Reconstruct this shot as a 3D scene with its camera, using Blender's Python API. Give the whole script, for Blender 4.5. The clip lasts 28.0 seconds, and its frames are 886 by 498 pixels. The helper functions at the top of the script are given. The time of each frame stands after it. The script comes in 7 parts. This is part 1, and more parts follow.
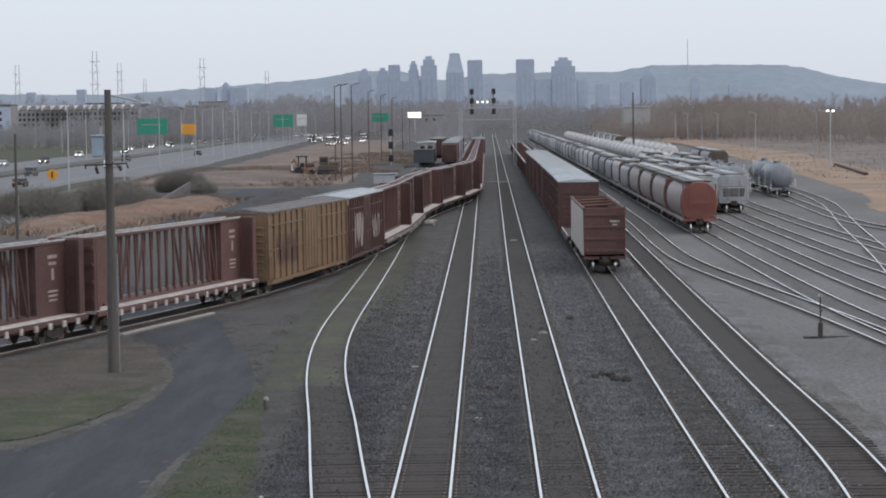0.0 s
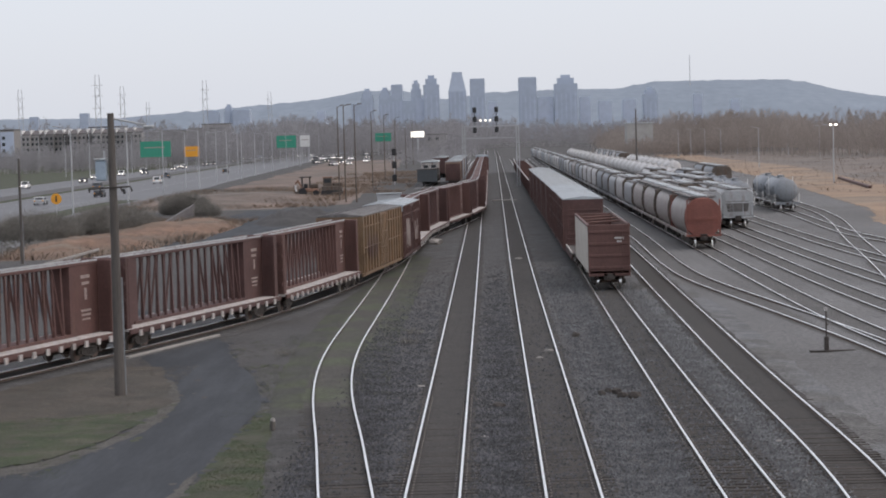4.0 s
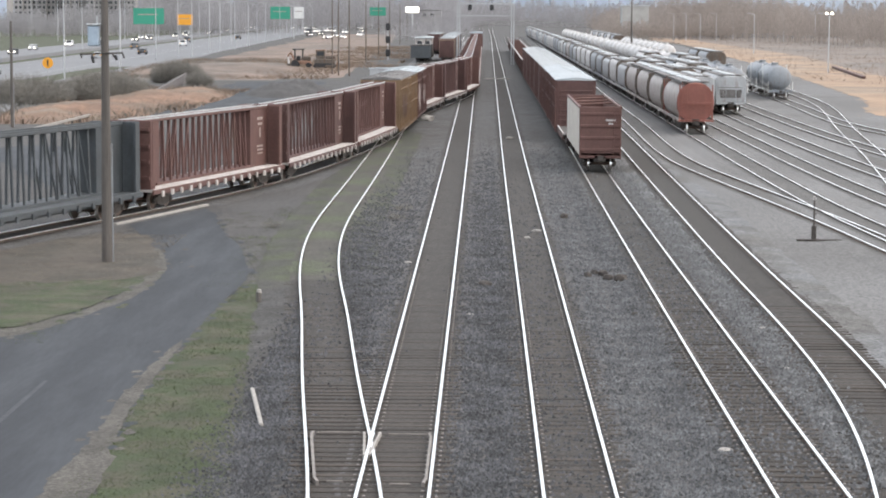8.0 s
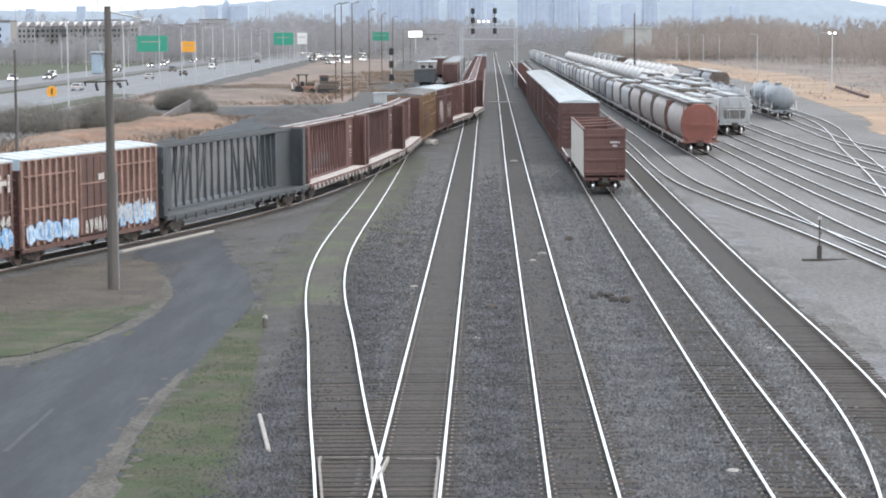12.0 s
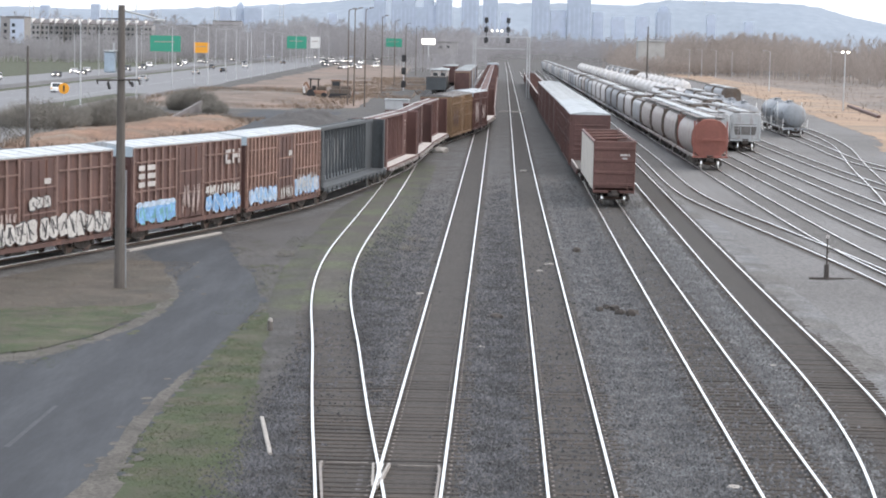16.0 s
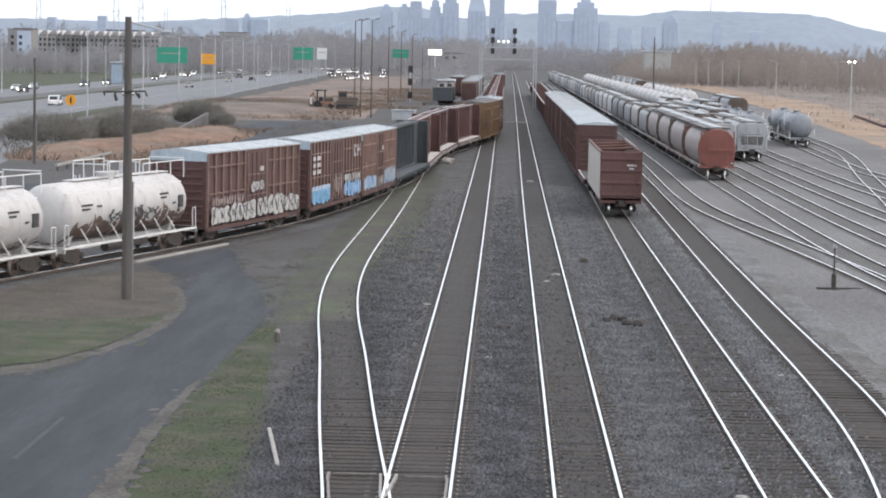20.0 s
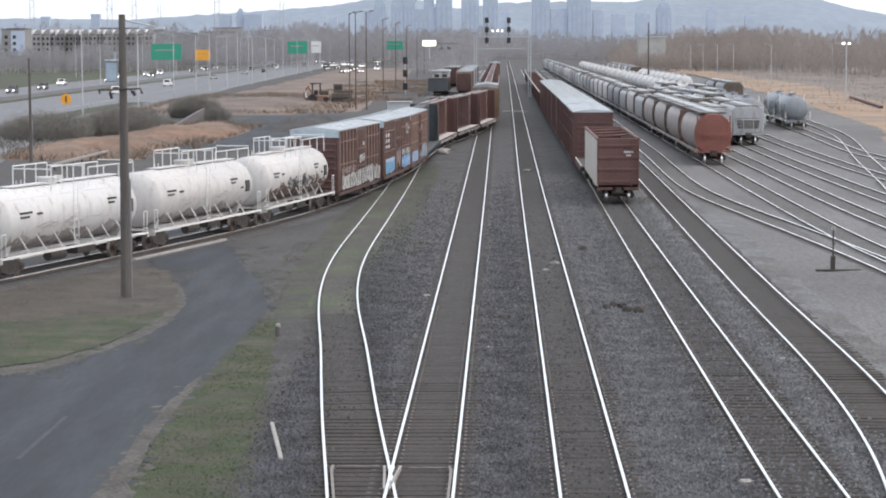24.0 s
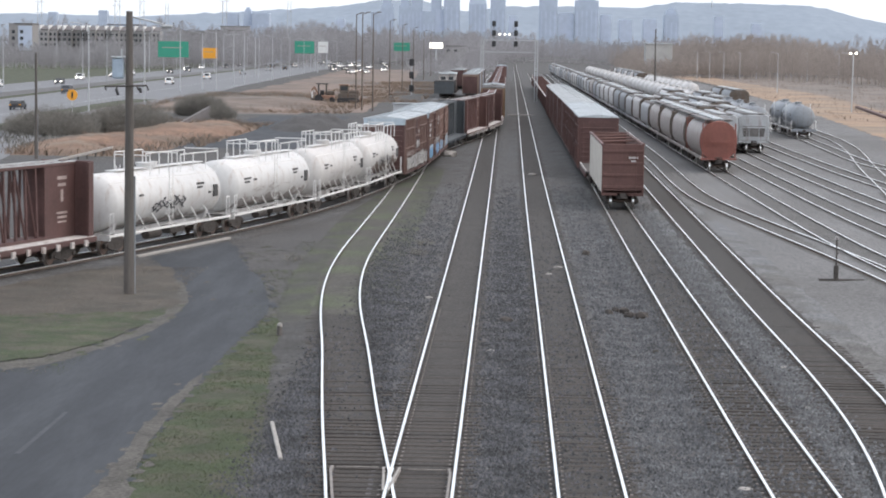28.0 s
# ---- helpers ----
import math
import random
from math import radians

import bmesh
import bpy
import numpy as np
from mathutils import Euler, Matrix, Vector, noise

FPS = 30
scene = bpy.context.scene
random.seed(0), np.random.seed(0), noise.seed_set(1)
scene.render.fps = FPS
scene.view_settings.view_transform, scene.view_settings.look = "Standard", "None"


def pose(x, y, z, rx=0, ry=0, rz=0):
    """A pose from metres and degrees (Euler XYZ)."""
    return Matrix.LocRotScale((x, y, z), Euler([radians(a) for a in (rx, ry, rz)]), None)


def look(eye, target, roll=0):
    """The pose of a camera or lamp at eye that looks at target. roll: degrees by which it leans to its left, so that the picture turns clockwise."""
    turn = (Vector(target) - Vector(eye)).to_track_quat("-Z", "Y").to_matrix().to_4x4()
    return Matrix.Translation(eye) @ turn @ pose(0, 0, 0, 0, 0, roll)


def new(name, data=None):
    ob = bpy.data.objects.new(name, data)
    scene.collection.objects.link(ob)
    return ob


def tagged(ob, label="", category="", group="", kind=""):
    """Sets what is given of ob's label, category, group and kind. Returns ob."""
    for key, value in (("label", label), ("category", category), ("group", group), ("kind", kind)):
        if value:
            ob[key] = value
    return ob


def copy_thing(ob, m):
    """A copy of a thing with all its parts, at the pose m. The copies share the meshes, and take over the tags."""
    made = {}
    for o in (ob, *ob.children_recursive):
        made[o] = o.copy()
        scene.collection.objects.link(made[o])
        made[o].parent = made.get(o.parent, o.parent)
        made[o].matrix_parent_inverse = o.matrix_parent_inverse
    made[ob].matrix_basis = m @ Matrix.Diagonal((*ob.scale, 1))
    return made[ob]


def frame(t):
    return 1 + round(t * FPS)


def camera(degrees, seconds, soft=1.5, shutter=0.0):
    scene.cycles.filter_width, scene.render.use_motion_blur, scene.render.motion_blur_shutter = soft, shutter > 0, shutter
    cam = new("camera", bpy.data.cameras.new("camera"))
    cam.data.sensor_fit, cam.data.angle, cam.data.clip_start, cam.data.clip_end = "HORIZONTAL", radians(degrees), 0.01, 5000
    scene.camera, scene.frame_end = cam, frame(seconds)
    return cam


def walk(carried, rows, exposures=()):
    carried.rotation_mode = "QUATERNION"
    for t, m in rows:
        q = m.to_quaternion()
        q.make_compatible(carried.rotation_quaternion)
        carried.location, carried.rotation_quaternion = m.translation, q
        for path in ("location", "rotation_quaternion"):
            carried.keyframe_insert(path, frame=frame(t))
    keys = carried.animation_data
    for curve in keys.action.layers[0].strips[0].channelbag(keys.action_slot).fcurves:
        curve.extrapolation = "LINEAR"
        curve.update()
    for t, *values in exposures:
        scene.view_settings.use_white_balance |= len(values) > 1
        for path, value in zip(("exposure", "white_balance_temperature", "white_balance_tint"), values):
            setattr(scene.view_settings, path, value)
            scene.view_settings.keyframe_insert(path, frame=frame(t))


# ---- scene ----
cam = camera(22.8, 28.0, soft=1.9, shutter=0.5)
EYE = (0.0, 0.0, 10.1)
# seconds, yaw, pitch, roll of the held camera on the bridge
TURNS = [
    (0, 1.168, -3.434, -0.850),
    (0.5, 1.165, -3.223, -0.854),
    (1, 1.193, -2.450, -1.588),
    (1.5, 1.164, -2.883, -1.607),
    (2, 1.168, -3.254, -1.577),
    (2.5, 1.235, -3.098, -1.605),
    (3, 1.208, -3.110, -1.621),
    (3.5, 1.294, -3.578, -1.641),
    (4, 1.279, -2.938, -1.624),
    (4.5, 1.247, -3.935, -1.629),
    (6.5, 1.245, -4.072, -1.766),
    (7, 1.300, -4.533, -0.850),
    (7.5, 1.032, -6.000, -0.238),
    (8, 1.036, -6.145, 0.238),
    (8.3, 0.896, -6.476, 0.588),
    (9, 0.661, -8.349, 0.302),
    (9.5, 1.203, -6.310, -0.457),
    (10, 1.164, -6.263, -0.500),
    (10.5, 1.174, -6.212, -0.571),
    (11, 1.210, -6.150, -0.600),
    (11.5, 1.209, -5.735, -0.581),
    (13.5, 1.012, -5.290, 0.301),
    (14, 1.238, -5.069, 0.032),
    (14.5, 0.979, -6.332, 0.372),
    (15, 0.923, -6.452, 0.362),
    (15.5, 1.283, -5.955, 0.350),
    (16, 1.369, -5.319, 1.195),
    (16.5, 1.358, -5.633, 0.766),
    (17, 1.239, -6.264, 0.624),
    (17.5, 1.359, -5.759, 1.050),
    (18, 1.410, -5.578, 0.988),
    (18.5, 1.477, -5.297, 1.069),
    (19, 1.528, -5.155, 1.040),
    (19.5, 1.586, -5.038, 1.013),
    (20, 1.557, -5.043, 1.050),
    (20.5, 1.540, -5.175, 1.128),
    (21, 1.568, -5.070, 1.397),
    (21.5, 1.541, -5.209, 0.679),
    (23.5, 1.494, -5.252, 0.531),
    (24, 1.523, -5.286, -0.242),
    (25, 1.304, -6.146, 0.690),
    (25.5, 1.325, -5.905, 0.644),
    (26, 1.463, -5.347, 0.324),
    (26.5, 1.447, -5.355, 0.300),
    (27, 1.537, -5.352, 0.327),
    (27.5, 1.588, -5.206, 0.803),
    (28, 1.608, -5.223, 0.799),
]


def held(yaw, pitch, roll):
    return Matrix.Translation(EYE) @ Matrix.Rotation(radians(yaw), 4, "Z") @ Matrix.Rotation(radians(90 + pitch), 4, "X") @ Matrix.Rotation(radians(roll), 4, "Z")


walk(cam, [(t, held(a, b, c)) for t, a, b, c in TURNS],
     [(0, 0.2, 6690, 13), (1, 0.18, 6760, 15), (3, 0.2, 6910, 16), (4.5, 0.2, 6910, 16), (6.9, 0.48, 6940, 15), (7.6, 0.98, 7110, 13), (8.5, 1.32, 6910, 11), (9.6, 1.42, 6660, 7), (11.5, 1.36, 6710, 9), (13.3, 0.91, 6810, 12), (14.1, 0.91, 6810, 12), (15, 1.16, 6860, 13), (16.5, 1.16, 6860, 13), (18.0, 1.12, 6780, 12), (19.6, 0.86, 6810, 13), (28, 0.84, 6820, 13)])


# ---- light: an overcast late afternoon, brighter towards the right ----
world = bpy.data.worlds.new("sky")
world.use_nodes = True
scene.world = world
wn = world.node_tree.nodes
sky = wn.new("ShaderNodeTexSky")
sky.sky_type, sky.sun_disc = "NISHITA", False
sky.sun_elevation, sky.sun_rotation = radians(51), radians(96)
sky.air_density, sky.dust_density, sky.ozone_density = 1.0, 3.0, 2.0
soften = wn.new("ShaderNodeMix")
soften.data_type = "RGBA"
soften.inputs[0].default_value = 0.55
soften.inputs[7].default_value = (11.2, 12.6, 14.3, 1)
world.node_tree.links.new(sky.outputs[0], soften.inputs[6])
world.node_tree.links.new(soften.outputs[2], wn["Background"].inputs[0])
wn["Background"].inputs[1].default_value = 0.085
sun = new("sun", bpy.data.lights.new("sun", "SUN"))
sun.data.energy, sun.data.angle, sun.data.color = 0.95, radians(120), (1.0, 0.91, 0.80)
sun.matrix_world = look((0, 0, 0), (-0.62, 0.06, -0.78))


# ---- materials ----
def material(name, base, rough=0.8, metal=0.0, vary=0.25, size=1.0, fine=12.0, bump=0.15, rust=0.0, rust_colour=(0.10, 0.05, 0.03), stretch=(1, 1, 1), island=0.0, spec=0.5, second=None, second_scale=0.1, second_amount=0.5, world_space=False, pebble=0.0, pebble_size=13.0):
    """Base colour with variation at two scales, rust or dirt streaks, and fine relief."""
    m = bpy.data.materials.new(name)
    m.use_nodes = True
    nt = m.node_tree
    n, k = nt.nodes, nt.links
    b = n["Principled BSDF"]
    b.inputs["Roughness"].default_value, b.inputs["Metallic"].default_value = rough, metal
    b.inputs["Specular IOR Level"].default_value = spec
    co = n.new("ShaderNodeTexCoord")
    mp = n.new("ShaderNodeMapping")
    mp.inputs["Scale"].default_value = stretch
    if world_space:
        geo = n.new("ShaderNodeNewGeometry")
        k.new(geo.outputs["Position"], mp.inputs[0])
    else:
        k.new(co.outputs["Object"], mp.inputs[0])
    big, small = n.new("ShaderNodeTexNoise"), n.new("ShaderNodeTexNoise")
    for tex, sc, det in ((big, size, 5), (small, fine, 6)):
        tex.inputs["Scale"].default_value, tex.inputs["Detail"].default_value = sc, det
        tex.inputs["Roughness"].default_value = 0.6
        k.new(mp.outputs[0], tex.inputs[0])

    def mix(a, bb, fac, mode="MIX"):
        x = n.new("ShaderNodeMix")
        x.data_type, x.blend_type = "RGBA", mode
        for sock, v in ((x.inputs[0], fac), (x.inputs[6], a), (x.inputs[7], bb)):
            if isinstance(v, (int, float)):
                sock.default_value = v
            elif isinstance(v, tuple):
                sock.default_value = (*v, 1)
            else:
                k.new(v, sock)
        return x.outputs[2]

    def ramp(src, lo, hi, a=0.0, bb=1.0):
        r = n.new("ShaderNodeMapRange")
        r.inputs[1].default_value, r.inputs[2].default_value, r.inputs[3].default_value, r.inputs[4].default_value = lo, hi, a, bb
        k.new(src, r.inputs[0])
        return r.outputs[0]

    col = base
    if second:
        s2 = n.new("ShaderNodeTexNoise")
        s2.inputs["Scale"].default_value, s2.inputs["Detail"].default_value = second_scale, 4
        k.new(mp.outputs[0], s2.inputs[0])
        col = mix(base, second, ramp(s2.outputs[0], 0.42, 0.62, 0, second_amount))
    lo, hi = tuple(c * (1 - vary) for c in (1, 1, 1)), tuple(1 + vary for _ in range(3))
    col = mix(col, mix(lo, hi, ramp(big.outputs[0], 0.3, 0.7)), 1.0, "MULTIPLY")
    col = mix(col, mix(lo, hi, ramp(small.outputs[0], 0.3, 0.7)), 1.0, "MULTIPLY")
    if pebble:
        vo = n.new("ShaderNodeTexVoronoi")
        vo.inputs["Scale"].default_value = pebble_size
        k.new(mp.outputs[0], vo.inputs["Vector"])
        bw = n.new("ShaderNodeSeparateColor")
        k.new(vo.outputs["Color"], bw.inputs[0])
        tone = mix(tuple([1 - pebble] * 3), tuple([1 + pebble * 1.3] * 3), ramp(bw.outputs[0], 0.0, 1.0))
        col = mix(col, tone, 1.0, "MULTIPLY")
        col = mix(col, mix((1.0, 1.0, 1.0), tuple([1 - pebble * 0.8] * 3), ramp(vo.outputs["Distance"], 0.35, 0.75)), 1.0, "MULTIPLY")
    if island:
        g2 = n.new("ShaderNodeNewGeometry")
        oi = n.new("ShaderNodeObjectInfo")
        add = n.new("ShaderNodeMath")
        add.operation = "ADD"
        k.new(g2.outputs["Random Per Island"], add.inputs[0])
        k.new(oi.outputs["Random"], add.inputs[1])
        fr = n.new("ShaderNodeMath")
        fr.operation = "FRACT"
        k.new(add.outputs[0], fr.inputs[0])
        col = mix(col, mix(tuple([1 - island] * 3), tuple([1 + island] * 3), fr.outputs[0]), 1.0, "MULTIPLY")
    if rust:
        st = n.new("ShaderNodeTexNoise")
        m2 = n.new("ShaderNodeMapping")
        m2.inputs["Scale"].default_value = (2.2, 2.2, 0.35)
        k.new(co.outputs["Object"], m2.inputs[0])
        k.new(m2.outputs[0], st.inputs[0])
        st.inputs["Scale"].default_value, st.inputs["Detail"].default_value = 1.6, 8
        col = mix(col, rust_colour, ramp(st.outputs[0], 0.62 - 0.25 * rust, 0.78 - 0.15 * rust, 0, 0.85))
    k.new(col, b.inputs["Base Color"]) if not isinstance(col, tuple) else None
    if bump:
        bp = n.new("ShaderNodeBump")
        bp.inputs["Strength"].default_value, bp.inputs["Distance"].default_value = bump, 0.05
        k.new(small.outputs[0], bp.inputs["Height"])
        k.new(bp.outputs[0], b.inputs["Normal"])
    return m


def glow(name, colour, strength):
    m = bpy.data.materials.new(name)
    m.use_nodes = True
    b = m.node_tree.nodes["Principled BSDF"]
    b.inputs["Base Color"].default_value = (*colour, 1)
    b.inputs["Emission Color"].default_value = (*colour, 1)
    b.inputs["Emission Strength"].default_value = strength
    return m


GROUND = material("cinder_ground", (0.0598, 0.0572, 0.0563), 0.95, vary=0.18, size=0.15, fine=9, bump=0.5, second=(0.062, 0.057, 0.052), second_scale=0.05, second_amount=0.7, pebble=0.3, pebble_size=11)
BALLAST = material("ballast", (0.078, 0.077, 0.078), 0.95, vary=0.28, size=0.5, fine=8, bump=0.9, second=(0.060, 0.055, 0.051), second_scale=0.35, second_amount=0.8, pebble=0.33)
STONEMID = material("mid_ballast_stone", (0.072, 0.074, 0.078), 0.9, vary=0.2, size=6, fine=30, bump=0.2, island=0.5, second=(0.112, 0.116, 0.122), second_scale=0.8, second_amount=0.9)
STONE = material("ballast_stone", (0.049, 0.050, 0.053), 0.9, vary=0.2, size=6, fine=30, bump=0.2, island=0.5, second=(0.080, 0.083, 0.090), second_scale=0.8, second_amount=0.9)
STONEPALE = material("pale_ballast_stone", (0.100, 0.102, 0.105), 0.9, vary=0.2, size=6, fine=30, bump=0.2, island=0.4, second=(0.142, 0.145, 0.149), second_scale=0.7, second_amount=0.9)
DIRTYBALLAST = material("soil_stained_ballast", (0.043, 0.040, 0.037), 0.95, vary=0.28, size=0.5, fine=8, bump=0.9, second=(0.058, 0.057, 0.055), second_scale=0.6, second_amount=0.8, pebble=0.33)
TRACKBED = material("oily_trackbed", (0.0385, 0.0338, 0.0298), 0.95, vary=0.2, size=0.6, fine=9, bump=0.6, pebble=0.4)
ROAD = material("packed_gravel_road", (0.0245, 0.0285, 0.0345), 0.95, vary=0.13, size=0.5, fine=7, bump=0.25, stretch=(1, 0.14, 1), second=(0.038, 0.043, 0.050), second_scale=0.9, second_amount=0.9)
BALLASTPALE = material("pale_ballast", (0.140, 0.143, 0.147), 0.95, vary=0.28, size=0.5, fine=8, bump=0.9, second=(0.092, 0.087, 0.080), second_scale=0.2, second_amount=0.8, pebble=0.35)
DIRT = material("trodden_dirt", (0.050, 0.0445, 0.037), 0.95, vary=0.22, size=0.5, fine=8, bump=0.5, second=(0.06, 0.062, 0.05), second_scale=0.5, second_amount=0.8, pebble=0.3)
COALHEAP = material("dark_gravel", (0.047, 0.044, 0.043), 0.95, vary=0.25, size=0.3, fine=4, bump=0.6)
MACHINEGREY = material("muddy_steel_and_gap_shade", (0.1105, 0.0910, 0.0754), 0.8, vary=0.25, size=0.7, fine=5, bump=0.08, rust=0.4)
PALEEDGE = material("pale_trodden_dirt", (0.078, 0.072, 0.063), 0.95, vary=0.25, size=0.7, fine=8, bump=0.4, second=(0.065, 0.060, 0.052), second_scale=0.6, second_amount=0.8, pebble=0.3)
STRAWBANK = material("brown_straw_bank", (0.066, 0.055, 0.044), 0.95, vary=0.3, size=0.6, fine=9, bump=0.6, second=(0.049, 0.044, 0.035), second_scale=0.4, second_amount=0.9)
ROADPALE = material("scraped_road", (0.050, 0.055, 0.062), 0.95, vary=0.2, size=0.8, fine=6, bump=0.2)
GRASS = material("spring_grass", (0.033, 0.046, 0.018), 0.95, vary=0.3, size=0.5, fine=14, bump=0.6, second=(0.061, 0.056, 0.038), second_scale=0.8, second_amount=0.9)
DRYGRASS = material("dry_grass", (0.165, 0.118, 0.093), 0.95, vary=0.38, size=0.1, fine=3, bump=0.6, second=(0.098, 0.086, 0.074), second_scale=0.03, second_amount=0.8)
BLADES = material("grass_blades", (0.058, 0.075, 0.031), 0.9, vary=0.2, size=0.4, fine=5, bump=0, island=0.12)
PALESTRAW = material("pale_straw", (0.17, 0.145, 0.115), 0.9, vary=0.2, size=0.5, fine=5, bump=0, island=0.35)
STRAW = material("straw", (0.19, 0.142, 0.108), 0.9, vary=0.15, size=0.3, fine=5, bump=0, island=0.25)
PALEDIRT = material("pale_yard_gravel", (0.150, 0.149, 0.148), 0.95, vary=0.15, size=0.12, fine=7, bump=0.4, second=(0.095, 0.091, 0.088), second_scale=0.06, second_amount=0.7, pebble=0.3, pebble_size=10)
STRAWFIELD = material("bleached_dry_grass", (0.27, 0.185, 0.125), 0.95, vary=0.25, size=0.1, fine=3, bump=0.6, second=(0.19, 0.155, 0.12), second_scale=0.03, second_amount=0.8)
SCRUBFIELD = material("dull_scrub_ground", (0.165, 0.135, 0.115), 0.95, vary=0.25, size=0.06, fine=2, bump=0.5, second=(0.12, 0.108, 0.098), second_scale=0.02, second_amount=0.8)
EARTH = material("bare_earth_bank", (0.18, 0.105, 0.068), 0.95, vary=0.38, size=0.2, fine=3, bump=0.6, second=(0.11, 0.092, 0.07), second_scale=0.1, second_amount=0.8)
ASPHALT = material("asphalt", (0.14, 0.144, 0.152), 0.85, vary=0.08, size=0.05, fine=2, bump=0.1)
CONCRETE = material("concrete", (0.36, 0.355, 0.34), 0.9, vary=0.12, size=0.4, fine=6, bump=0.15)
RAILTOP = material("polished_rail_head", (0.93, 0.92, 0.90), 0.33, metal=1.0, vary=0.04, size=0.2, fine=4, bump=0.0)
YARDBED = material("dusty_yard_trackbed", (0.098, 0.094, 0.090), 0.95, vary=0.2, size=0.6, fine=9, bump=0.6, pebble=0.35)
RAILSIDE = material("rusty_rail_web", (0.11, 0.082, 0.066), 0.85, vary=0.2, size=1, fine=8, bump=0.2)
MOSSBED = material("mossy_trackbed", (0.059, 0.054, 0.046), 0.95, vary=0.2, size=0.6, fine=9, bump=0.6, second=(0.070, 0.084, 0.044), second_scale=0.25, second_amount=0.8, pebble=0.35)
MOSSCINDER = material("mossy_cinders", (0.047, 0.045, 0.039), 0.95, vary=0.25, size=0.6, fine=9, bump=0.6, second=(0.052, 0.061, 0.031), second_scale=0.35, second_amount=0.9, pebble=0.3)
TIE = material("weathered_tie", (0.0385, 0.0315, 0.0265), 0.95, vary=0.2, size=1, fine=10, bump=0.3, stretch=(0.4, 3, 1), island=0.35)
PLATE = material("tie_plate_steel", (0.21, 0.19, 0.175), 0.7, metal=0.3, vary=0.2, size=3, fine=10, bump=0.1)
WOOD = material("weathered_pole_wood", (0.1020, 0.0912, 0.0828), 0.95, vary=0.2, size=0.5, fine=6, bump=0.3, stretch=(6, 6, 0.4))
PLANK = material("bleached_plank", (0.29, 0.275, 0.255), 0.9, vary=0.15, size=1, fine=8, bump=0.2)
STEEL = material("galvanised_steel", (0.40, 0.41, 0.42), 0.55, metal=0.0, vary=0.12, size=1, fine=6, bump=0.03)
BOXBLUE = material("pale_blue_cabinet", (0.30, 0.37, 0.44), 0.6, vary=0.12, size=1, fine=6, bump=0.03)
BLACK = material("black_enamel", (0.02, 0.02, 0.022), 0.6, vary=0.2, size=1, fine=5, bump=0.03)
TRUCKMAT = material("grimy_truck_steel", (0.055, 0.047, 0.042), 0.85, vary=0.25, size=2, fine=8, bump=0.2)
WHEELMAT = material("wheel_steel", (0.12, 0.085, 0.07), 0.6, metal=0.5, vary=0.2, size=2, fine=8, bump=0.1)
FASCIA = material("pale_blue_band", (0.36, 0.43, 0.48), 0.6, vary=0.12, size=0.7, fine=6, bump=0.04, rust=0.3, rust_colour=(0.24, 0.22, 0.21))
ROOF = material("galvanised_car_roof", (0.40, 0.435, 0.455), 0.55, metal=0.15, vary=0.13, size=0.7, fine=6, bump=0.05, rust=0.25, rust_colour=(0.24, 0.19, 0.16))
ROOFDULL = material("dull_car_roof", (0.40, 0.42, 0.43), 0.65, metal=0.1, vary=0.15, size=0.7, fine=6, bump=0.05, rust=0.35, rust_colour=(0.17, 0.15, 0.13))
OXIDE = material("faded_oxide_red_paint", (0.104, 0.050, 0.043), 0.7, vary=0.16, size=0.8, fine=7, bump=0.06, rust=0.3, rust_colour=(0.12, 0.065, 0.05))
BOXRED = material("orange_brown_boxcar_paint", (0.088, 0.047, 0.040), 0.7, vary=0.15, size=0.8, fine=7, bump=0.06, rust=0.4, rust_colour=(0.15, 0.075, 0.055))
POSTRED = material("sunbleached_oxide_red", (0.170, 0.106, 0.090), 0.7, vary=0.15, size=0.8, fine=7, bump=0.05, rust=0.2, rust_colour=(0.18, 0.10, 0.07))
POSTPALE = material("bleached_orange_brown", (0.25, 0.155, 0.125), 0.7, vary=0.2, size=0.8, fine=7, bump=0.05, rust=0.3, rust_colour=(0.13, 0.07, 0.055))
BEAMRED = material("dark_oxide_red_paint", (0.082, 0.040, 0.036), 0.7, vary=0.18, size=0.8, fine=7, bump=0.06, rust=0.3, rust_colour=(0.075, 0.042, 0.036))
BEAMGREY = material("slate_grey_paint", (0.052, 0.060, 0.066), 0.65, vary=0.15, size=0.8, fine=7, bump=0.05, rust=0.2, rust_colour=(0.05, 0.045, 0.042))
YELLOW = material("ochre_yellow_paint", (0.180, 0.115, 0.066), 0.65, vary=0.15, size=0.7, fine=7, bump=0.05, rust=0.3, rust_colour=(0.25, 0.13, 0.06))
BLEACHED = material("bleached_cream_side", (0.52, 0.485, 0.43), 0.8, vary=0.15, size=0.8, fine=6, bump=0.05, rust=0.2, rust_colour=(0.33, 0.26, 0.21))
DECK = material("chalky_deck", (0.45, 0.42, 0.40), 0.85, vary=0.25, size=1.2, fine=6, bump=0.1, rust=0.35, rust_colour=(0.20, 0.13, 0.10))
TANKWHITE = material("white_tank_enamel", (0.54, 0.535, 0.525), 0.45, vary=0.05, size=0.7, fine=5, bump=0.02, rust=0.2, rust_colour=(0.33, 0.25, 0.20))
TANKGRIME = material("brown_tank_grime", (0.125, 0.085, 0.070), 0.8, vary=0.35, size=1.2, fine=6, bump=0.03)
TANKFILM = material("thin_grey_grime", (0.33, 0.30, 0.285), 0.7, vary=0.25, size=1.2, fine=6, bump=0.02)
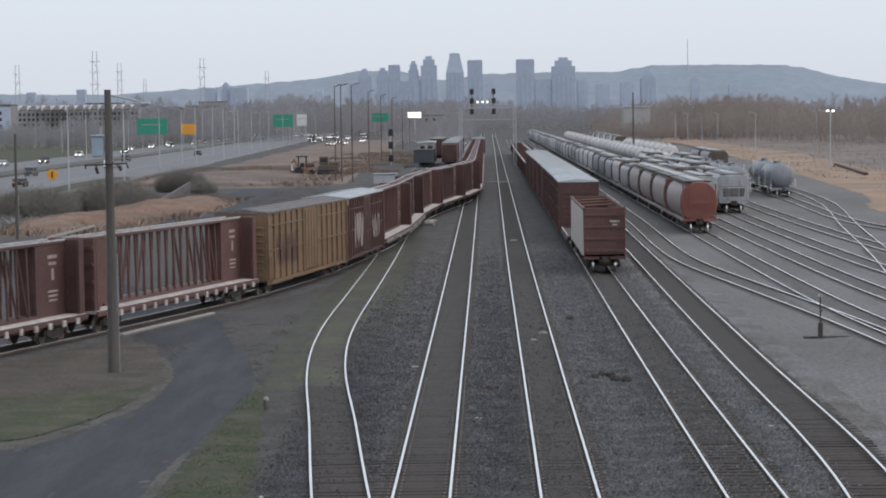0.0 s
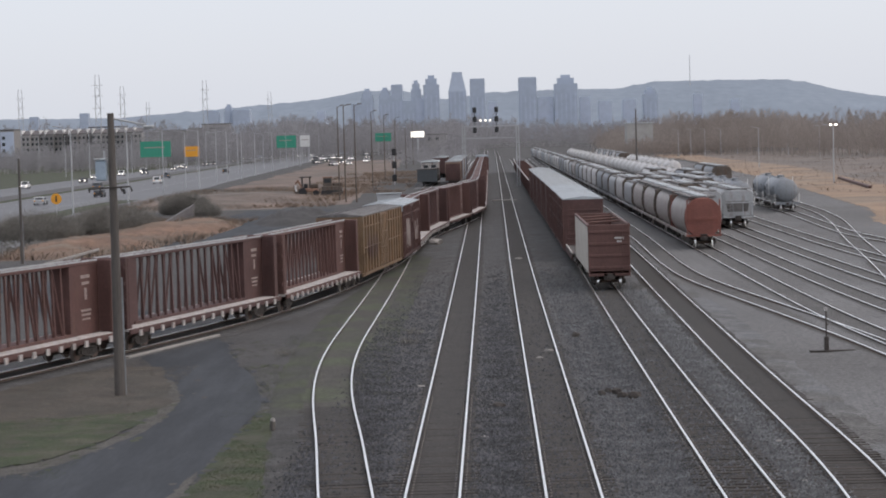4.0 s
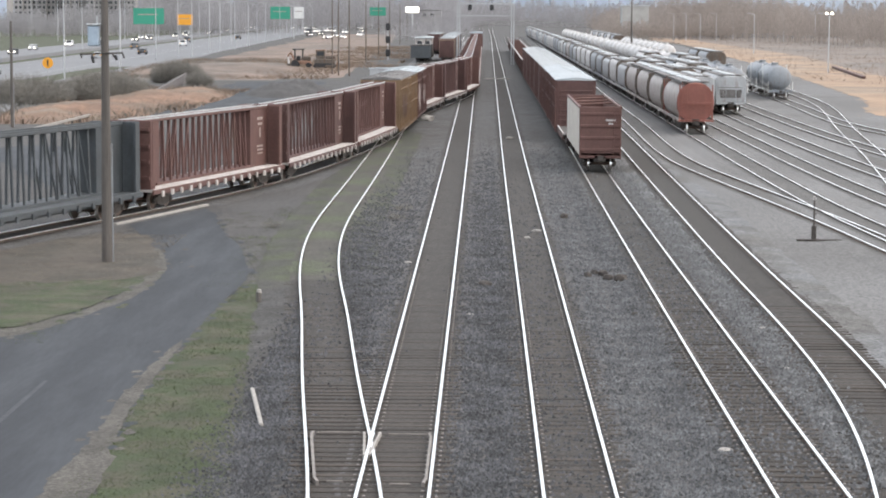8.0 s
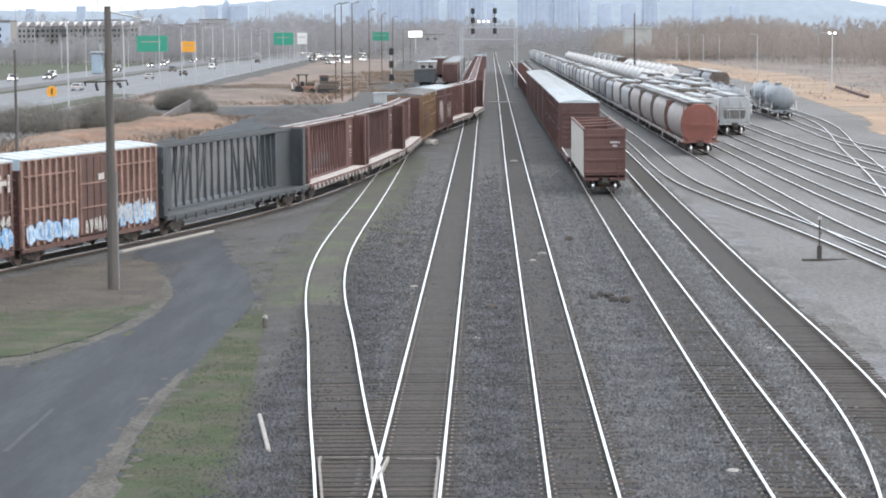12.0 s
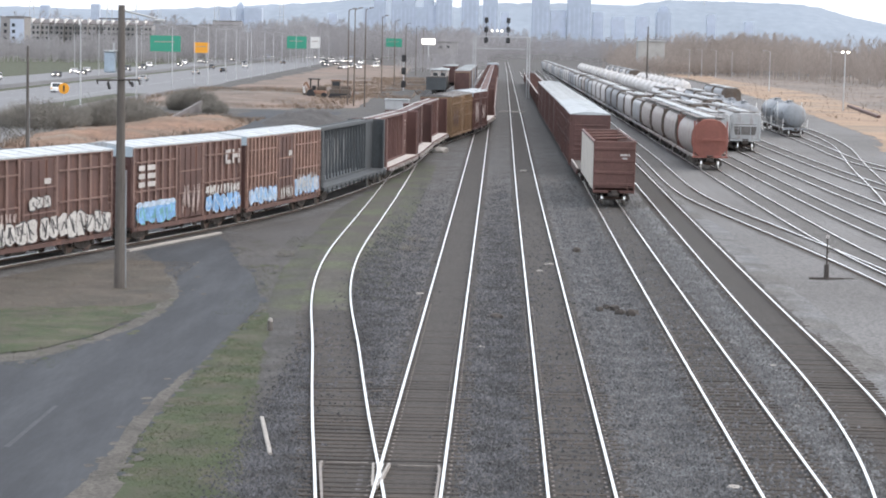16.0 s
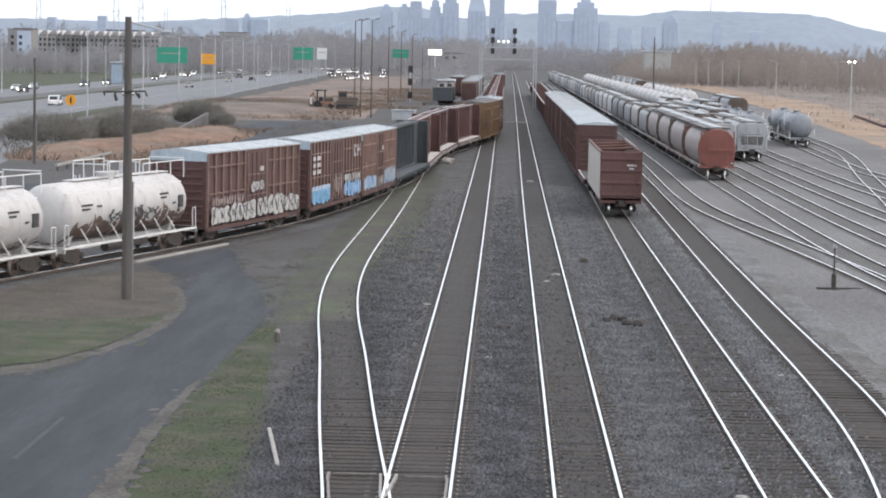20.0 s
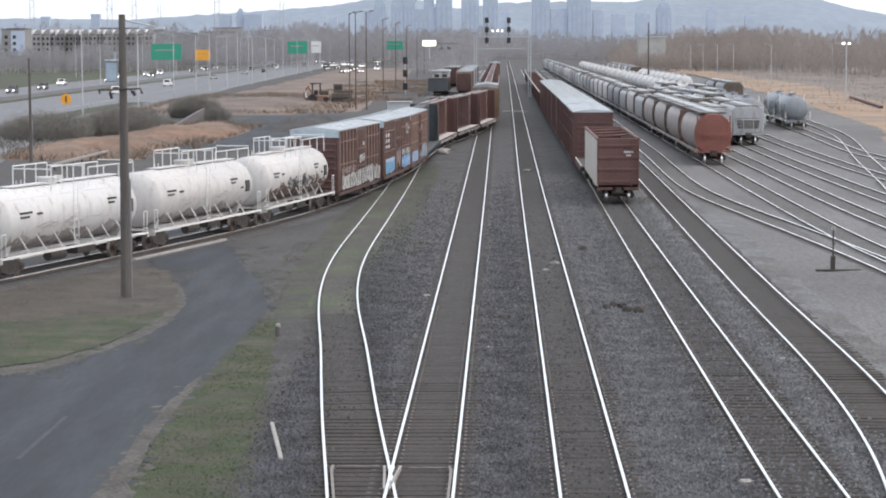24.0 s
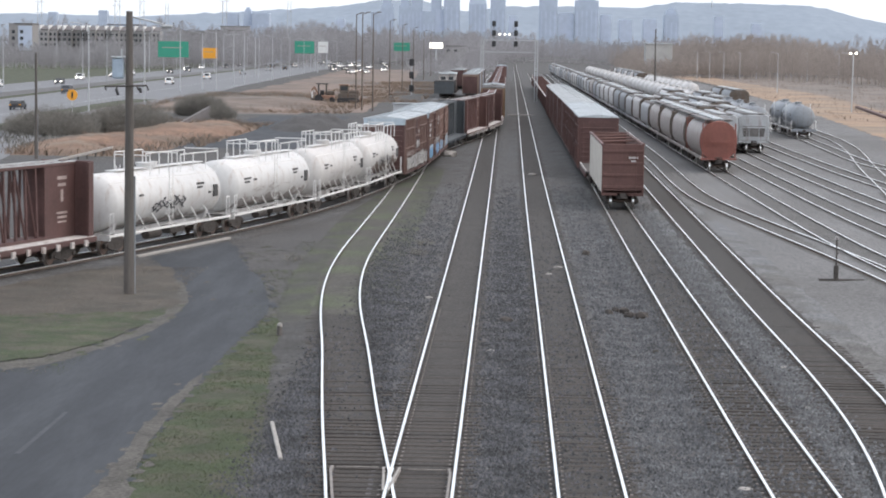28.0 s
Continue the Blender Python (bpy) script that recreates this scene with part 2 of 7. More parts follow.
TANKDIRTY = material("stained_white_tank", (0.50, 0.485, 0.47), 0.5, vary=0.06, size=0.7, fine=5, bump=0.02, rust=0.26, rust_colour=(0.36, 0.30, 0.26))
TANKGREY = material("grey_tank_enamel", (0.215, 0.232, 0.25), 0.5, vary=0.12, size=0.7, fine=5, bump=0.02, rust=0.3, rust_colour=(0.15, 0.12, 0.10))
HOPGREY = material("grey_hopper_paint", (0.37, 0.385, 0.395), 0.6, vary=0.13, size=0.7, fine=6, bump=0.04, rust=0.3, rust_colour=(0.22, 0.16, 0.13))
HOPROOF = material("roof_soot_and_recess_shade", (0.15, 0.142, 0.138), 0.8, vary=0.25, size=0.8, fine=5, bump=0.05, rust=0.5, rust_colour=(0.09, 0.08, 0.075))
HOPWHITE = material("dusty_white_hopper", (0.52, 0.51, 0.50), 0.65, vary=0.14, size=0.7, fine=6, bump=0.04, rust=0.4, rust_colour=(0.27, 0.21, 0.18))
HOPCREAM = material("weathered_cream_hopper", (0.39, 0.365, 0.345), 0.65, vary=0.15, size=0.7, fine=6, bump=0.04, rust=0.45, rust_colour=(0.25, 0.15, 0.12))
HOPRED = material("bright_oxide_end", (0.215, 0.078, 0.060), 0.65, vary=0.13, size=0.7, fine=6, bump=0.04, rust=0.3, rust_colour=(0.18, 0.07, 0.05))
ROADPAINT = material("worn_road_paint", (0.27, 0.275, 0.28), 0.8, vary=0.2, size=1, fine=3, bump=0)
TAN = material("faded_tan_paint", (0.20, 0.142, 0.108), 0.7, vary=0.15, size=0.8, fine=7, bump=0.05, rust=0.3, rust_colour=(0.14, 0.09, 0.07))
WHITE = material("white_paint", (0.66, 0.655, 0.64), 0.7, vary=0.08, size=1, fine=6, bump=0.03)
STENCIL = material("stencil_white", (0.42, 0.40, 0.385), 0.75, vary=0.15, size=2, fine=9, bump=0)
STENCILDIM = material("faded_stencil", (0.33, 0.27, 0.25), 0.75, vary=0.2, size=2, fine=9, bump=0)
STENCILDARK = material("stencil_black", (0.05, 0.05, 0.05), 0.75, vary=0.15, size=2, fine=9, bump=0)
SPRAYBLUE = material("sprayed_blue", (0.15, 0.32, 0.55), 0.7, vary=0.25, size=1.5, fine=6, bump=0)
SPRAYPALE = material("sprayed_pale_blue", (0.36, 0.45, 0.55), 0.7, vary=0.25, size=1.5, fine=6, bump=0)
SPRAYWHITE = material("sprayed_white", (0.44, 0.43, 0.41), 0.7, vary=0.2, size=1.5, fine=6, bump=0)
SPRAYDARK = material("sprayed_charcoal", (0.06, 0.06, 0.065), 0.7, vary=0.2, size=1.5, fine=6, bump=0)
SPRAYTEAL = material("sprayed_teal", (0.13, 0.33, 0.33), 0.7, vary=0.25, size=1.5, fine=6, bump=0)
SIGNGREEN = material("highway_sign_green", (0.03, 0.27, 0.18), 0.6, vary=0.05, size=0.5, fine=4, bump=0)
SIGNORANGE = material("sign_orange", (0.75, 0.33, 0.03), 0.6, vary=0.05, size=0.5, fine=4, bump=0)
BARK = material("bare_twigs", (0.31, 0.268, 0.242), 0.95, vary=0.15, size=0.05, fine=2, bump=0, island=0.3)
BUSHMAT = material("grey_brush_twigs", (0.15, 0.143, 0.128), 0.95, vary=0.2, size=0.5, fine=3, bump=0, island=0.3)
# Far twigs paled towards grey, so the distance haze sits in their colour.
FARWOOD = material("haze_paled_twigs", (0.31, 0.30, 0.305), 0.95, vary=0.15, size=0.02, fine=0.5, bump=0, island=0.3)
# The haze over the hill is mixed into its base colour.
HILLMAT = material("haze_tinted_hill", (0.25, 0.29, 0.335), 1.0, vary=0.07, size=0.004, fine=0.05, bump=0.0, spec=0.0)
# Tower colours are lifted towards pale blue to carry the distance haze.
TOWERMAT = material("haze_tinted_building", (0.41, 0.47, 0.56), 0.9, vary=0.06, size=0.01, fine=0.08, bump=0, spec=0.1)
TOWERPALE = material("pale_cladding_and_haze", (0.46, 0.52, 0.62), 0.9, vary=0.08, size=0.01, fine=0.08, bump=0, spec=0.1)
HOUSE = material("house_render", (0.27, 0.26, 0.255), 0.9, vary=0.12, size=0.1, fine=1, bump=0, island=0.3)
ROOFTILE = material("house_roof", (0.13, 0.12, 0.12), 0.9, vary=0.15, size=0.2, fine=2, bump=0.1)
GLASSDARK = material("dark_window_glass", (0.04, 0.045, 0.05), 0.15, vary=0.1, size=0.2, fine=1, bump=0)
MACHINE = material("faded_machine_orange", (0.2700, 0.1553, 0.1080), 0.7, vary=0.2, size=0.7, fine=5, bump=0.05, rust=0.4)
LAMPGLOW = glow("headlamp_glow", (1.0, 0.95, 0.85), 3.0)
BOARDGLOW = glow("lit_sign_face", (1.0, 0.96, 0.88), 1.0)
CARPAINTS = [material("car_paint_" + nm, c, 0.35, vary=0.03, size=0.5, fine=3, bump=0) for nm, c in (("white", (0.72, 0.72, 0.72)), ("black", (0.03, 0.03, 0.035)), ("silver", (0.38, 0.39, 0.4)), ("dark", (0.07, 0.075, 0.085)))]


# ---- geometry helpers ----
class Shape:
    """Collects verts and faces of one mesh."""

    def __init__(self):
        self.v, self.f, self.smooth = [], [], False

    def box(self, x0, x1, y0, y1, z0, z1, m=None):
        i = len(self.v)
        p = [(x, y, z) for z in (z0, z1) for y in (y0, y1) for x in (x0, x1)]
        self.v += [tuple(m @ Vector(q)) for q in p] if m else p
        self.f += [tuple(i + a for a in q) for q in ((0, 2, 3, 1), (4, 5, 7, 6), (0, 1, 5, 4), (2, 6, 7, 3), (0, 4, 6, 2), (1, 3, 7, 5))]
        return self

    def soft_box(self, x0, x1, y0, y1, z0, z1, c=0.03):
        """A box with chamfered edges along its length and ends."""
        rings = []
        for y, k in ((y0, c), (y0 + c, 0), (y1 - c, 0), (y1, c)):
            a, b, lo, hi = x0 + k, x1 - k, z0 + k, z1 - k
            rings.append([(a + c, y, lo), (b - c, y, lo), (b, y, lo + c), (b, y, hi - c), (b - c, y, hi), (a + c, y, hi), (a, y, hi - c), (a, y, lo + c)])
        return self.loft(rings, caps=True)

    def loft(self, rings, caps=False, closed=True):
        i, n = len(self.v), len(rings[0])
        for r in rings:
            self.v += [tuple(q) for q in r]
        for a in range(len(rings) - 1):
            for b in range(n if closed else n - 1):
                c = (b + 1) % n
                self.f.append((i + a * n + b, i + a * n + c, i + (a + 1) * n + c, i + (a + 1) * n + b))
        if caps:
            self.f.append(tuple(i + b for b in reversed(range(n))))
            self.f.append(tuple(i + (len(rings) - 1) * n + b for b in range(n)))
        return self

    def rod(self, p, q, r, n=6, r2=None):
        p, q = Vector(p), Vector(q)
        d = (q - p)
        if d.length < 1e-6:
            return self
        d.normalize()
        a = d.orthogonal().normalized()
        b = d.cross(a)
        r2 = r if r2 is None else r2
        ring = lambda o, k: [o + (a * math.cos(t) + b * math.sin(t)) * k for t in (2 * math.pi * j / n for j in range(n))]
        return self.loft([ring(p, r), ring(q, r2)], caps=True)

    def quad(self, *p):
        i = len(self.v)
        self.v += [tuple(q) for q in p]
        self.f.append(tuple(range(i, i + len(p))))
        return self

    def mesh(self, name, mat):
        me = bpy.data.meshes.new(name)
        me.from_pydata(self.v, [], self.f)
        me.materials.append(mat)
        if self.smooth:
            me.polygons.foreach_set("use_smooth", [True] * len(me.polygons))
        me.update()
        return me


def part(name, sh, mat, parent=None, label="", at=None):
    """Links a shape (or a ready mesh) as one object under a thing."""
    me = sh if isinstance(sh, bpy.types.Mesh) else sh.mesh(name, mat)
    ob = new(name, me)
    if parent:
        ob.parent = parent
    if at is not None:
        ob.matrix_basis = at if isinstance(at, Matrix) else Matrix.Translation(at)
    if label:
        ob["label"] = label
    return ob


def thing(name, label, category, group="", m=None, kind=""):
    ob = new(name)
    ob.empty_display_size = 0.3
    if m is not None:
        ob.matrix_basis = m
    return tagged(ob, label, category, group, kind)


def solid(name, sh, mat, label="", category="", group="", kind="", m=None):
    ob = new(name, sh.mesh(name, mat))
    if m is not None:
        ob.matrix_basis = m
    return tagged(ob, label, category, group, kind)


def spline(points, step=0.5):
    """A smooth line through plan points, at even steps."""
    p = np.array(points, float)
    t = np.r_[0, np.cumsum(np.linalg.norm(np.diff(p, axis=0), axis=1))]
    h, n = np.diff(t), len(t)
    out = []
    q = np.arange(0, t[-1] + step * 0.5, step)
    for y in p.T:
        a, b = np.eye(n), np.zeros(n)
        for i in range(1, n - 1):
            a[i, i - 1:i + 2] = h[i - 1], 2 * (h[i - 1] + h[i]), h[i]
            b[i] = 6 * ((y[i + 1] - y[i]) / h[i] - (y[i] - y[i - 1]) / h[i - 1])
        mm = np.linalg.solve(a, b)
        i = np.clip(np.searchsorted(t, q) - 1, 0, n - 2)
        d = h[i]
        u, w = (t[i + 1] - q) / d, (q - t[i]) / d
        out.append(u * y[i] + w * y[i + 1] + ((u ** 3 - u) * mm[i] + (w ** 3 - w) * mm[i + 1]) * d * d / 6)
    return np.array(out).T


def sides(line):
    t = np.gradient(line, axis=0)
    t /= np.linalg.norm(t, axis=1)[:, None]
    return np.c_[t[:, 1], -t[:, 0]]


def ribbon(line, left, right, z, name, mat, label, category, kind="structure", rough=0.0, seed=1):
    """A strip of surface along a line, with uneven edges where asked."""
    nr = sides(line)
    sh = Shape()
    rows = []
    for i, (p, q) in enumerate(zip(line, nr)):
        a = left + rough * noise.noise((i * 0.35, seed, 0.0))
        b = right + rough * noise.noise((i * 0.35, seed + 7.0, 0.0))
        rows.append([(p[0] + q[0] * k, p[1] + q[1] * k, z) for k in (a, a * 0.5 + b * 0.5, b)])
    sh.loft(rows, closed=False)
    sh.f = [tuple(reversed(f)) for f in sh.f]
    return solid(name, sh, mat, label, category, kind=kind)


# ---- ground ----
g = Shape()
for y in range(-200, 5200, 200):
    for x in range(-2600, 2600, 400):
        g.quad((x, y, 0), (x + 400, y, 0), (x + 400, y + 200, 0), (x, y + 200, 0))
solid("ground", g, GROUND, "dark grey cinder ground of a rail yard", "ground", kind="structure")

# ---- tracks ----
RAILZ = 0.2
TRACKS = {
    "mainline_track": [(-1.83, -10), (-1.83, 60), (-1.83, 140), (-1.9, 250), (-1.9, 345), (-1.9, 1400)],
    "second_mainline_track": [(1.97, -10), (2.05, 44), (2.1, 140), (2.25, 216), (2.85, 490), (4.3, 1337)],
    "crossover_track": [(-1.86, 14), (-2.1, 32), (-2.8, 44.2), (-3.9, 56.5), (-4.75, 66.4), (-5.3, 72.9), (-6.0, 80.6), (-6.7, 90.3), (-7.15, 102.3), (-7.24, 118), (-7.25, 140), (-7.35, 165), (-7.5, 186)],
    "curved_track": [(-94.5, -46.6), (-85, -35), (-76, -22.5), (-68, -10), (-60.4, 2.8), (-53.2, 16), (-46.5, 29.5), (-40.3, 43.1), (-34.6, 57), (-29.3, 71), (-24.6, 85.2), (-20.3, 99.6), (-18.2, 106.8), (-16.1, 114.4), (-14.7, 119.9), (-11.9, 134), (-9.6, 153), (-8.3, 168), (-7.6, 182), (-7.28, 196), (-6.95, 207), (-6.3, 219), (-5.3, 230.5), (-4.2, 242), (-3.0, 255), (-2.25, 266), (-1.95, 279), (-1.9, 296), (-1.9, 330)],
    "storage_track": [(6.87, -10), (6.87, 60), (6.9, 90), (7.0, 125), (7.15, 160), (7.3, 300), (8.0, 600), (9.0, 900)],
    "siding_track": [(6.9, 16), (7.5, 30), (8.6, 42), (9.25, 47.4), (9.9, 55), (10.25, 64), (10.35, 80), (10.5, 105), (10.75, 137), (11.0, 165), (11.5, 230), (12.5, 400), (15, 900)],
    "yard_lead_track": [(20.5, 62), (19.0, 78), (17.75, 92), (17.2, 101), (16.3, 113), (15.1, 127), (14.3, 136.5), (13.6, 147), (13.35, 160), (13.7, 190), (14.0, 230), (15, 400), (18, 900)],
    "grain_track": [(20.0, 70), (18.6, 95), (17.9, 112), (17.7, 128), (17.7, 190), (18.3, 500), (19, 900)],
    "yard_track": [(23.5, 85), (22.0, 108), (21.4, 125), (21.1, 160), (21.1, 206), (21.8, 500), (23, 900)],
    "hopper_track": [(28.2, 100), (25.4, 128), (24.7, 150), (24.6, 219), (25.3, 500), (27, 900)],
    "sorting_track": [(31, 128), (28.9, 160), (28.3, 190), (28.5, 237), (29.5, 500), (31, 900)],
    "tank_track": [(37, 165), (33.2, 195), (33.6, 225), (34.8, 260), (36.2, 500), (38, 900)],
    "far_siding_track": [(-12.4, 425), (-12.4, 520), (-11.5, 700), (-11, 900)],
    "far_passing_track": [(-7.5, 420), (-7.5, 520), (-7.2, 700), (-7, 900)],
    "ladder_track": [(17.0, 66), (20.5, 95), (24.0, 125), (27.6, 155), (31.8, 194), (36.5, 235), (38.2, 258), (39.5, 290), (42, 400), (44, 600)],
}
LINES = {k: spline(v, 0.5) for k, v in TRACKS.items()}


def rail_mesh(line, off):
    nr = sides(line)
    base, head = Shape(), Shape()
    r1, r2 = [], []
    for p, q in zip(line, nr):
        c = p + q * off
        at = lambda k, z: (c[0] + q[0] * k, c[1] + q[1] * k, z)
        r1.append([at(-0.07, 0.05), at(-0.07, 0.07), at(-0.012, 0.09), at(-0.012, 0.155), at(-0.034, 0.160), at(-0.034, 0.17), at(0.034, 0.17), at(0.034, 0.160), at(0.012, 0.155), at(0.012, 0.09), at(0.07, 0.07), at(0.07, 0.05)])
        r2.append([at(-0.037, 0.1701), at(-0.037, 0.193), at(-0.031, RAILZ), at(0.031, RAILZ), at(0.037, 0.193), at(0.037, 0.1701)])
    base.loft(r1, caps=True)
    head.loft(r2, caps=True)
    return base, head


def thin(line):
    """Fewer points where it runs straight and far away."""
    keep, last = [0], 0
    for i in range(1, len(line)):
        gap = 2 if line[i][1] < 260 else 20
        if i - last >= gap:
            keep.append(i)
            last = i
    return line[keep + ([len(line) - 1] if keep[-1] != len(line) - 1 else [])]


tie_mesh = Shape().soft_box(-1.3, 1.3, -0.115, 0.115, -0.06, 0.115, 0.012).mesh("tie", TIE)
TRACK_OBS = {}
for name, line in LINES.items():
    ob = TRACK_OBS[name] = thing(name, "railway track with polished steel rails on weathered wooden ties", "railway track", "tracks of the yard", kind="structure")
    ln = thin(line)
    for off in (-0.754, 0.754):
        base, head = rail_mesh(ln, off)
        r = part("rail", base, RAILSIDE, ob)
        part("rail_head", head, RAILTOP, r, "polished running surface")
    # oily bed between the rails, ballast shoulders outside
    nr = sides(ln)
    bed, left_s, right_s = [], [], []
    dz = -0.0042 * (len(TRACK_OBS) % 8)
    first = {"crossover_track": 30.0, "siding_track": 34.0}.get(name, -100.0)
    for i, (p, q) in enumerate(zip(ln, nr)):
        if p[1] < first:
            continue
        w = 1.1 + 0.2 * noise.noise((i * 0.4, 3.0, len(name)))
        w2 = 1.1 + 0.2 * noise.noise((i * 0.4, 9.0, len(name)))
        put = lambda ks: [(p[0] + q[0] * k, p[1] + q[1] * k, z) for k, z in ks]
        bed.append(put(((-w, 0.096 + dz), (-0.5, 0.1 + dz), (0.5, 0.1 + dz), (w2, 0.096 + dz))))
        left_s.append(put(((-w - 1.3, 0.0095), (-w - 0.45, 0.08 + dz), (-w, 0.096 + dz))))
        right_s.append(put(((w2, 0.096 + dz), (w2 + 0.45, 0.08 + dz), (w2 + 1.3, 0.0095))))
    bed_mat = TRACKBED if name in ("mainline_track", "second_mainline_track", "crossover_track", "storage_track", "siding_track", "curved_track") else YARDBED
    if name == "crossover_track":
        # the far half is overgrown with thin moss
        cut = sum(1 for r in bed if r[0][1] < 82)
        sh = Shape().loft(bed[cut - 1:], closed=False)
        sh.f = [tuple(reversed(f)) for f in sh.f]
        part("track_bed", sh, MOSSBED, ob, "gravel bed with thin green moss")
        bed = bed[:cut]
        for side_rows in (left_s, right_s):
            k = sum(1 for r in side_rows if r[0][1] < 80)
            sh = Shape().loft(side_rows[k - 1:], closed=False)
            sh.f = [tuple(reversed(f)) for f in sh.f]
            part("ballast_shoulder", sh, MOSSCINDER, ob, "mossy cinder shoulder")
            del side_rows[k:]
    for nm, rows, mat, lab in (("track_bed", bed, bed_mat, "oil-darkened gravel bed"), ("ballast_shoulder", left_s, DIRTYBALLAST if name == "crossover_track" else BALLAST, ""), ("ballast_shoulder", right_s, BALLAST, "")):
        sh = Shape().loft(rows, closed=False)
        sh.f = [tuple(reversed(f)) for f in sh.f]
        part(nm, sh, mat if name.endswith("mainline_track") or name in ("crossover_track", "storage_track", "siding_track", "curved_track") or nm == "track_bed" else PALEDIRT, ob, lab) if name != "siding_track" or nm == "track_bed" else part(nm, sh, BALLASTPALE, ob, lab)


# ---- rail cars: local +y along the track, z = 0 at the rail top ----
def ring(y, r, cz, n=20, sx=1.0, sz=1.0):
    return [(r * sx * math.sin(2 * math.pi * j / n), y, cz + r * sz * math.cos(2 * math.pi * j / n)) for j in range(n)]


def wheelset_mesh():
    sh = Shape()
    for sgn in (-1, 1):
        x = 0.72 * sgn
        for a, b, r in ((x + 0.06 * sgn, x - 0.055 * sgn, 0.42), (x - 0.055 * sgn, x - 0.085 * sgn, 0.45)):
            sh.rod((a, 0, 0), (b, 0, 0), r, 18)
        sh.rod((x + 0.06 * sgn, 0, 0), (x + 0.3 * sgn, 0, 0), 0.12, 10)
    sh.rod((-0.7, 0, 0), (0.7, 0, 0), 0.09, 8)
    return sh.mesh("wheelset", WHEELMAT)


def frame_mesh():
    sh = Shape()
    for sgn in (-1, 1):
        x0, x1 = 0.93 * sgn - 0.07, 0.93 * sgn + 0.07
        prof = [(-1.15, 0.33), (-1.15, 0.56), (-0.8, 0.66), (-0.35, 0.78), (0.35, 0.78), (0.8, 0.66), (1.15, 0.56), (1.15, 0.33), (0.72, 0.33), (0.35, 0.2), (-0.35, 0.2), (-0.72, 0.33)]
        sh.loft([[(x, y, z) for y, z in prof] for x in (x0, x1)], caps=True)
        for y in (-0.2, 0.0, 0.2):
            sh.rod((0.93 * sgn + 0.02, y, 0.3), (0.93 * sgn + 0.02, y, 0.6), 0.075, 8)
        for y in (-0.88, 0.88):
            sh.rod((0.99 * sgn, y, 0.44), (1.06 * sgn, y, 0.44), 0.11, 10)
    sh.box(-0.95, 0.95, -0.2, 0.2, 0.5, 0.78)
    return sh.mesh("truck", TRUCKMAT)


WHEELSET, TRUCK = wheelset_mesh(), frame_mesh()
# running treads are polished bright
WHEELSET.materials.append(RAILTOP)
for p in WHEELSET.polygons:
    if abs(p.normal.x) < 0.3 and math.hypot(p.center.y, p.center.z) > 0.38:
        p.material_index = 1
far_sh = Shape()
for s in (-1, 1):
    far_sh.box(s * 0.93 - 0.07, s * 0.93 + 0.07, -1.15, 1.15, 0.3, 0.7)
    for d in (-0.88, 0.88):
        far_sh.rod((s * 0.66, d, 0.44), (s * 0.8, d, 0.44), 0.44, 12)
far_sh.box(-0.95, 0.95, -0.2, 0.2, 0.45, 0.75)
FARTRUCK = far_sh.mesh("truck", TRUCKMAT)


def add_trucks(car, half, far=False):
    for y in (-half, half):
        if far:
            part("truck", FARTRUCK, None, car, at=(0, y, 0))
            continue
        t = part("truck", TRUCK, None, car, at=(0, y, 0))
        for d in (-0.88, 0.88):
            part("wheelset", WHEELSET, None, t, at=(0, d, 0.44))


def add_couplers(car, end):
    for s in (-1, 1):
        sh = Shape().box(-0.1, 0.1, *sorted((s * (end - 0.1), s * (end + 0.42))), 0.76, 0.96).box(-0.17, 0.17, *sorted((s * (end + 0.38), s * (end + 0.58))), 0.72, 1.0)
        part("coupler", sh, TRUCKMAT, car)


def ladder(car, x, y, z0, z1, mat, along="y", w=0.42):
    sh = Shape()
    d = (0, w / 2, 0) if along == "y" else (w / 2, 0, 0)
    for s in (-1, 1):
        sh.rod((x + s * d[0], y + s * d[1], z0), (x + s * d[0], y + s * d[1], z1), 0.022, 5)
    k = z0 + 0.1
    while k < z1:
        sh.rod((x - d[0], y - d[1], k), (x + d[0], y + d[1], k), 0.018, 5)
        k += 0.36
    return part("ladder", sh, mat, car)


def marks(car, rows, mat, name="stencil", x=1.0, label=""):
    """Flat paint marks on the side face x: rows of y0, y1, z0, z1."""
    sh = Shape()
    for y0, y1, z0, z1 in rows:
        sh.quad((x, y0, z0), (x, y1, z0), (x, y1, z1), (x, y0, z1))
        sh.quad((-x, y1, z0), (-x, y0, z0), (-x, y0, z1), (-x, y1, z1))
    return part(name, sh, mat, car, label)


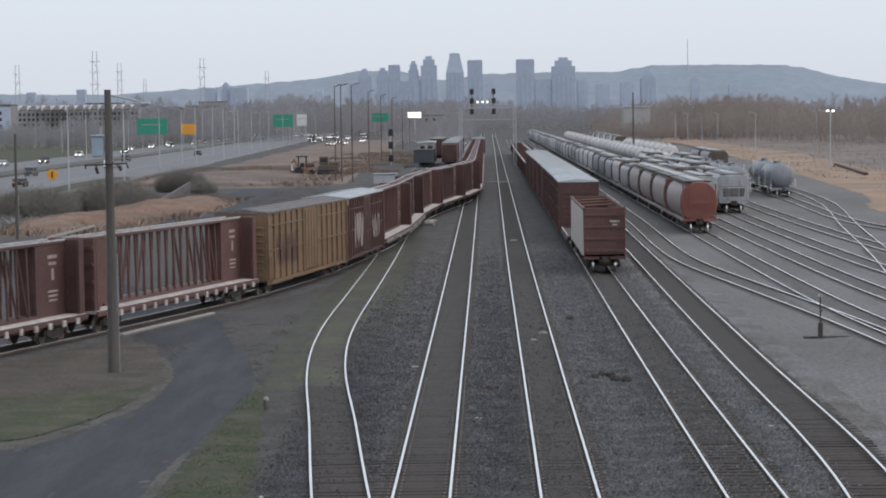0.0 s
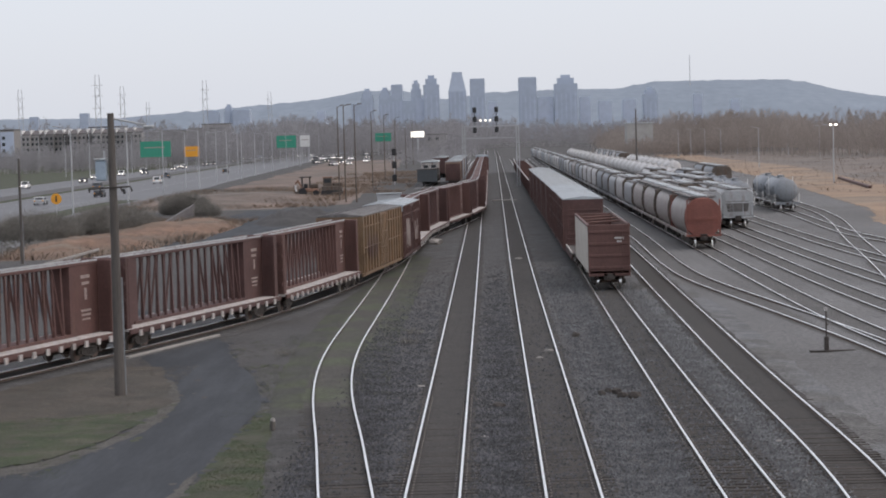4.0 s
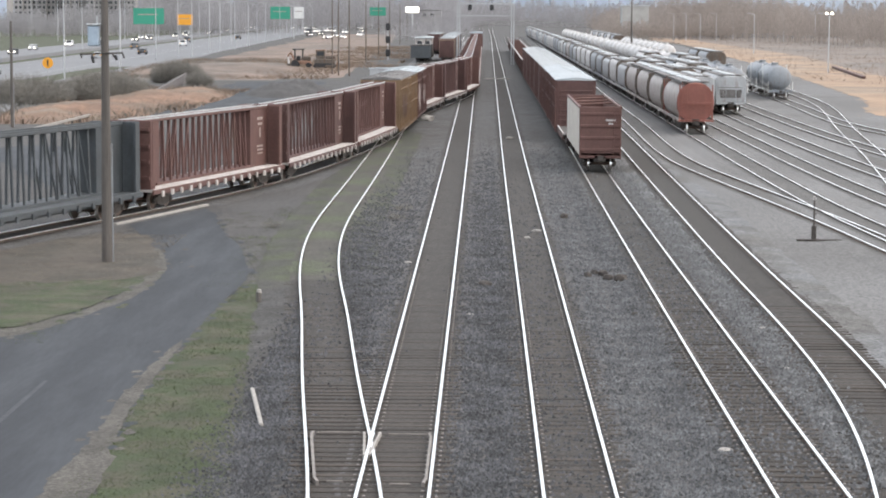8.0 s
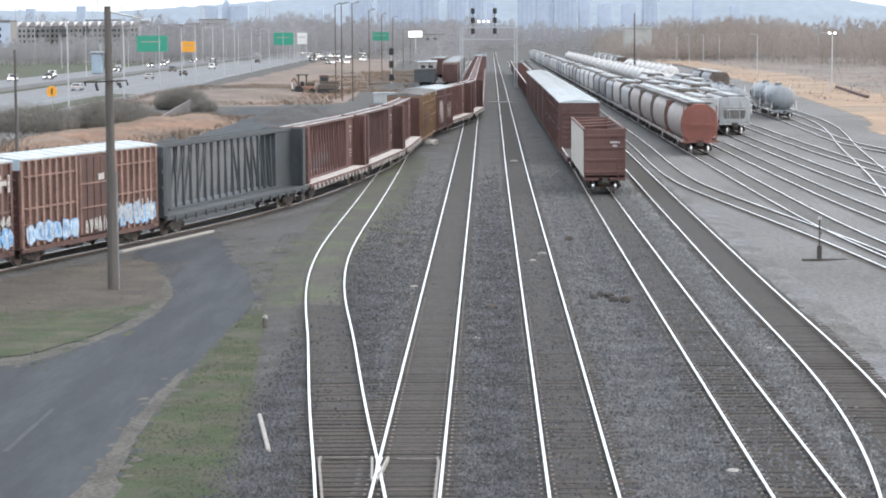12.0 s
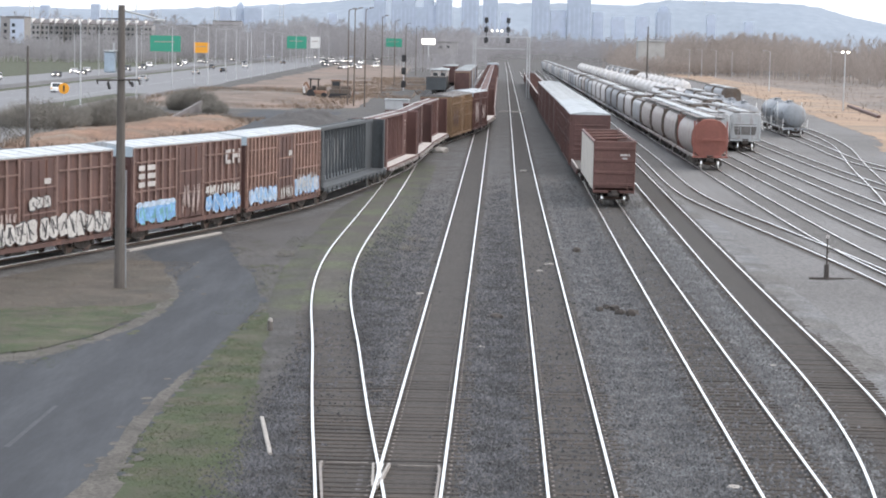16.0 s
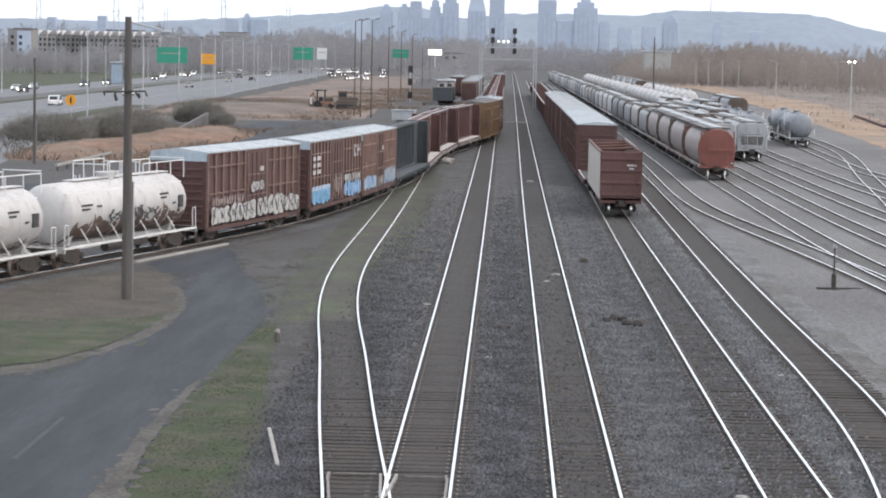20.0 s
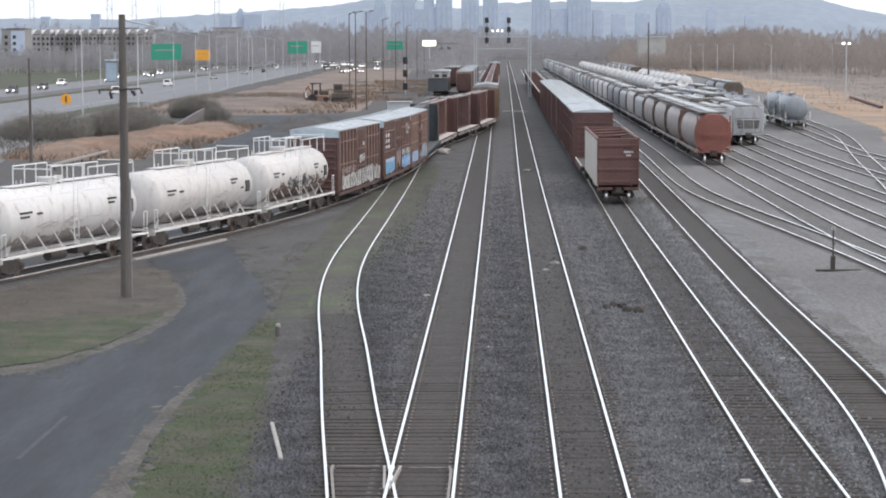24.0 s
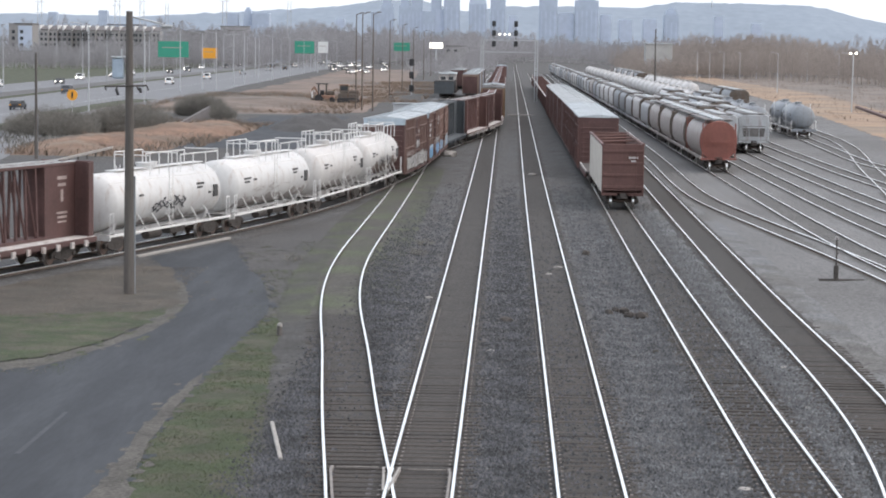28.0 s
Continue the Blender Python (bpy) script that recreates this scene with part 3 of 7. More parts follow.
def spray(car, y0, y1, z0, z1, mat, x, seed, n=9, label="sprayed graffiti", fat=0.34):
    """Overlapping slanted strokes: unreadable sprayed paint."""
    rnd = random.Random(seed)
    sh = Shape()
    for i in range(n):
        y = y0 + (y1 - y0) * (i + 0.5) / n
        for j in range(3):
            a = rnd.uniform(-0.35, 0.35)
            zc, hh = rnd.uniform(z0 + 0.2, z1 - 0.2), rnd.uniform(0.3, 0.55) * (z1 - z0)
            w = rnd.uniform(0.45, 1.0) * fat * (y1 - y0) / n
            yy = y + rnd.uniform(-0.3, 0.3) * (y1 - y0) / n
            lo, hi = max(z0, zc - hh), min(z1, zc + hh)
            pts = []
            steps = 5
            for k in range(steps + 1):
                u = k / steps
                bend = 0.22 * w * math.sin(u * 6 + seed + i + j)
                pts.append((yy + a * (u - 0.5) * hh + bend * 2, lo + (hi - lo) * u, w * (0.7 + 0.5 * math.sin(u * 3.14))))
            e = 0.002 * (i % 3) + 0.001 * j
            for (ya, za, wa), (yb, zb, wb) in zip(pts, pts[1:]):
                sh.quad((x + e, ya - wa, za), (x + e, ya + wa, za), (x + e, yb + wb, zb), (x + e, yb - wb, zb))
    return tagged(part("graffiti", sh, mat, car, label), kind="stuff")


def lettering(car, y0, y1, z0, z1, fill, line, x, seed, n, label="sprayed graffiti letters"):
    """Unreadable sprayed letters: a row of bulging filled shapes, each with dark strokes over it."""
    rnd = random.Random(seed)
    body, ink = Shape(), Shape()
    w = (y1 - y0) / n
    for i in range(n):
        yc, lo, hi = y0 + w * (i + 0.5), z0 + rnd.uniform(0, 0.12) * (z1 - z0), z1 - rnd.uniform(0, 0.2) * (z1 - z0)
        pts = []
        for k in range(12):
            a = 2 * math.pi * k / 12
            r = 0.8 + 0.45 * rnd.random()
            c, q = math.cos(a), math.sin(a)
            pts.append((yc + w * 0.5 * r * math.copysign(abs(c) ** 0.6, c), (lo + hi) / 2 + (hi - lo) * 0.5 * min(1.1, r) * math.copysign(abs(q) ** 0.6, q)))
        body.quad(*[(x + 0.001 * (i % 3), a, b) for a, b in pts])
        for j in range(rnd.randint(2, 4)):
            ya, yb = yc + w * rnd.uniform(-0.42, 0.42), yc + w * rnd.uniform(-0.42, 0.42)
            za, zb = lo + (hi - lo) * rnd.uniform(0.05, 0.4), lo + (hi - lo) * rnd.uniform(0.6, 0.95)
            t = w * rnd.uniform(0.05, 0.09)
            ink.quad((x + 0.006, ya - t, za), (x + 0.006, ya + t, za), (x + 0.006, yb + t, zb), (x + 0.006, yb - t, zb))
        for k in range(12):
            if rnd.random() < 0.65:
                (ya, za), (yb, zb) = pts[k], pts[(k + 1) % 12]
                ink.quad((x + 0.008, ya, za - 0.03), (x + 0.008, yb, zb - 0.03), (x + 0.008, yb + 0.02, zb + 0.03), (x + 0.008, ya + 0.02, za + 0.03))
    tagged(part("graffiti", body, fill, car, label), kind="stuff")
    tagged(part("graffiti_stroke", ink, line, car, "dark sprayed outlines"), kind="stuff")


def centerbeam(name_label, paint, deck=DECK, marks_on=True, seed=0, far=False, half=10.35):
    """A centre-beam flatcar: end bulkheads, a central truss of posts under a top chord, a narrow deck."""
    L, rnd = half, random.Random(seed)
    car = thing("centerbeam_flatcar", name_label, "rail car", "cars of the moving freight train")
    sh = Shape().soft_box(-1.38, 1.38, -L, L, 0.98, 1.12, 0.02)
    part("deck", sh, deck, car, "chalky worn deck boards")
    sill = Shape()
    for s in (-1, 1):
        sill.box(s * 1.4 - 0.05, s * 1.4 + 0.05, -L, L, 0.86, 1.10)
    sill.box(-0.35, 0.35, -L, L, 0.55, 0.98)
    part("side_sill", sill, paint, car)
    for s in () if far else (-1, 1):
        for i in range(15):
            y = -L + 1.1 + i * (2 * L - 2.2) / 14
            part("stake_pocket", Shape().box(*sorted((s * 1.45, s * 1.53)), y - 0.14, y + 0.14, 0.72, 1.0), deck, car)
    for s in (-1, 1):
        b = Shape().soft_box(-1.3, 1.3, *sorted((s * (L - 0.22), s * L)), 1.12, 4.55, 0.03)
        bulk = part("bulkhead", b, paint, car)
        for z in () if far else (1.7, 2.5, 3.3, 4.1):
            part("rib", Shape().box(-1.24, 1.24, *sorted((s * L, s * (L + 0.1))), z - 0.09, z + 0.09), paint, bulk)
        for x in () if far else (-1.24, 1.24):
            part("edge_post", Shape().box(x - 0.07, x + 0.07, *sorted((s * (L - 0.5), s * (L - 0.22))), 1.12, 4.5), paint, bulk)
        e = Shape().box(-0.47, 0.47, *sorted((s * (L - 3.1), s * (L - 0.22))), 1.12, 4.35)
        part("end_panel", e, paint, car)
    part("top_chord", Shape().soft_box(-0.5, 0.5, -L + 0.22, L - 0.22, 4.36, 4.5, 0.02), paint, car, "weathered top chord")
    for s in (-1, 1):
        part("walkway_edge", Shape().box(s * 0.44 - 0.03, s * 0.44 + 0.03, -L + 0.1, L - 0.1, 4.504, 4.58), ROOFDULL if marks_on else paint, car, "pale walkway edge" if marks_on else "")
    n = 15
    for i in range(n):
        y = -L + 3.8 + i * (2 * L - 7.6) / (n - 1)
        post = Shape()
        for s in (-1, 1):
            post.loft([[(s * k + a, y + b, z) for a, b in ((-0.05, -0.055), (0.05, -0.055), (0.05, 0.055), (-0.05, 0.055))] for z, k in ((1.12, 0.46), (4.36, 0.36))], caps=True)
        part("post", post, paint, car)
    for i in () if far else (0, 1, 3, n - 5, n - 3, n - 2):
        y0, y1 = (-L + 3.8 + j * (2 * L - 7.6) / (n - 1) for j in (i, i + 1))
        up = i < n / 2
        part("brace", Shape().rod((0.4, y0, 1.2 if up else 4.3), (0.4, y1, 4.3 if up else 1.2), 0.06, 6).rod((-0.4, y0, 1.2 if up else 4.3), (-0.4, y1, 4.3 if up else 1.2), 0.06, 6), paint, car)
    part("foot_chord", Shape().box(-0.55, 0.55, -L + 2.6, L - 2.6, 1.125, 1.26), paint, car)
    if marks_on:
        sg = Shape()
        for s in (-1, 1):
            yb = s * (L - 1.5)
            for sx in (-1, 1):
                x = sx * 0.476
                for dz, wy, h in ((3.75, 0.45, 0.16), (3.45, 0.38, 0.14), (2.75, 0.12, 0.55), (2.2, 0.5, 0.1), (2.0, 0.45, 0.1), (1.8, 0.4, 0.08)):
                    sg.quad((x, yb - wy, dz), (x, yb + wy, dz), (x, yb + wy, dz + h), (x, yb - wy, dz + h))
        tagged(part("stencil", sg, STENCILDIM, car, "faded stencilled panels"), kind="stuff")
    add_trucks(car, L - 2.3, far)
    add_couplers(car, L)
    return car


def boxcar(label, paint, post_paint, roof_mat, half=6.95, group="cars of the moving freight train", light_end=True, far=False, posts=7):
    car = thing("boxcar", label, "rail car", group)
    L, W, z0, z1 = half, 1.48, 0.86, 4.68
    part("body", Shape().soft_box(-W, W, -L, L, z0, z1, 0.03), paint, car)
    roof = Shape()
    rows = []
    for y in (-L - 0.04, L + 0.04):
        rows.append([(-W - 0.1, y, z1 - 0.02), (-W - 0.1, y, z1 + 0.05), (0, y, z1 + 0.24), (W + 0.1, y, z1 + 0.05), (W + 0.1, y, z1 - 0.02)])
    roof.loft(rows, caps=True)
    r = part("roof", roof, roof_mat, car, "pale galvanised roof")
    for i in range(11):
        y = -L + 0.7 + i * (2 * L - 1.4) / 10
        sh = Shape()
        sh.loft([[(-W - 0.09, yy, z1 + 0.052), (0, yy, z1 + 0.242), (W + 0.09, yy, z1 + 0.052), (W + 0.09, yy, z1 + 0.068), (0, yy, z1 + 0.26), (-W - 0.09, yy, z1 + 0.068)] for yy in (y - 0.04, y + 0.04)], caps=True)
        part("roof_rib", sh, roof_mat, r)
    for s in (-1, 1):
        if light_end:
            part("end_fascia", Shape().box(-W - 0.06, W + 0.06, *sorted((s * (L + 0.005), s * (L + 0.06))), z1 - 0.42, z1 + 0.05), FASCIA, car, "pale painted band above the end")
        # Ends get dark red unless the car is yellow: their shade, put into colour.
        part("end_wall", Shape().box(-W + 0.03, W - 0.03, *sorted((s * (L + 0.004), s * (L + 0.03))), z0 + 0.03, z1 - 0.43), BEAMRED if paint is not YELLOW else paint, car, "end wall, shaded by colour where dark red")
        for i in range(0 if far else 8):
            z = z0 + 0.3 + i * 0.38
            part("end_corrugation", Shape().soft_box(-1.3, 1.3, *sorted((s * L, s * (L + 0.07))), z - 0.08, z + 0.08, 0.03), BEAMRED if paint is not YELLOW else paint, car)
        if not far:
            ladder(car, 0.95 * s, s * (L + 0.12), 1.0, 4.3, post_paint, along="x")
        part("sill_step", Shape().box(-1.45, 1.45, *sorted((s * (L - 0.4), s * (L + 0.1))), 0.78, 0.86), TRUCKMAT, car)
    door = 1.55
    for s in (-1, 1):
        x0, x1 = sorted((s * W, s * (W + 0.1)))
        ys = [-L + 0.1 + i * (L - door - 0.25) / (posts - 1) for i in range(posts)]
        for y in ys + [-q for q in ys]:
            if not far or s < 0:
                part("side_post", Shape().box(x0, x1, y - 0.095, y + 0.095, z0 + 0.02, z1 - 0.06), post_paint, car)
        for ya, yb in ((-L + 0.3, -door - 0.3), (door + 0.3, L - 0.3)):
            for z in () if far else (2.55, 3.95):
                part("load_strip", Shape().box(x0, x1 + 0.012 * s if s > 0 else x1, ya, yb, z - 0.035, z + 0.035), post_paint, car)
        xa, xb = sorted((s * (W + 0.004), s * (W + 0.11)))
        d = part("door", Shape().soft_box(xa, xb, -door, door, z0 + 0.1, z1 - 0.12, 0.02), paint, car, "sliding door with ribs")
        for i in range(0 if far else 5):
            y = -door + 0.15 + i * (2 * door - 0.3) / 4
            part("door_rib", Shape().box(*sorted((s * (W + 0.11), s * (W + 0.15))), y - 0.04, y + 0.04, z0 + 0.15, z1 - 0.2), post_paint if i in (0, 4) else paint, d)
        for z in () if far else (2.2, 3.3):
            part("door_rail", Shape().box(*sorted((s * (W + 0.11), s * (W + 0.16))), -door, door, z - 0.03, z + 0.03), post_paint, d)
        part("top_rail", Shape().box(x0, x1, -L, L, z1 - 0.07, z1 - 0.03), post_paint, car)
        part("bottom_sill", Shape().box(*sorted((s * (W - 0.05), s * (W + 0.06))), -L, L, z0 - 0.22, z0), paint, car)
        if not far:
            ladder(car, s * (W + 0.12), -L + 0.3, 0.7, 2.2, post_paint)
            ladder(car, s * (W + 0.12), L - 0.3, 0.7, 4.3, post_paint)
    part("centre_sill", Shape().box(-0.35, 0.35, -L, L, 0.42, 0.86), TRUCKMAT, car)
    if not far:
        part("brake_reservoir", Shape().rod((0.9, -1.6, 0.58), (0.9, -0.2, 0.58), 0.2, 10), TRUCKMAT, car)
        part("brake_cylinder", Shape().rod((0.85, 0.6, 0.6), (0.85, 1.5, 0.6), 0.16, 10), TRUCKMAT, car)
        for k in (-2.8, 2.4):
            part("cross_bearer", Shape().box(-1.4, 1.4, k - 0.12, k + 0.12, 0.55, 0.86), TRUCKMAT, car)
    add_trucks(car, L - 1.9, far)
    add_couplers(car, L)
    return car


def tank_car(label, paint, group="cars of the moving freight train", half=6.55, r=1.36, rails=True, far=False):
    car = thing("tank_car", label, "rail car", group)
    cz = 2.42
    sh = Shape()
    prof = [(-half, 0.02), (-half + 0.04, 0.4), (-half + 0.16, 0.75), (-half + 0.38, 0.94), (-half + 0.5, 1.0)]
    sh.loft([ring(y, r * k, cz, 28) for y, k in prof] + [ring(-y, r * k, cz, 28) for y, k in reversed(prof)], caps=True)
    sh.smooth = True
    tank = part("tank", sh, paint, car)
    for y in () if far else (-half * 0.62, -half * 0.2, half * 0.2, half * 0.62):
        part("seam_band", Shape().loft([ring(yy, r + 0.012, cz, 28) for yy in (y - 0.05, y + 0.05)]), paint, tank)
    part("centre_sill", Shape().box(-0.3, 0.3, -half - 0.7, half + 0.5, 0.62, 1.0), paint, car)
    for s in () if far else (-1, 1):
        part("saddle", Shape().loft([[(-0.7, y, 0.95), (0.7, y, 0.95), (0.95, y, 1.5), (0.6, y, 1.25), (-0.6, y, 1.25), (-0.95, y, 1.5)] for y in sorted((s * (half - 1.3), s * (half - 1.0)))], caps=True), paint, car)
        part("end_platform", Shape().box(-1.45, 1.45, *sorted((s * (half + 0.1), s * (half + 0.55))), 0.98, 1.05), TRUCKMAT, car)
        part("end_sill", Shape().box(-1.45, 1.45, *sorted((s * (half + 0.5), s * (half + 0.6))), 0.75, 1.05), paint, car)
        for x in (-1.42, 1.42):
            hr = Shape()
            for y in (s * (half + 0.15), s * (half + 0.52)):
                hr.rod((x, y, 1.05), (x, y, 2.0), 0.025, 5)
            hr.rod((x, s * (half + 0.15), 2.0), (x, s * (half + 0.52), 2.0), 0.025, 5)
            part("end_handrail", hr, WHITE, car)
        # side running board with slanted supports
        part("running_board", Shape().box(*sorted((s * 1.38, s * 1.5)), -half - 0.7, half + 0.5, 0.92, 1.02), WHITE, car, "pale side sill")
        for i in range(7):
            y = -half + 1.9 + i * (2 * half - 3.8) / 6
            part("sill_strut", Shape().rod((s * 1.42, y, 1.0), (s * 1.2, y - 0.45, 1.72), 0.035, 5), WHITE, car)
    # top platform, manway and railings
    part("top_walkway", Shape().box(-0.3, 0.3, -half * 0.62, half * 0.95, cz + r + 0.02, cz + r + 0.07), paint, car)
    man = part("manway", Shape().rod((0, -0.3, cz + r - 0.1), (0, -0.3, cz + r + 0.22), 0.4, 18), paint, car)
    part("manway_lid", Shape().rod((0, -0.3, cz + r + 0.22), (0, -0.3, cz + r + 0.3), 0.45, 18), paint, man)
    part("valve_housing", Shape().rod((0, 0.75, cz + r - 0.05), (0, 0.75, cz + r + 0.3), 0.2, 12), paint, car)
    if rails:
        def railing(x, y0, y1, zt, n):
            q = Shape()
            for i in range(n):
                y = y0 + (y1 - y0) * i / (n - 1)
                q.rod((x, y, cz + r - 0.25), (x, y, zt), 0.028, 5)
            q.rod((x, y0, zt), (x, y1, zt), 0.03, 5)
            part("top_railing", q, WHITE, car, "white tube railing")
        zt = cz + r + 0.72
        for x in (-0.95, 0.95):
            railing(x, -1.7, 1.5, zt + 0.12, 4)
            railing(x, 1.9, half + 0.05, zt - 0.1, 4)
            for k in range(7):
                yk = -half * 0.9 + k * half * 0.3
                part("rail_bracket", Shape().rod((x * 0.98, yk, cz + r * 0.66), (x * 1.08, yk, cz + r * 0.66 - 0.28), 0.025, 5), STEEL, car)
            part("grab_rail", Shape().box(x * 1.02 - 0.02, x * 1.02 + 0.02, -half * 0.95, half * 0.95, cz + r * 0.66, cz + r * 0.66 + 0.06), WHITE, car)
        for y in (-1.7, 1.5, half + 0.05):
            part("cross_rail", Shape().rod((-0.95, y, zt), (0.95, y, zt), 0.028, 5), WHITE, car)
    for s in () if far else (-1, 1):
        ladder(car, s * 1.44, -0.3, 1.0, cz + r + 0.1, WHITE)
        part("placard", Shape().box(*sorted((s * (r * 0.985), s * (r + 0.05))), half - 1.45, half - 0.95, cz - 0.3, cz + 0.3), STENCILDARK, car, "dark data placard")
        st = Shape()
        for y0, w, z in ((-half + 1.3, 1.1, 0.3), (-half + 1.3, 0.8, 0.12), (half - 3.4, 0.9, 0.4), (half - 3.4, 0.6, 0.22), (half - 2.1, 0.35, -0.1), (-half + 2.8, 0.5, 0.2)):
            x = s * (r * math.cos(math.asin(min(0.9, z / r))) + 0.014)
            st.box(*sorted((x, x - s * 0.05)), y0, y0 + w, cz + z, cz + z + 0.1)
        tagged(part("stencil", st, STENCILDARK, car, "small dark stencilled lines"), kind="stuff")
    add_trucks(car, half - 1.0, far)
    add_couplers(car, half + 0.55)
    return car


def hopper_section(y, w, zt, zb, rnd=1.0):
    """Rounded hopper cross section."""
    pts = []
    zc, hh = (zt + zb) / 2, (zt - zb) / 2
    for j in range(24):
        a = 2 * math.pi * j / 24
        c, s = math.cos(a), math.sin(a)
        e = 0.62 * rnd
        pts.append((w * math.copysign(abs(s) ** e, s), y, zc + hh * math.copysign(abs(c) ** e, c)))
    return pts


def covered_hopper(label, side, end_mat, group, half=8.3, rounded=1.0, far=False, top=4.5, low=1.15):
    car = thing("covered_hopper", label, "rail car", group)
    y0, seg = -half + 0.55, 2 * half - 1.1
    sh = Shape().loft([hopper_section(y, w, top - d, low, rounded) for y, w, d in ((y0 + 0.1, 1.05, 0.55), (y0 + 0.7, 1.42, 0.15), (y0 + 1.5, 1.58, 0), (y0 + seg * 0.5, 1.58, 0), (y0 + seg - 1.5, 1.58, 0), (y0 + seg - 0.7, 1.42, 0.15), (y0 + seg - 0.1, 1.05, 0.55))], caps=True)
    sh.smooth = True
    body = part("hopper_body", sh, side, car)
    for k in (0.2, 0.4, 0.6, 0.8):
        part("weld_seam", Shape().loft([hopper_section(y0 + seg * k + d, 1.592, top + 0.01, low - 0.01, rounded) for d in (-0.05, 0.05)]), side, body)
    for i in range(1 if far else 3):
        a, b = (y0 + 1.8, y0 + seg - 1.8) if far else (y0 + 1.8 + i * (seg - 3.6) / 3, y0 + 1.5 + (i + 1) * (seg - 3.6) / 3)
        part("outlet_gate", Shape().loft([[(-1.1, y, 1.3), (1.1, y, 1.3), (0.4, y, 0.45), (-0.4, y, 0.45)] for y in (a, b)], caps=True), side, car)
    part("roof_sheet", Shape().loft([[(-1.2, yy, top - 0.07), (-0.9, yy, top + 0.03), (0.9, yy, top + 0.03), (1.2, yy, top - 0.07)] for yy in (y0 + 0.3, y0 + seg - 0.3)], caps=True), HOPROOF, car, "sooty roof sheet")
    for i in range(4 if far else 8):
        yc, w = y0 + seg * (i + 0.5) / (4 if far else 8), 1.1 if far else 0.5
        part("roof_hatch", Shape().soft_box(-0.42, 0.42, yc - w, yc + w, top + 0.01, top + 0.18, 0.05), ROOF if i % 2 else ROOFDULL, car, "pale hatch cover")
    for s in (-1, 1):
        part("end_sheet", Shape().loft([hopper_section(s * (half - 0.75), 1.57, top - 0.02, low + 0.05, rounded), hopper_section(s * (half - 0.55), 1.53, top - 0.08, low + 0.1, rounded)] if s > 0 else [hopper_section(s * (half - 0.55), 1.53, top - 0.08, low + 0.1, rounded), hopper_section(s * (half - 0.75), 1.57, top - 0.02, low + 0.05, rounded)], caps=True), end_mat, car, "end sheet, dark ones standing for gap shade")
        part("end_platform", Shape().box(-1.5, 1.5, *sorted((s * (half - 0.55), s * half)), 0.95, 1.1), end_mat, car)
        for x in () if far else (-1.35, 1.35):
            part("corner_post", Shape().box(x - 0.06, x + 0.06, *sorted((s * (half - 0.18), s * (half - 0.06))), 1.0, top - 0.2), end_mat, car)
        if not far:
            ladder(car, -0.95, s * half, 1.0, top, end_mat, along="x")
        if not far and rounded < 0.6:
            yy = s * (half - 0.54)
            # A flat dark quad: the recess's shade is its colour, not depth.
            q = Shape().quad((-1.0, yy, 1.55), (1.0, yy, 1.55), (1.2, yy, 2.6), (-1.2, yy, 2.6))
            part("slope_recess", q, HOPROOF, car, "flat dark quad painting in a recess's shade below the slope sheet")
            for x in (-1.38, -0.5, 0.5, 1.38):
                part("hand_rail", Shape().rod((x, s * (half - 0.05), 1.1), (x, s * (half - 0.05), 2.4), 0.03, 5), ROOF, car)
        part("end_brace", Shape().box(-1.41, 1.41, *sorted((s * (half - 0.16), s * (half - 0.06))), 2.4, 2.55), end_mat, car)
        part("side_sill", Shape().box(*sorted((s * 1.4, s * 1.52)), -half, half, 1.0, 1.22), side, car)
        part("roof_walk", Shape().box(*sorted((s * 0.55, s * 1.15)), -half + 0.6, half - 0.6, top + 0.035, top + 0.09), HOPROOF, car, "running board")
    part("centre_sill", Shape().box(-0.3, 0.3, -half, half, 0.65, 1.15), TRUCKMAT, car)
    add_trucks(car, half - 1.6, far)
    add_couplers(car, half)
    return car


def on_line(line, dist, s):
    """Place and heading at s metres along a line."""
    x, y = np.interp(s, dist, line[:, 0]), np.interp(s, dist, line[:, 1])
    x2, y2 = np.interp(s + 5, dist, line[:, 0]), np.interp(s + 5, dist, line[:, 1])
    x1, y1 = np.interp(s - 5, dist, line[:, 0]), np.interp(s - 5, dist, line[:, 1])
    return pose((x1 + x2) / 2, (y1 + y2) / 2, RAILZ, 0, 0, -math.degrees(math.atan2(x2 - x1, y2 - y1)))


# the moving train's own way: the curve, then the main line
WAY = spline(TRACKS["curved_track"] + [(-1.9, 360), (-1.9, 1500)], 0.5)
WAY_S = np.r_[0, np.cumsum(np.linalg.norm(np.diff(WAY, axis=0), axis=1))]
WAY_S -= WAY_S[np.argmin(abs(WAY[:, 1] - 99.6))]
SPEED = 6.1

cb_a = centerbeam("dark oxide-red centre-beam flatcar, empty, with worn pale deck", BEAMRED, seed=1)
cb_g = centerbeam("slate-grey centre-beam flatcar, empty, with tall end bulkheads", BEAMGREY, BEAMGREY, marks_on=False, seed=2, half=11.3)
cb_s = centerbeam("faded red centre-beam flatcar, shorter than its neighbours, with pale deck", OXIDE, seed=5, half=9.8)
cb_r = centerbeam("faded red centre-beam flatcar, empty, with bleached stencils", OXIDE, seed=3)
bx_y = boxcar("ochre yellow boxcar with weathered sides", YELLOW, YELLOW, HOPROOF, half=9.8, light_end=False)
bx_0 = boxcar("dark red boxcar with white sprayed tags", BEAMRED, OXIDE, ROOF, half=7.6)
bx_1 = boxcar("orange-brown boxcar with graffiti and pale roof", BOXRED, POSTPALE, ROOF, posts=9)
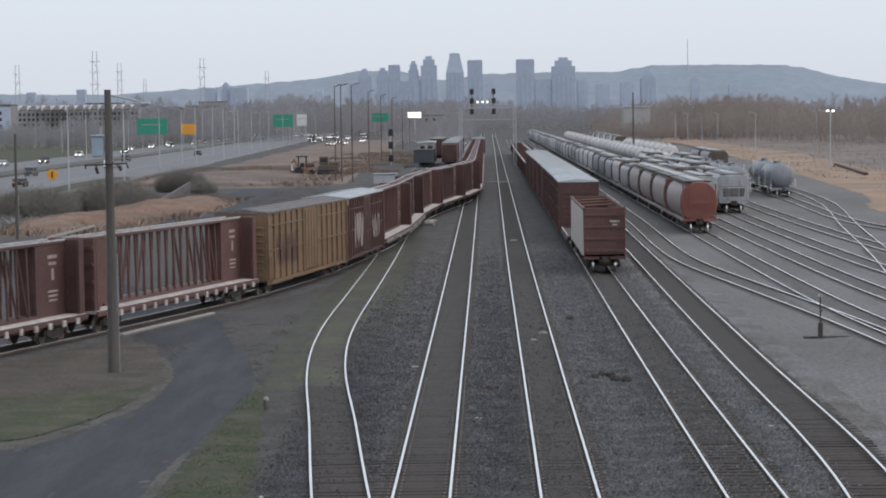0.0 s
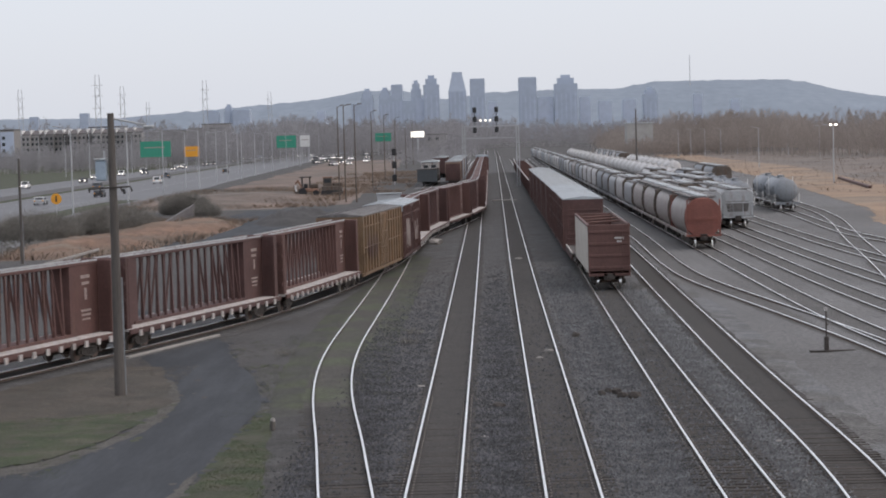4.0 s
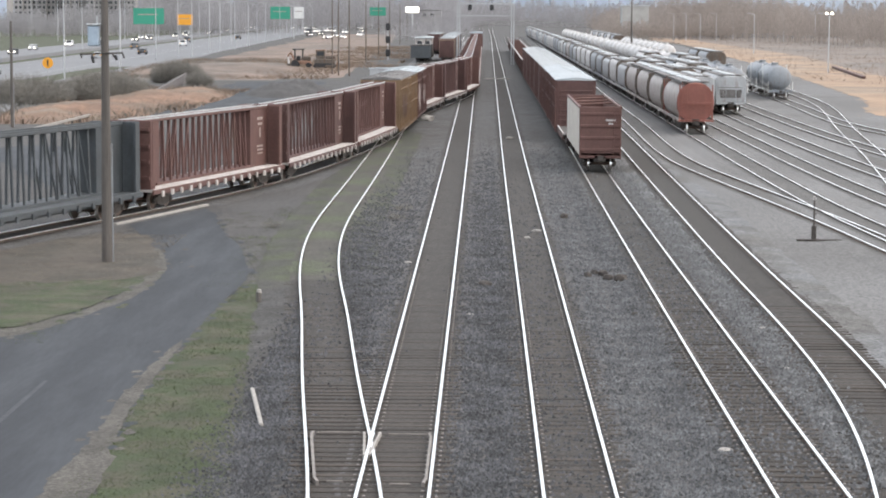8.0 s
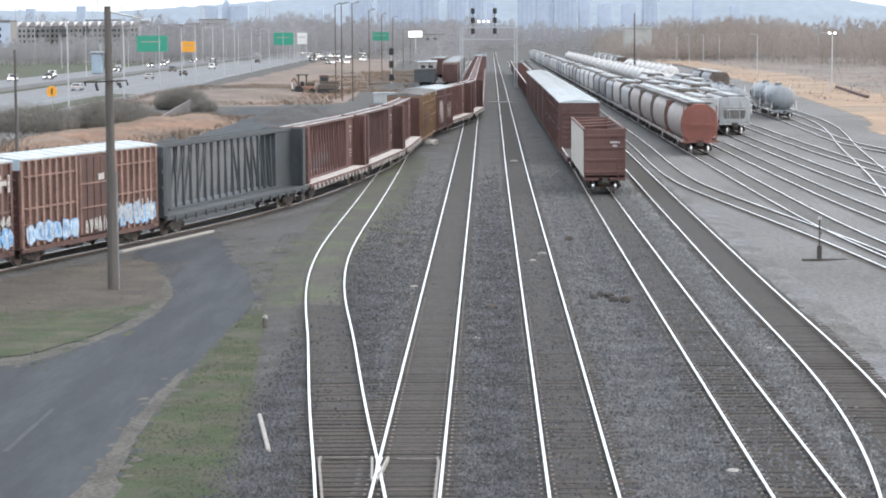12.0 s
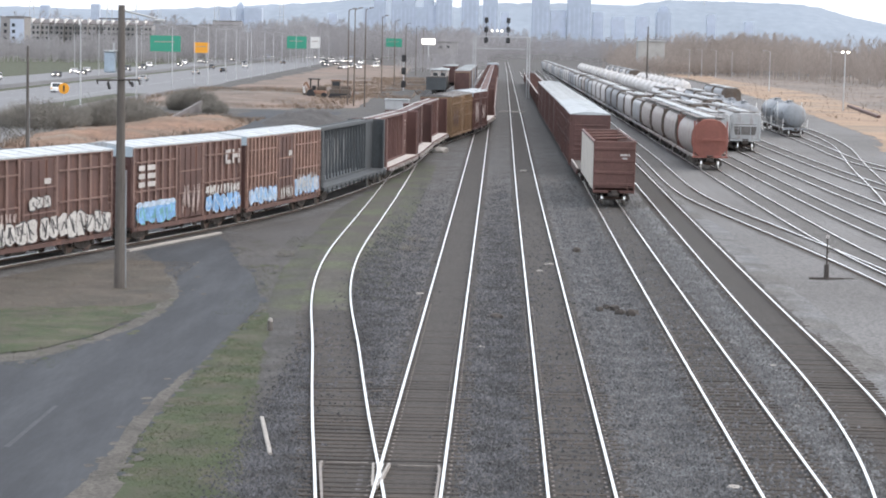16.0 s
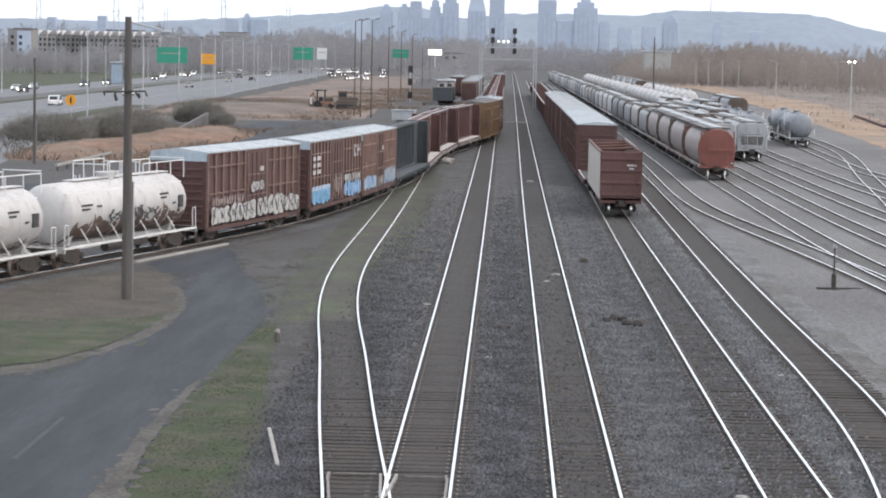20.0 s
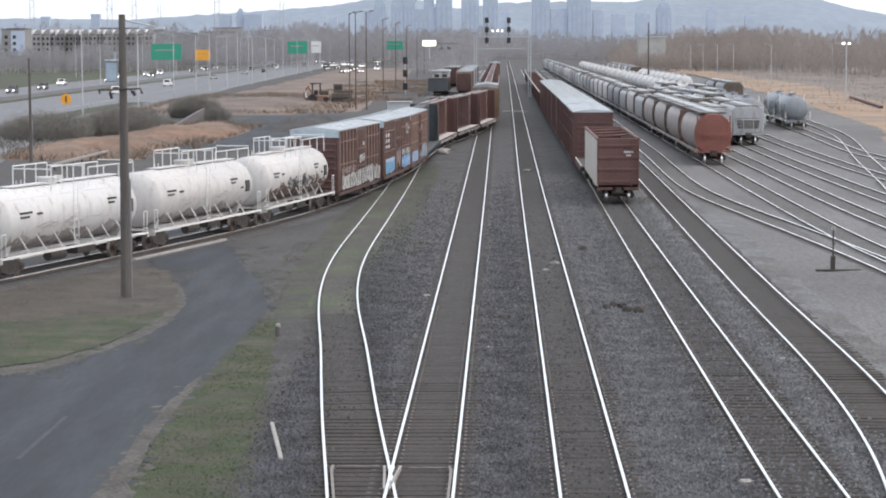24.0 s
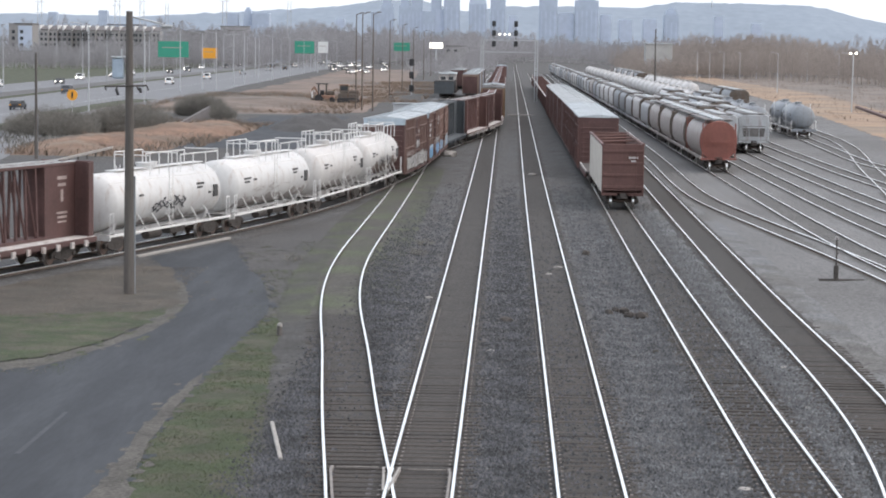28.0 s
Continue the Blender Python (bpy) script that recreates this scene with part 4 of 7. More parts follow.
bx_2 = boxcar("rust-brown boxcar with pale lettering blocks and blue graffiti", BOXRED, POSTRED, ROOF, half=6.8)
bx_3 = boxcar("rust-brown boxcar with chalk-white graffiti along its base", BOXRED, POSTRED, ROOF, half=7.2, posts=6)
tk = [tank_car(lb, mt) for lb, mt in (("white tank car with tube railings and dark sprayed tag", TANKDIRTY), ("stained white tank car with tube railings", TANKDIRTY), ("white tank car with tube railings and faint stains", TANKWHITE), ("white tank car with tube railings and black scrawl", TANKWHITE))]

GX = 1.48 + 0.105
lettering(bx_1, -6.6, -1.7, 0.95, 2.0, SPRAYPALE, SPRAYBLUE, GX + 0.02, 12, 6)
lettering(bx_1, 1.7, 6.6, 1.0, 2.15, SPRAYPALE, SPRAYBLUE, GX + 0.02, 14, 6)
spray(bx_1, 2.0, 6.4, 1.2, 2.2, SPRAYWHITE, GX + 0.035, 15, 9, fat=0.12)
spray(bx_1, -1.2, 1.2, 1.0, 1.7, SPRAYWHITE, GX + 0.07, 16, 5, fat=0.15)
lettering(bx_2, -6.5, -1.9, 0.95, 2.0, SPRAYBLUE, SPRAYTEAL, GX + 0.02, 21, 4)
spray(bx_2, -6.4, -2.0, 1.75, 2.05, SPRAYPALE, GX + 0.03, 22, 8, fat=0.4)
lettering(bx_2, 1.9, 6.6, 0.95, 2.05, SPRAYBLUE, SPRAYPALE, GX + 0.02, 23, 5)
spray(bx_2, 1.9, 6.5, 1.9, 2.4, SPRAYWHITE, GX + 0.03, 24, 10, fat=0.2)
spray(bx_2, -1.3, 1.3, 1.2, 2.6, STENCILDIM, GX + 0.07, 25, 4, fat=0.12)
lettering(bx_3, -6.85, -0.3, 0.92, 2.0, SPRAYWHITE, SPRAYDARK, GX + 0.07, 31, 7)
lettering(bx_3, 0.0, 6.85, 0.92, 2.1, SPRAYWHITE, SPRAYDARK, GX + 0.07, 33, 8)
spray(bx_3, -6.6, -2.0, 1.9, 2.35, STENCILDIM, GX + 0.02, 34, 12, fat=0.16)
lettering(bx_3, -1.0, 0.9, 2.35, 2.95, SPRAYWHITE, SPRAYDARK, GX + 0.09, 32, 3)
marks(bx_1, [(0.35, 0.95, 3.4, 3.7)], STENCIL, x=1.645)
marks(bx_3, [(0.4, 1.0, 3.45, 3.7)], STENCIL, x=1.645)
marks(bx_2, [(-6.2, -5.5, 3.55, 3.8), (-5.2, -4.3, 3.55, 3.8), (-6.2, -5.5, 3.15, 3.4), (-5.2, -4.3, 3.15, 3.4), (-6.2, -5.5, 2.75, 3.0), (-5.2, -4.3, 2.75, 3.0),
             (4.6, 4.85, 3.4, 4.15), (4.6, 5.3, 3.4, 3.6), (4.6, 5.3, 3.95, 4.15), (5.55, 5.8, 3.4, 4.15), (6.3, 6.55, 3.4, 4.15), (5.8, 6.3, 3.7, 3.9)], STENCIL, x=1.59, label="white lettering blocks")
spray(bx_0, -5.5, -2, 1.3, 3.6, STENCILDIM, 1.6, 41, 6, fat=0.25)
spray(bx_0, 2, 5.5, 1.6, 3.2, STENCILDIM, 1.6, 42, 6, fat=0.22)
spray(bx_y, -8, -3, 1.6, 3.4, BEAMRED, 1.6, 43, 9, fat=0.14, label="faint dark tag")


def tank_tag(car, y0, y1, z0, z1, mat, seed, n):
    rnd = random.Random(seed)
    sh = Shape()
    cz, r = 2.42, 1.385
    for i in range(n):
        y = y0 + (y1 - y0) * (i + 0.5) / n
        w = 0.3 * (y1 - y0) / n
        lo, hi = sorted((rnd.uniform(z0, z0 + 0.3), rnd.uniform(z1 - 0.35, z1)))
        pts = [(lo + (hi - lo) * k / 5, y + w * 1.6 * math.sin(k * 1.7 + i * 2.1)) for k in range(6)]
        for (za, ya), (zb, yb) in zip(pts, pts[1:]):
            xa, xb = (math.sqrt(max(0.01, r * r - (z - cz) ** 2)) + 0.004 for z in (za, zb))
            sh.quad((xa, ya - w, za), (xa, ya + w, za), (xb, yb + w, zb), (xb, yb - w, zb))
    tagged(part("graffiti", sh, mat, car, "dark sprayed tag"), kind="stuff")


def grime(car, low, high, mat, seed, ya=-6.0, yb=6.0):
    """A ragged film of dirt round the lower half of a tank."""
    rows, cz, r = [], 2.42, 1.366
    for i in range(61):
        y = ya + (yb - ya) * i / 60
        top = low + (high - low) * (0.5 + 0.9 * noise.noise((y * 0.7, seed, 0.0)) + 0.5 * noise.noise((y * 3.1, seed, 4.0)))
        a1 = math.asin(max(-0.95, min(0.9, (top - cz) / r)))
        rows.append([(r * math.cos(a), y, cz + r * math.sin(a)) for a in (-1.35 + (a1 + 1.35) * k / 6 for k in range(7))])
    sh = Shape().loft(rows, closed=False)
    sh.smooth = True
    tagged(part("grime_film", sh, mat, car, "ragged brown dirt on the tank's belly"), kind="stuff")


grime(tk[0], 1.5, 2.5, TANKGRIME, 1)
grime(tk[1], 1.3, 1.9, TANKFILM, 2)
grime(tk[1], 1.1, 1.5, TANKGRIME, 3, -3.0, 5.0)
grime(tk[2], 1.3, 2.1, TANKFILM, 4)
grime(tk[3], 1.2, 1.6, TANKFILM, 5)
for q in tk:
    part("brake_reservoir", Shape().rod((0.75, -1.8, 0.62), (0.75, -0.3, 0.62), 0.22, 10), TRUCKMAT, q)
    part("brake_rigging", Shape().box(-0.5, 0.9, 0.8, 2.6, 0.5, 0.85), TRUCKMAT, q)
tank_tag(tk[0], -2.5, 2.8, 1.75, 2.5, SPRAYDARK, 1, 13)
tank_tag(tk[3], -2.2, 1.6, 1.7, 2.5, SPRAYDARK, 4, 11)
tank_tag(tk[1], -3.8, 3.2, 1.9, 2.4, STENCIL, 2, 9)
tank_tag(tk[2], -3.8, 3.2, 1.9, 2.4, STENCIL, 3, 8)

# car, place of its middle along the way at the start
TRAIN = [(cb_g, -51.85), (bx_1, -71.0), (bx_2, -85.5), (bx_3, -101.6), (tk[0], -116.9), (tk[1], -131.9), (tk[2], -146.8), (tk[3], -161.5),
         (bx_y, 34.1), (bx_0, 52.7)]


def again(ob):
    return copy_thing(ob, Matrix.Identity(4))


TRAIN += [(cb_r, 12.9), (cb_a, -8.7), (cb_s, -29.75), (again(cb_a), -180.3)]
tagged(TRAIN[-1][0], "dark red centre-beam flatcar bringing up the train's end")
ahead = 72.0
cb_f = centerbeam("faded red centre-beam flatcar far ahead in the train", OXIDE, seed=6, far=True)
cb_f2 = centerbeam("dark red centre-beam flatcar far ahead in the train", BEAMRED, seed=7, far=True)
kinds = [cb_r, cb_a, cb_f, cb_f2, cb_f2, cb_f, cb_f, cb_f2, cb_f, cb_f2, cb_f, cb_f2, cb_f, cb_f2, cb_f, cb_f2, cb_f, bx_0]
for k in kinds:
    TRAIN.append((again(k), ahead))
    ahead += 21.7
drop_later = [cb_f, cb_f2]


def motions():
    turn_rate = SPEED / 0.45
    ticks = [round(k * 0.1, 1) for k in range(281)]
    for car, s0 in TRAIN[:14]:
        for o in car.children_recursive:
            if o.name.startswith("wheelset"):
                d = o.matrix_basis.translation.y
                walk(o, [(t, pose(0, d, 0.44, -math.degrees(turn_rate * t) % 360.0)) for t in ticks])
    for car, s0 in TRAIN:
        walk(car, [(t, on_line(WAY, WAY_S, s0 + SPEED * t)) for t in np.arange(0, 28.01, 1.0)])
    for car, x0, slope, y0, v in TRAFFIC:
        rows = []
        for t in (0, 28):
            y = y0 + v * t
            rows.append((t, pose(x0 + slope * y, y, 0.03, 0, 0, math.degrees(math.atan(-slope)) + (180 if v < 0 else 0))))
        walk(car, rows)


# ---- standing strings of cars ----
def stand(kind, line, ys, group_label=""):
    ln = LINES[line]
    out = []
    for i, y in enumerate(ys):
        x = np.interp(y, ln[:, 1], ln[:, 0])
        a, b = np.interp([y - 5, y + 5], ln[:, 1], ln[:, 0])
        m = pose(x, y, RAILZ, 0, 0, -math.degrees(math.atan2(b - a, 10)))
        ob = kind[i % len(kind)]
        out.append(copy_thing(ob, m))
    return out


def drop(ob):
    for o in (*ob.children_recursive, ob):
        bpy.data.objects.remove(o)


h_red = covered_hopper("round-sided grain hopper, cream sides and oxide-red end", HOPCREAM, HOPRED, "grain hoppers standing in the yard", rounded=1.42, top=4.2, low=0.8)
h_near = covered_hopper("grey covered hopper with dusty end frame", HOPGREY, HOPGREY, "grey hoppers standing in the yard", rounded=0.4, top=3.75, low=1.05)
# Dark ends from here on put the shade between coupled cars into colour.
h_pink = covered_hopper("weathered cream grain hopper with pale hatches", HOPCREAM, MACHINEGREY, "grain hoppers standing in the yard", rounded=1.2, top=4.2, low=0.9)
h_grey = covered_hopper("grey covered hopper with dusty roof hatches", HOPGREY, MACHINEGREY, "grey hoppers standing in the yard", rounded=0.62, far=True, top=3.8)
h_cream = covered_hopper("weathered cream grain hopper far down the string", HOPCREAM, MACHINEGREY, "grain hoppers standing in the yard", far=True, top=4.15)
h_dark = covered_hopper("dark weathered hopper with pale hatches", TANKGREY, MACHINEGREY, "grey hoppers standing in the yard", rounded=0.8, far=True, top=4.0)
h_white = covered_hopper("dusty white covered hopper with grimy roof", HOPWHITE, MACHINEGREY, "grey hoppers standing in the yard", rounded=0.7, far=True, top=4.1)
t_grey = tank_car("grey tank car standing in the yard", TANKGREY, "tank cars standing in the yard", rails=False)
t_white = tank_car("white tank car standing far down the yard", HOPWHITE, "tank cars standing in the yard", rails=False, far=True)
b_near = boxcar("oxide-red boxcar with pale ribbed roof", BEAMRED, OXIDE, ROOF, half=10.5, group="cars standing beside the main line", light_end=False)
b_std = boxcar("oxide-red boxcar with pale ribbed roof far along the string", BEAMRED, OXIDE, ROOFDULL, half=10.5, group="cars standing beside the main line", far=True, light_end=False)
b_dark = boxcar("dark boxcar with pale roof", BEAMGREY, BEAMGREY, ROOF, half=8.0, group="cars standing far along the line", far=True, light_end=False)
b_tan = boxcar("tan boxcar with pale roof", TAN, TAN, ROOFDULL, half=8.0, group="cars standing far along the line", far=True, light_end=False)

stand([h_red], "grain_track", [191.5])
stand([h_pink], "grain_track", [191.5 + 17.7 * i for i in range(1, 4)])
stand([h_grey, h_white, h_grey, h_dark, h_dark, h_white, h_white, h_white, h_grey, h_dark, h_cream], "grain_track", [191.5 + 17.7 * i for i in range(4, 42)])
stand([h_near], "yard_track", [224])
stand([h_white, h_grey, h_dark], "yard_track", [224 + 17.7 * i for i in range(1, 5)])
stand([h_near], "hopper_track", [227.5])
stand([h_grey, h_white, h_dark, h_grey], "hopper_track", [227.5 + 17.7 * i for i in range(1, 7)])
stand([t_grey], "sorting_track", [258, 272.6, 287.2])
stand([h_grey, h_dark], "sorting_track", [305, 322.7])
stand([t_white], "sorting_track", [348 + 14.6 * i for i in range(0, 12)] + [535 + 29 * i for i in range(0, 11)])
stand([t_grey], "tank_track", [265.5 + 14.6 * i for i in range(0, 2)])
stand([h_dark], "tank_track", [352, 370])
stand([t_white], "tank_track", [440 + 14.6 * i for i in range(0, 9)])
stand([h_dark, h_white], "tank_track", [600 + 17.7 * i for i in range(0, 8)])
stand([b_near], "storage_track", [182.7, 204.8])
stand([b_std], "storage_track", [182.7 + 22.1 * i for i in range(2, 7)])
for o in [h_white, h_red, h_near, h_pink, h_grey, h_cream, h_dark, t_grey, t_white, b_near] + drop_later:
    drop(o)


def high_gondola(label):
    """The car at the head of the standing string: tall ends, open top, one side bleached pale."""
    L = 10.2
    car = thing("high_side_gondola", label, "rail car", "cars standing beside the main line")
    part("floor", Shape().soft_box(-1.24, 1.24, -L, L, 0.98, 1.15, 0.02), OXIDE, car)
    part("centre_sill", Shape().box(-0.35, 0.35, -L, L, 0.6, 0.98), TRUCKMAT, car)
    for s in (-1, 1):
        b = part("end_wall", Shape().soft_box(-1.32, 1.32, *sorted((s * (L - 0.2), s * L)), 0.8, 4.05, 0.03), OXIDE, car, "ribbed end wall")
        for z in (1.35, 2.1, 2.85, 3.6):
            part("rib", Shape().soft_box(-1.27, 1.27, *sorted((s * L, s * (L + 0.06))), z - 0.1, z + 0.1, 0.03), OXIDE, b)
        part("stencil", Shape().box(0.35, 0.95, *sorted((s * (L + 0.01), s * (L + 0.066))), 3.15, 3.27), STENCIL, b)
        part("stencil", Shape().box(0.5, 0.8, *sorted((s * (L + 0.01), s * (L + 0.066))), 2.95, 3.05), STENCIL, b)
        ladder(car, 1.05, s * (L + 0.12), 0.8, 4.1, OXIDE, along="x")
        w = part("side_wall", Shape().box(*sorted((s * 1.24, s * 1.32)), -L + 0.2, L - 0.2, 1.0, 3.95), BLEACHED if s < 0 else OXIDE, car, "bleached pale side" if s < 0 else "")
        part("top_rail", Shape().box(*sorted((s * 1.2, s * 1.36)), -L, L, 3.95, 4.07), OXIDE, car)
        for i in range(8 if s > 0 else 0):
            y = -L + 1.2 + i * (2 * L - 2.4) / 7
            part("side_post", Shape().box(*sorted((s * 1.32, s * 1.39)), y - 0.06, y + 0.06, 1.0, 4.1), OXIDE, w)
    for y in (-L * 0.45, 0.0, L * 0.45):
        part("cross_brace", Shape().rod((-1.24, y, 3.98), (1.24, y + 2.4, 3.98), 0.06, 6), OXIDE, car)
    add_trucks(car, L - 1.9)
    add_couplers(car, L)
    return car


def low_gondola(label):
    L = 8.0
    car = thing("gondola", label, "rail car", "cars standing beside the main line")
    part("floor", Shape().soft_box(-1.4, 1.4, -L, L, 0.95, 1.1, 0.02), TRUCKMAT, car)
    for s in (-1, 1):
        w = part("side_wall", Shape().box(*sorted((s * 1.36, s * 1.44)), -L, L, 0.9, 2.75), BEAMRED, car)
        part("top_rail", Shape().box(*sorted((s * 1.33, s * 1.5)), -L, L, 2.75, 2.87), DECK, car, "worn pale top rail")
        for i in range(7):
            y = -L + 1.0 + i * (2 * L - 2.0) / 6
            part("side_post", Shape().box(*sorted((s * 1.44, s * 1.54)), y - 0.07, y + 0.07, 0.9, 2.75), BEAMRED, w)
        part("end_wall", Shape().box(-1.36, 1.36, *sorted((s * (L - 0.1), s * L)), 0.9, 2.85), OXIDE, car)
    part("centre_sill", Shape().box(-0.35, 0.35, -L, L, 0.6, 0.95), TRUCKMAT, car)
    add_trucks(car, L - 1.8, True)
    add_couplers(car, L)
    return car


bf = high_gondola("oxide-red high-sided gondola with one bleached pale side")
bf.matrix_basis = pose(7.36, 148.4, RAILZ)
flat = thing("flatcar", "low dark flatcar with pale worn side rail", "rail car", "cars standing beside the main line", m=pose(7.2, 165.6, RAILZ))
part("deck", Shape().soft_box(-1.4, 1.4, -6.2, 6.2, 0.95, 1.12, 0.02), TRUCKMAT, flat)
for q in (-1, 1):
    part("side_sill", Shape().box(*sorted((q * 1.36, q * 1.46)), -6.2, 6.2, 0.72, 1.0), BEAMRED, flat)
    part("side_rail", Shape().box(*sorted((q * 1.34, q * 1.42)), -6.2, 6.2, 1.125, 1.22), DECK, flat, "pale worn rail")
part("centre_sill", Shape().box(-0.35, 0.35, -6.2, 6.2, 0.5, 0.95), TRUCKMAT, flat)
add_trucks(flat, 4.6)
add_couplers(flat, 6.2)
low_g = low_gondola("dark low-sided gondola far along the standing string")
stand([low_g], "storage_track", [336.5 + 17.0 * i for i in range(15)])
drop(low_g)

# dark and tan cars standing left of the main line, far ahead
for k, x, y in ((b_std, -12.4, 470), (b_tan, -7.5, 455), (b_std, -7.5, 473), (b_dark, -7.5, 491), (b_tan, -7.4, 509), (b_std, -7.4, 527), (b_dark, -7.3, 545), (b_std, -7.3, 563), (b_std, -12.1, 545), (b_tan, -12, 563)):
    copy_thing(k, pose(x, y, RAILZ))
drop(b_std), drop(b_dark), drop(b_tan)
ore = thing("gondola", "charcoal high-sided gondola standing beside the main line", "rail car", "cars standing far along the line", m=pose(-12.6, 448, RAILZ))
part("body", Shape().soft_box(-2.0, 2.0, -7.5, 7.5, 0.8, 3.3, 0.05), BEAMGREY, ore)
part("top_rail", Shape().box(-2.05, 2.05, -7.55, 7.55, 3.3, 3.42), TRUCKMAT, ore)
add_trucks(ore, 5.6, True)
cabo = thing("caboose", "pale cream caboose with dark windows", "rail car", "cars standing far along the line", m=pose(-12.5, 463.5, RAILZ))
part("body", Shape().soft_box(-1.75, 1.75, -5.5, 5.5, 0.9, 4.5, 0.08), DECK, cabo)
part("roof", Shape().soft_box(-1.9, 1.9, -5.8, 5.8, 4.5, 4.75, 0.06), ROOF, cabo)
for k in (-0.8, 0.8):
    part("window", Shape().box(k - 0.5, k + 0.5, -5.56, -5.504, 3.2, 4.0), GLASSDARK, cabo)
add_trucks(cabo, 3.8, True)

# ---- the access road, verges and banks ----
def patch(name, points, z, mat, label, category, seed=1, ragged=0.25, tufts=0.45):
    """A flat piece of ground inside a closed, slightly ragged outline of plan points."""
    p = [Vector(q) for q in points]
    n, out = len(p), []
    for i in range(n):
        a, b, c, d = p[i - 1], p[i], p[(i + 1) % n], p[(i + 2) % n]
        steps = max(2, min(60, int((c - b).length / 0.22)))
        for k in range(steps):
            t = k / steps
            q = 0.5 * (2 * b + (c - a) * t + (2 * a - 5 * b + 4 * c - d) * t * t + (3 * b - a - 3 * c + d) * t ** 3)
            w = Vector((noise.noise((q.x * 0.9, q.y * 0.5, seed)), 2.5 * noise.noise((q.x * 0.9, q.y * 0.5, seed + 9.0)))) * ragged
            w += Vector((noise.noise((q.x * 3.1, q.y * 1.4, seed + 3.0)), 2 * noise.noise((q.x * 3.1, q.y * 1.4, seed + 5.0)))) * ragged * 0.5
            w += Vector((noise.noise((q.x * 9.0, q.y * 4.0, seed + 4.0)), 2 * noise.noise((q.x * 9.0, q.y * 4.0, seed + 6.0)))) * ragged * 0.35
            out.append((q.x + w.x, q.y + w.y))
    bm = bmesh.new()
    vs = [bm.verts.new((x, y, z)) for x, y in out]
    es = [bm.edges.new((vs[i - 1], vs[i])) for i in range(len(vs))]
    bmesh.ops.triangle_fill(bm, use_beauty=False, use_dissolve=False, edges=es)
    for f in bm.faces:
        if f.normal.z < 0:
            f.normal_flip()
    rnd = random.Random(seed)
    for x, y in out:
        if rnd.random() < tufts:
            cx, cy, r = x + rnd.gauss(0, 0.9) * ragged * 1.6, y + rnd.gauss(0, 2.2) * ragged * 2, rnd.uniform(0.05, 0.22)
            bm.faces.new([bm.verts.new((cx + r * math.cos(a) * rnd.uniform(0.6, 1.2), cy + 1.6 * r * math.sin(a) * rnd.uniform(0.6, 1.2), z + 0.002 + 0.001 * rnd.random())) for a in (0.0, 0.9, 1.8, 2.7, 3.6, 4.5, 5.4)])
    me = bpy.data.meshes.new(name)
    bm.to_mesh(me)
    bm.free()
    me.materials.append(mat)
    return tagged(new(name, me), label, category, kind="structure")


patch("gravel_road", [(-9.0, 14), (-8.9, 46.5), (-8.95, 51), (-9.15, 58.7), (-9.1, 63.5), (-9.1, 69), (-9.1, 76), (-9.0, 79.5), (-9.0, 83.4), (-9.6, 88.5), (-10.6, 94.6), (-11.7, 99.5), (-12.5, 103.5), (-13.9, 111.5), (-18, 124), (-25, 143), (-31, 163),
                      (-36, 160), (-30, 140), (-23, 121), (-18.2, 108), (-17.0, 103.9), (-16.1, 101.1), (-15.1, 97.3), (-14.1, 92.6), (-13.5, 89), (-12.95, 84.5), (-13.0, 77), (-13.8, 72.4), (-14.6, 69.2), (-15.7, 67.6), (-22, 62.5), (-34, 55), (-34, 14)],
      0.017, ROAD, "grey-blue packed gravel access road crossing the track", "road", 2, 0.12)
patch("grass_bank", [(-12.75, 84.6), (-14.2, 87), (-17, 87), (-21, 86), (-34, 85), (-34, 63), (-22, 65.5), (-15.9, 68.6), (-14.0, 72.6), (-13.1, 77.5)], 0.022, GRASS, "band of patchy spring grass beside the road", "grass", 5, 0.3)
patch("straw_bank", [(-12.95, 84.4), (-13.4, 90.2), (-14.6, 95.5), (-15.8, 99.6), (-18.8, 97.5), (-20.9, 94), (-27, 91), (-34, 89), (-34, 80.5), (-20, 80.5), (-16.2, 81.2), (-14.2, 82)], 0.025, STRAWBANK, "dry brown straw and bare earth round the pole", "dirt", 7, 0.35)
patch("dirt_edge", [(-12.4, 77), (-12.35, 84.5), (-13.0, 89.2), (-13.8, 93), (-14.3, 93), (-13.3, 88), (-12.85, 84.4), (-13.0, 77.3), (-13.9, 72.2), (-15.8, 68.4), (-23, 64.0), (-23, 62.4), (-15.4, 67.1), (-14.05, 68.8), (-13.3, 72)], 0.020, PALEEDGE, "pale trodden dirt along the road's edge", "dirt", 11, 0.14, 0.15)
patch("grass_verge", [(-7.8, 14), (-8.0, 38), (-8.2, 46), (-8.6, 50.2), (-9.0, 57.8), (-9.1, 63.5), (-9.05, 71), (-9.0, 78), (-8.7, 81.2), (-8.2, 80.1), (-7.7, 77.5), (-7.5, 73.1), (-7.4, 69.1), (-7.0, 63.4), (-6.7, 58.6), (-6.4, 54.4), (-5.9, 50.8), (-5.5, 46), (-5.3, 36), (-5.2, 14)], 0.014, GRASS, "strip of patchy spring grass along the road", "grass", 3, 0.22)
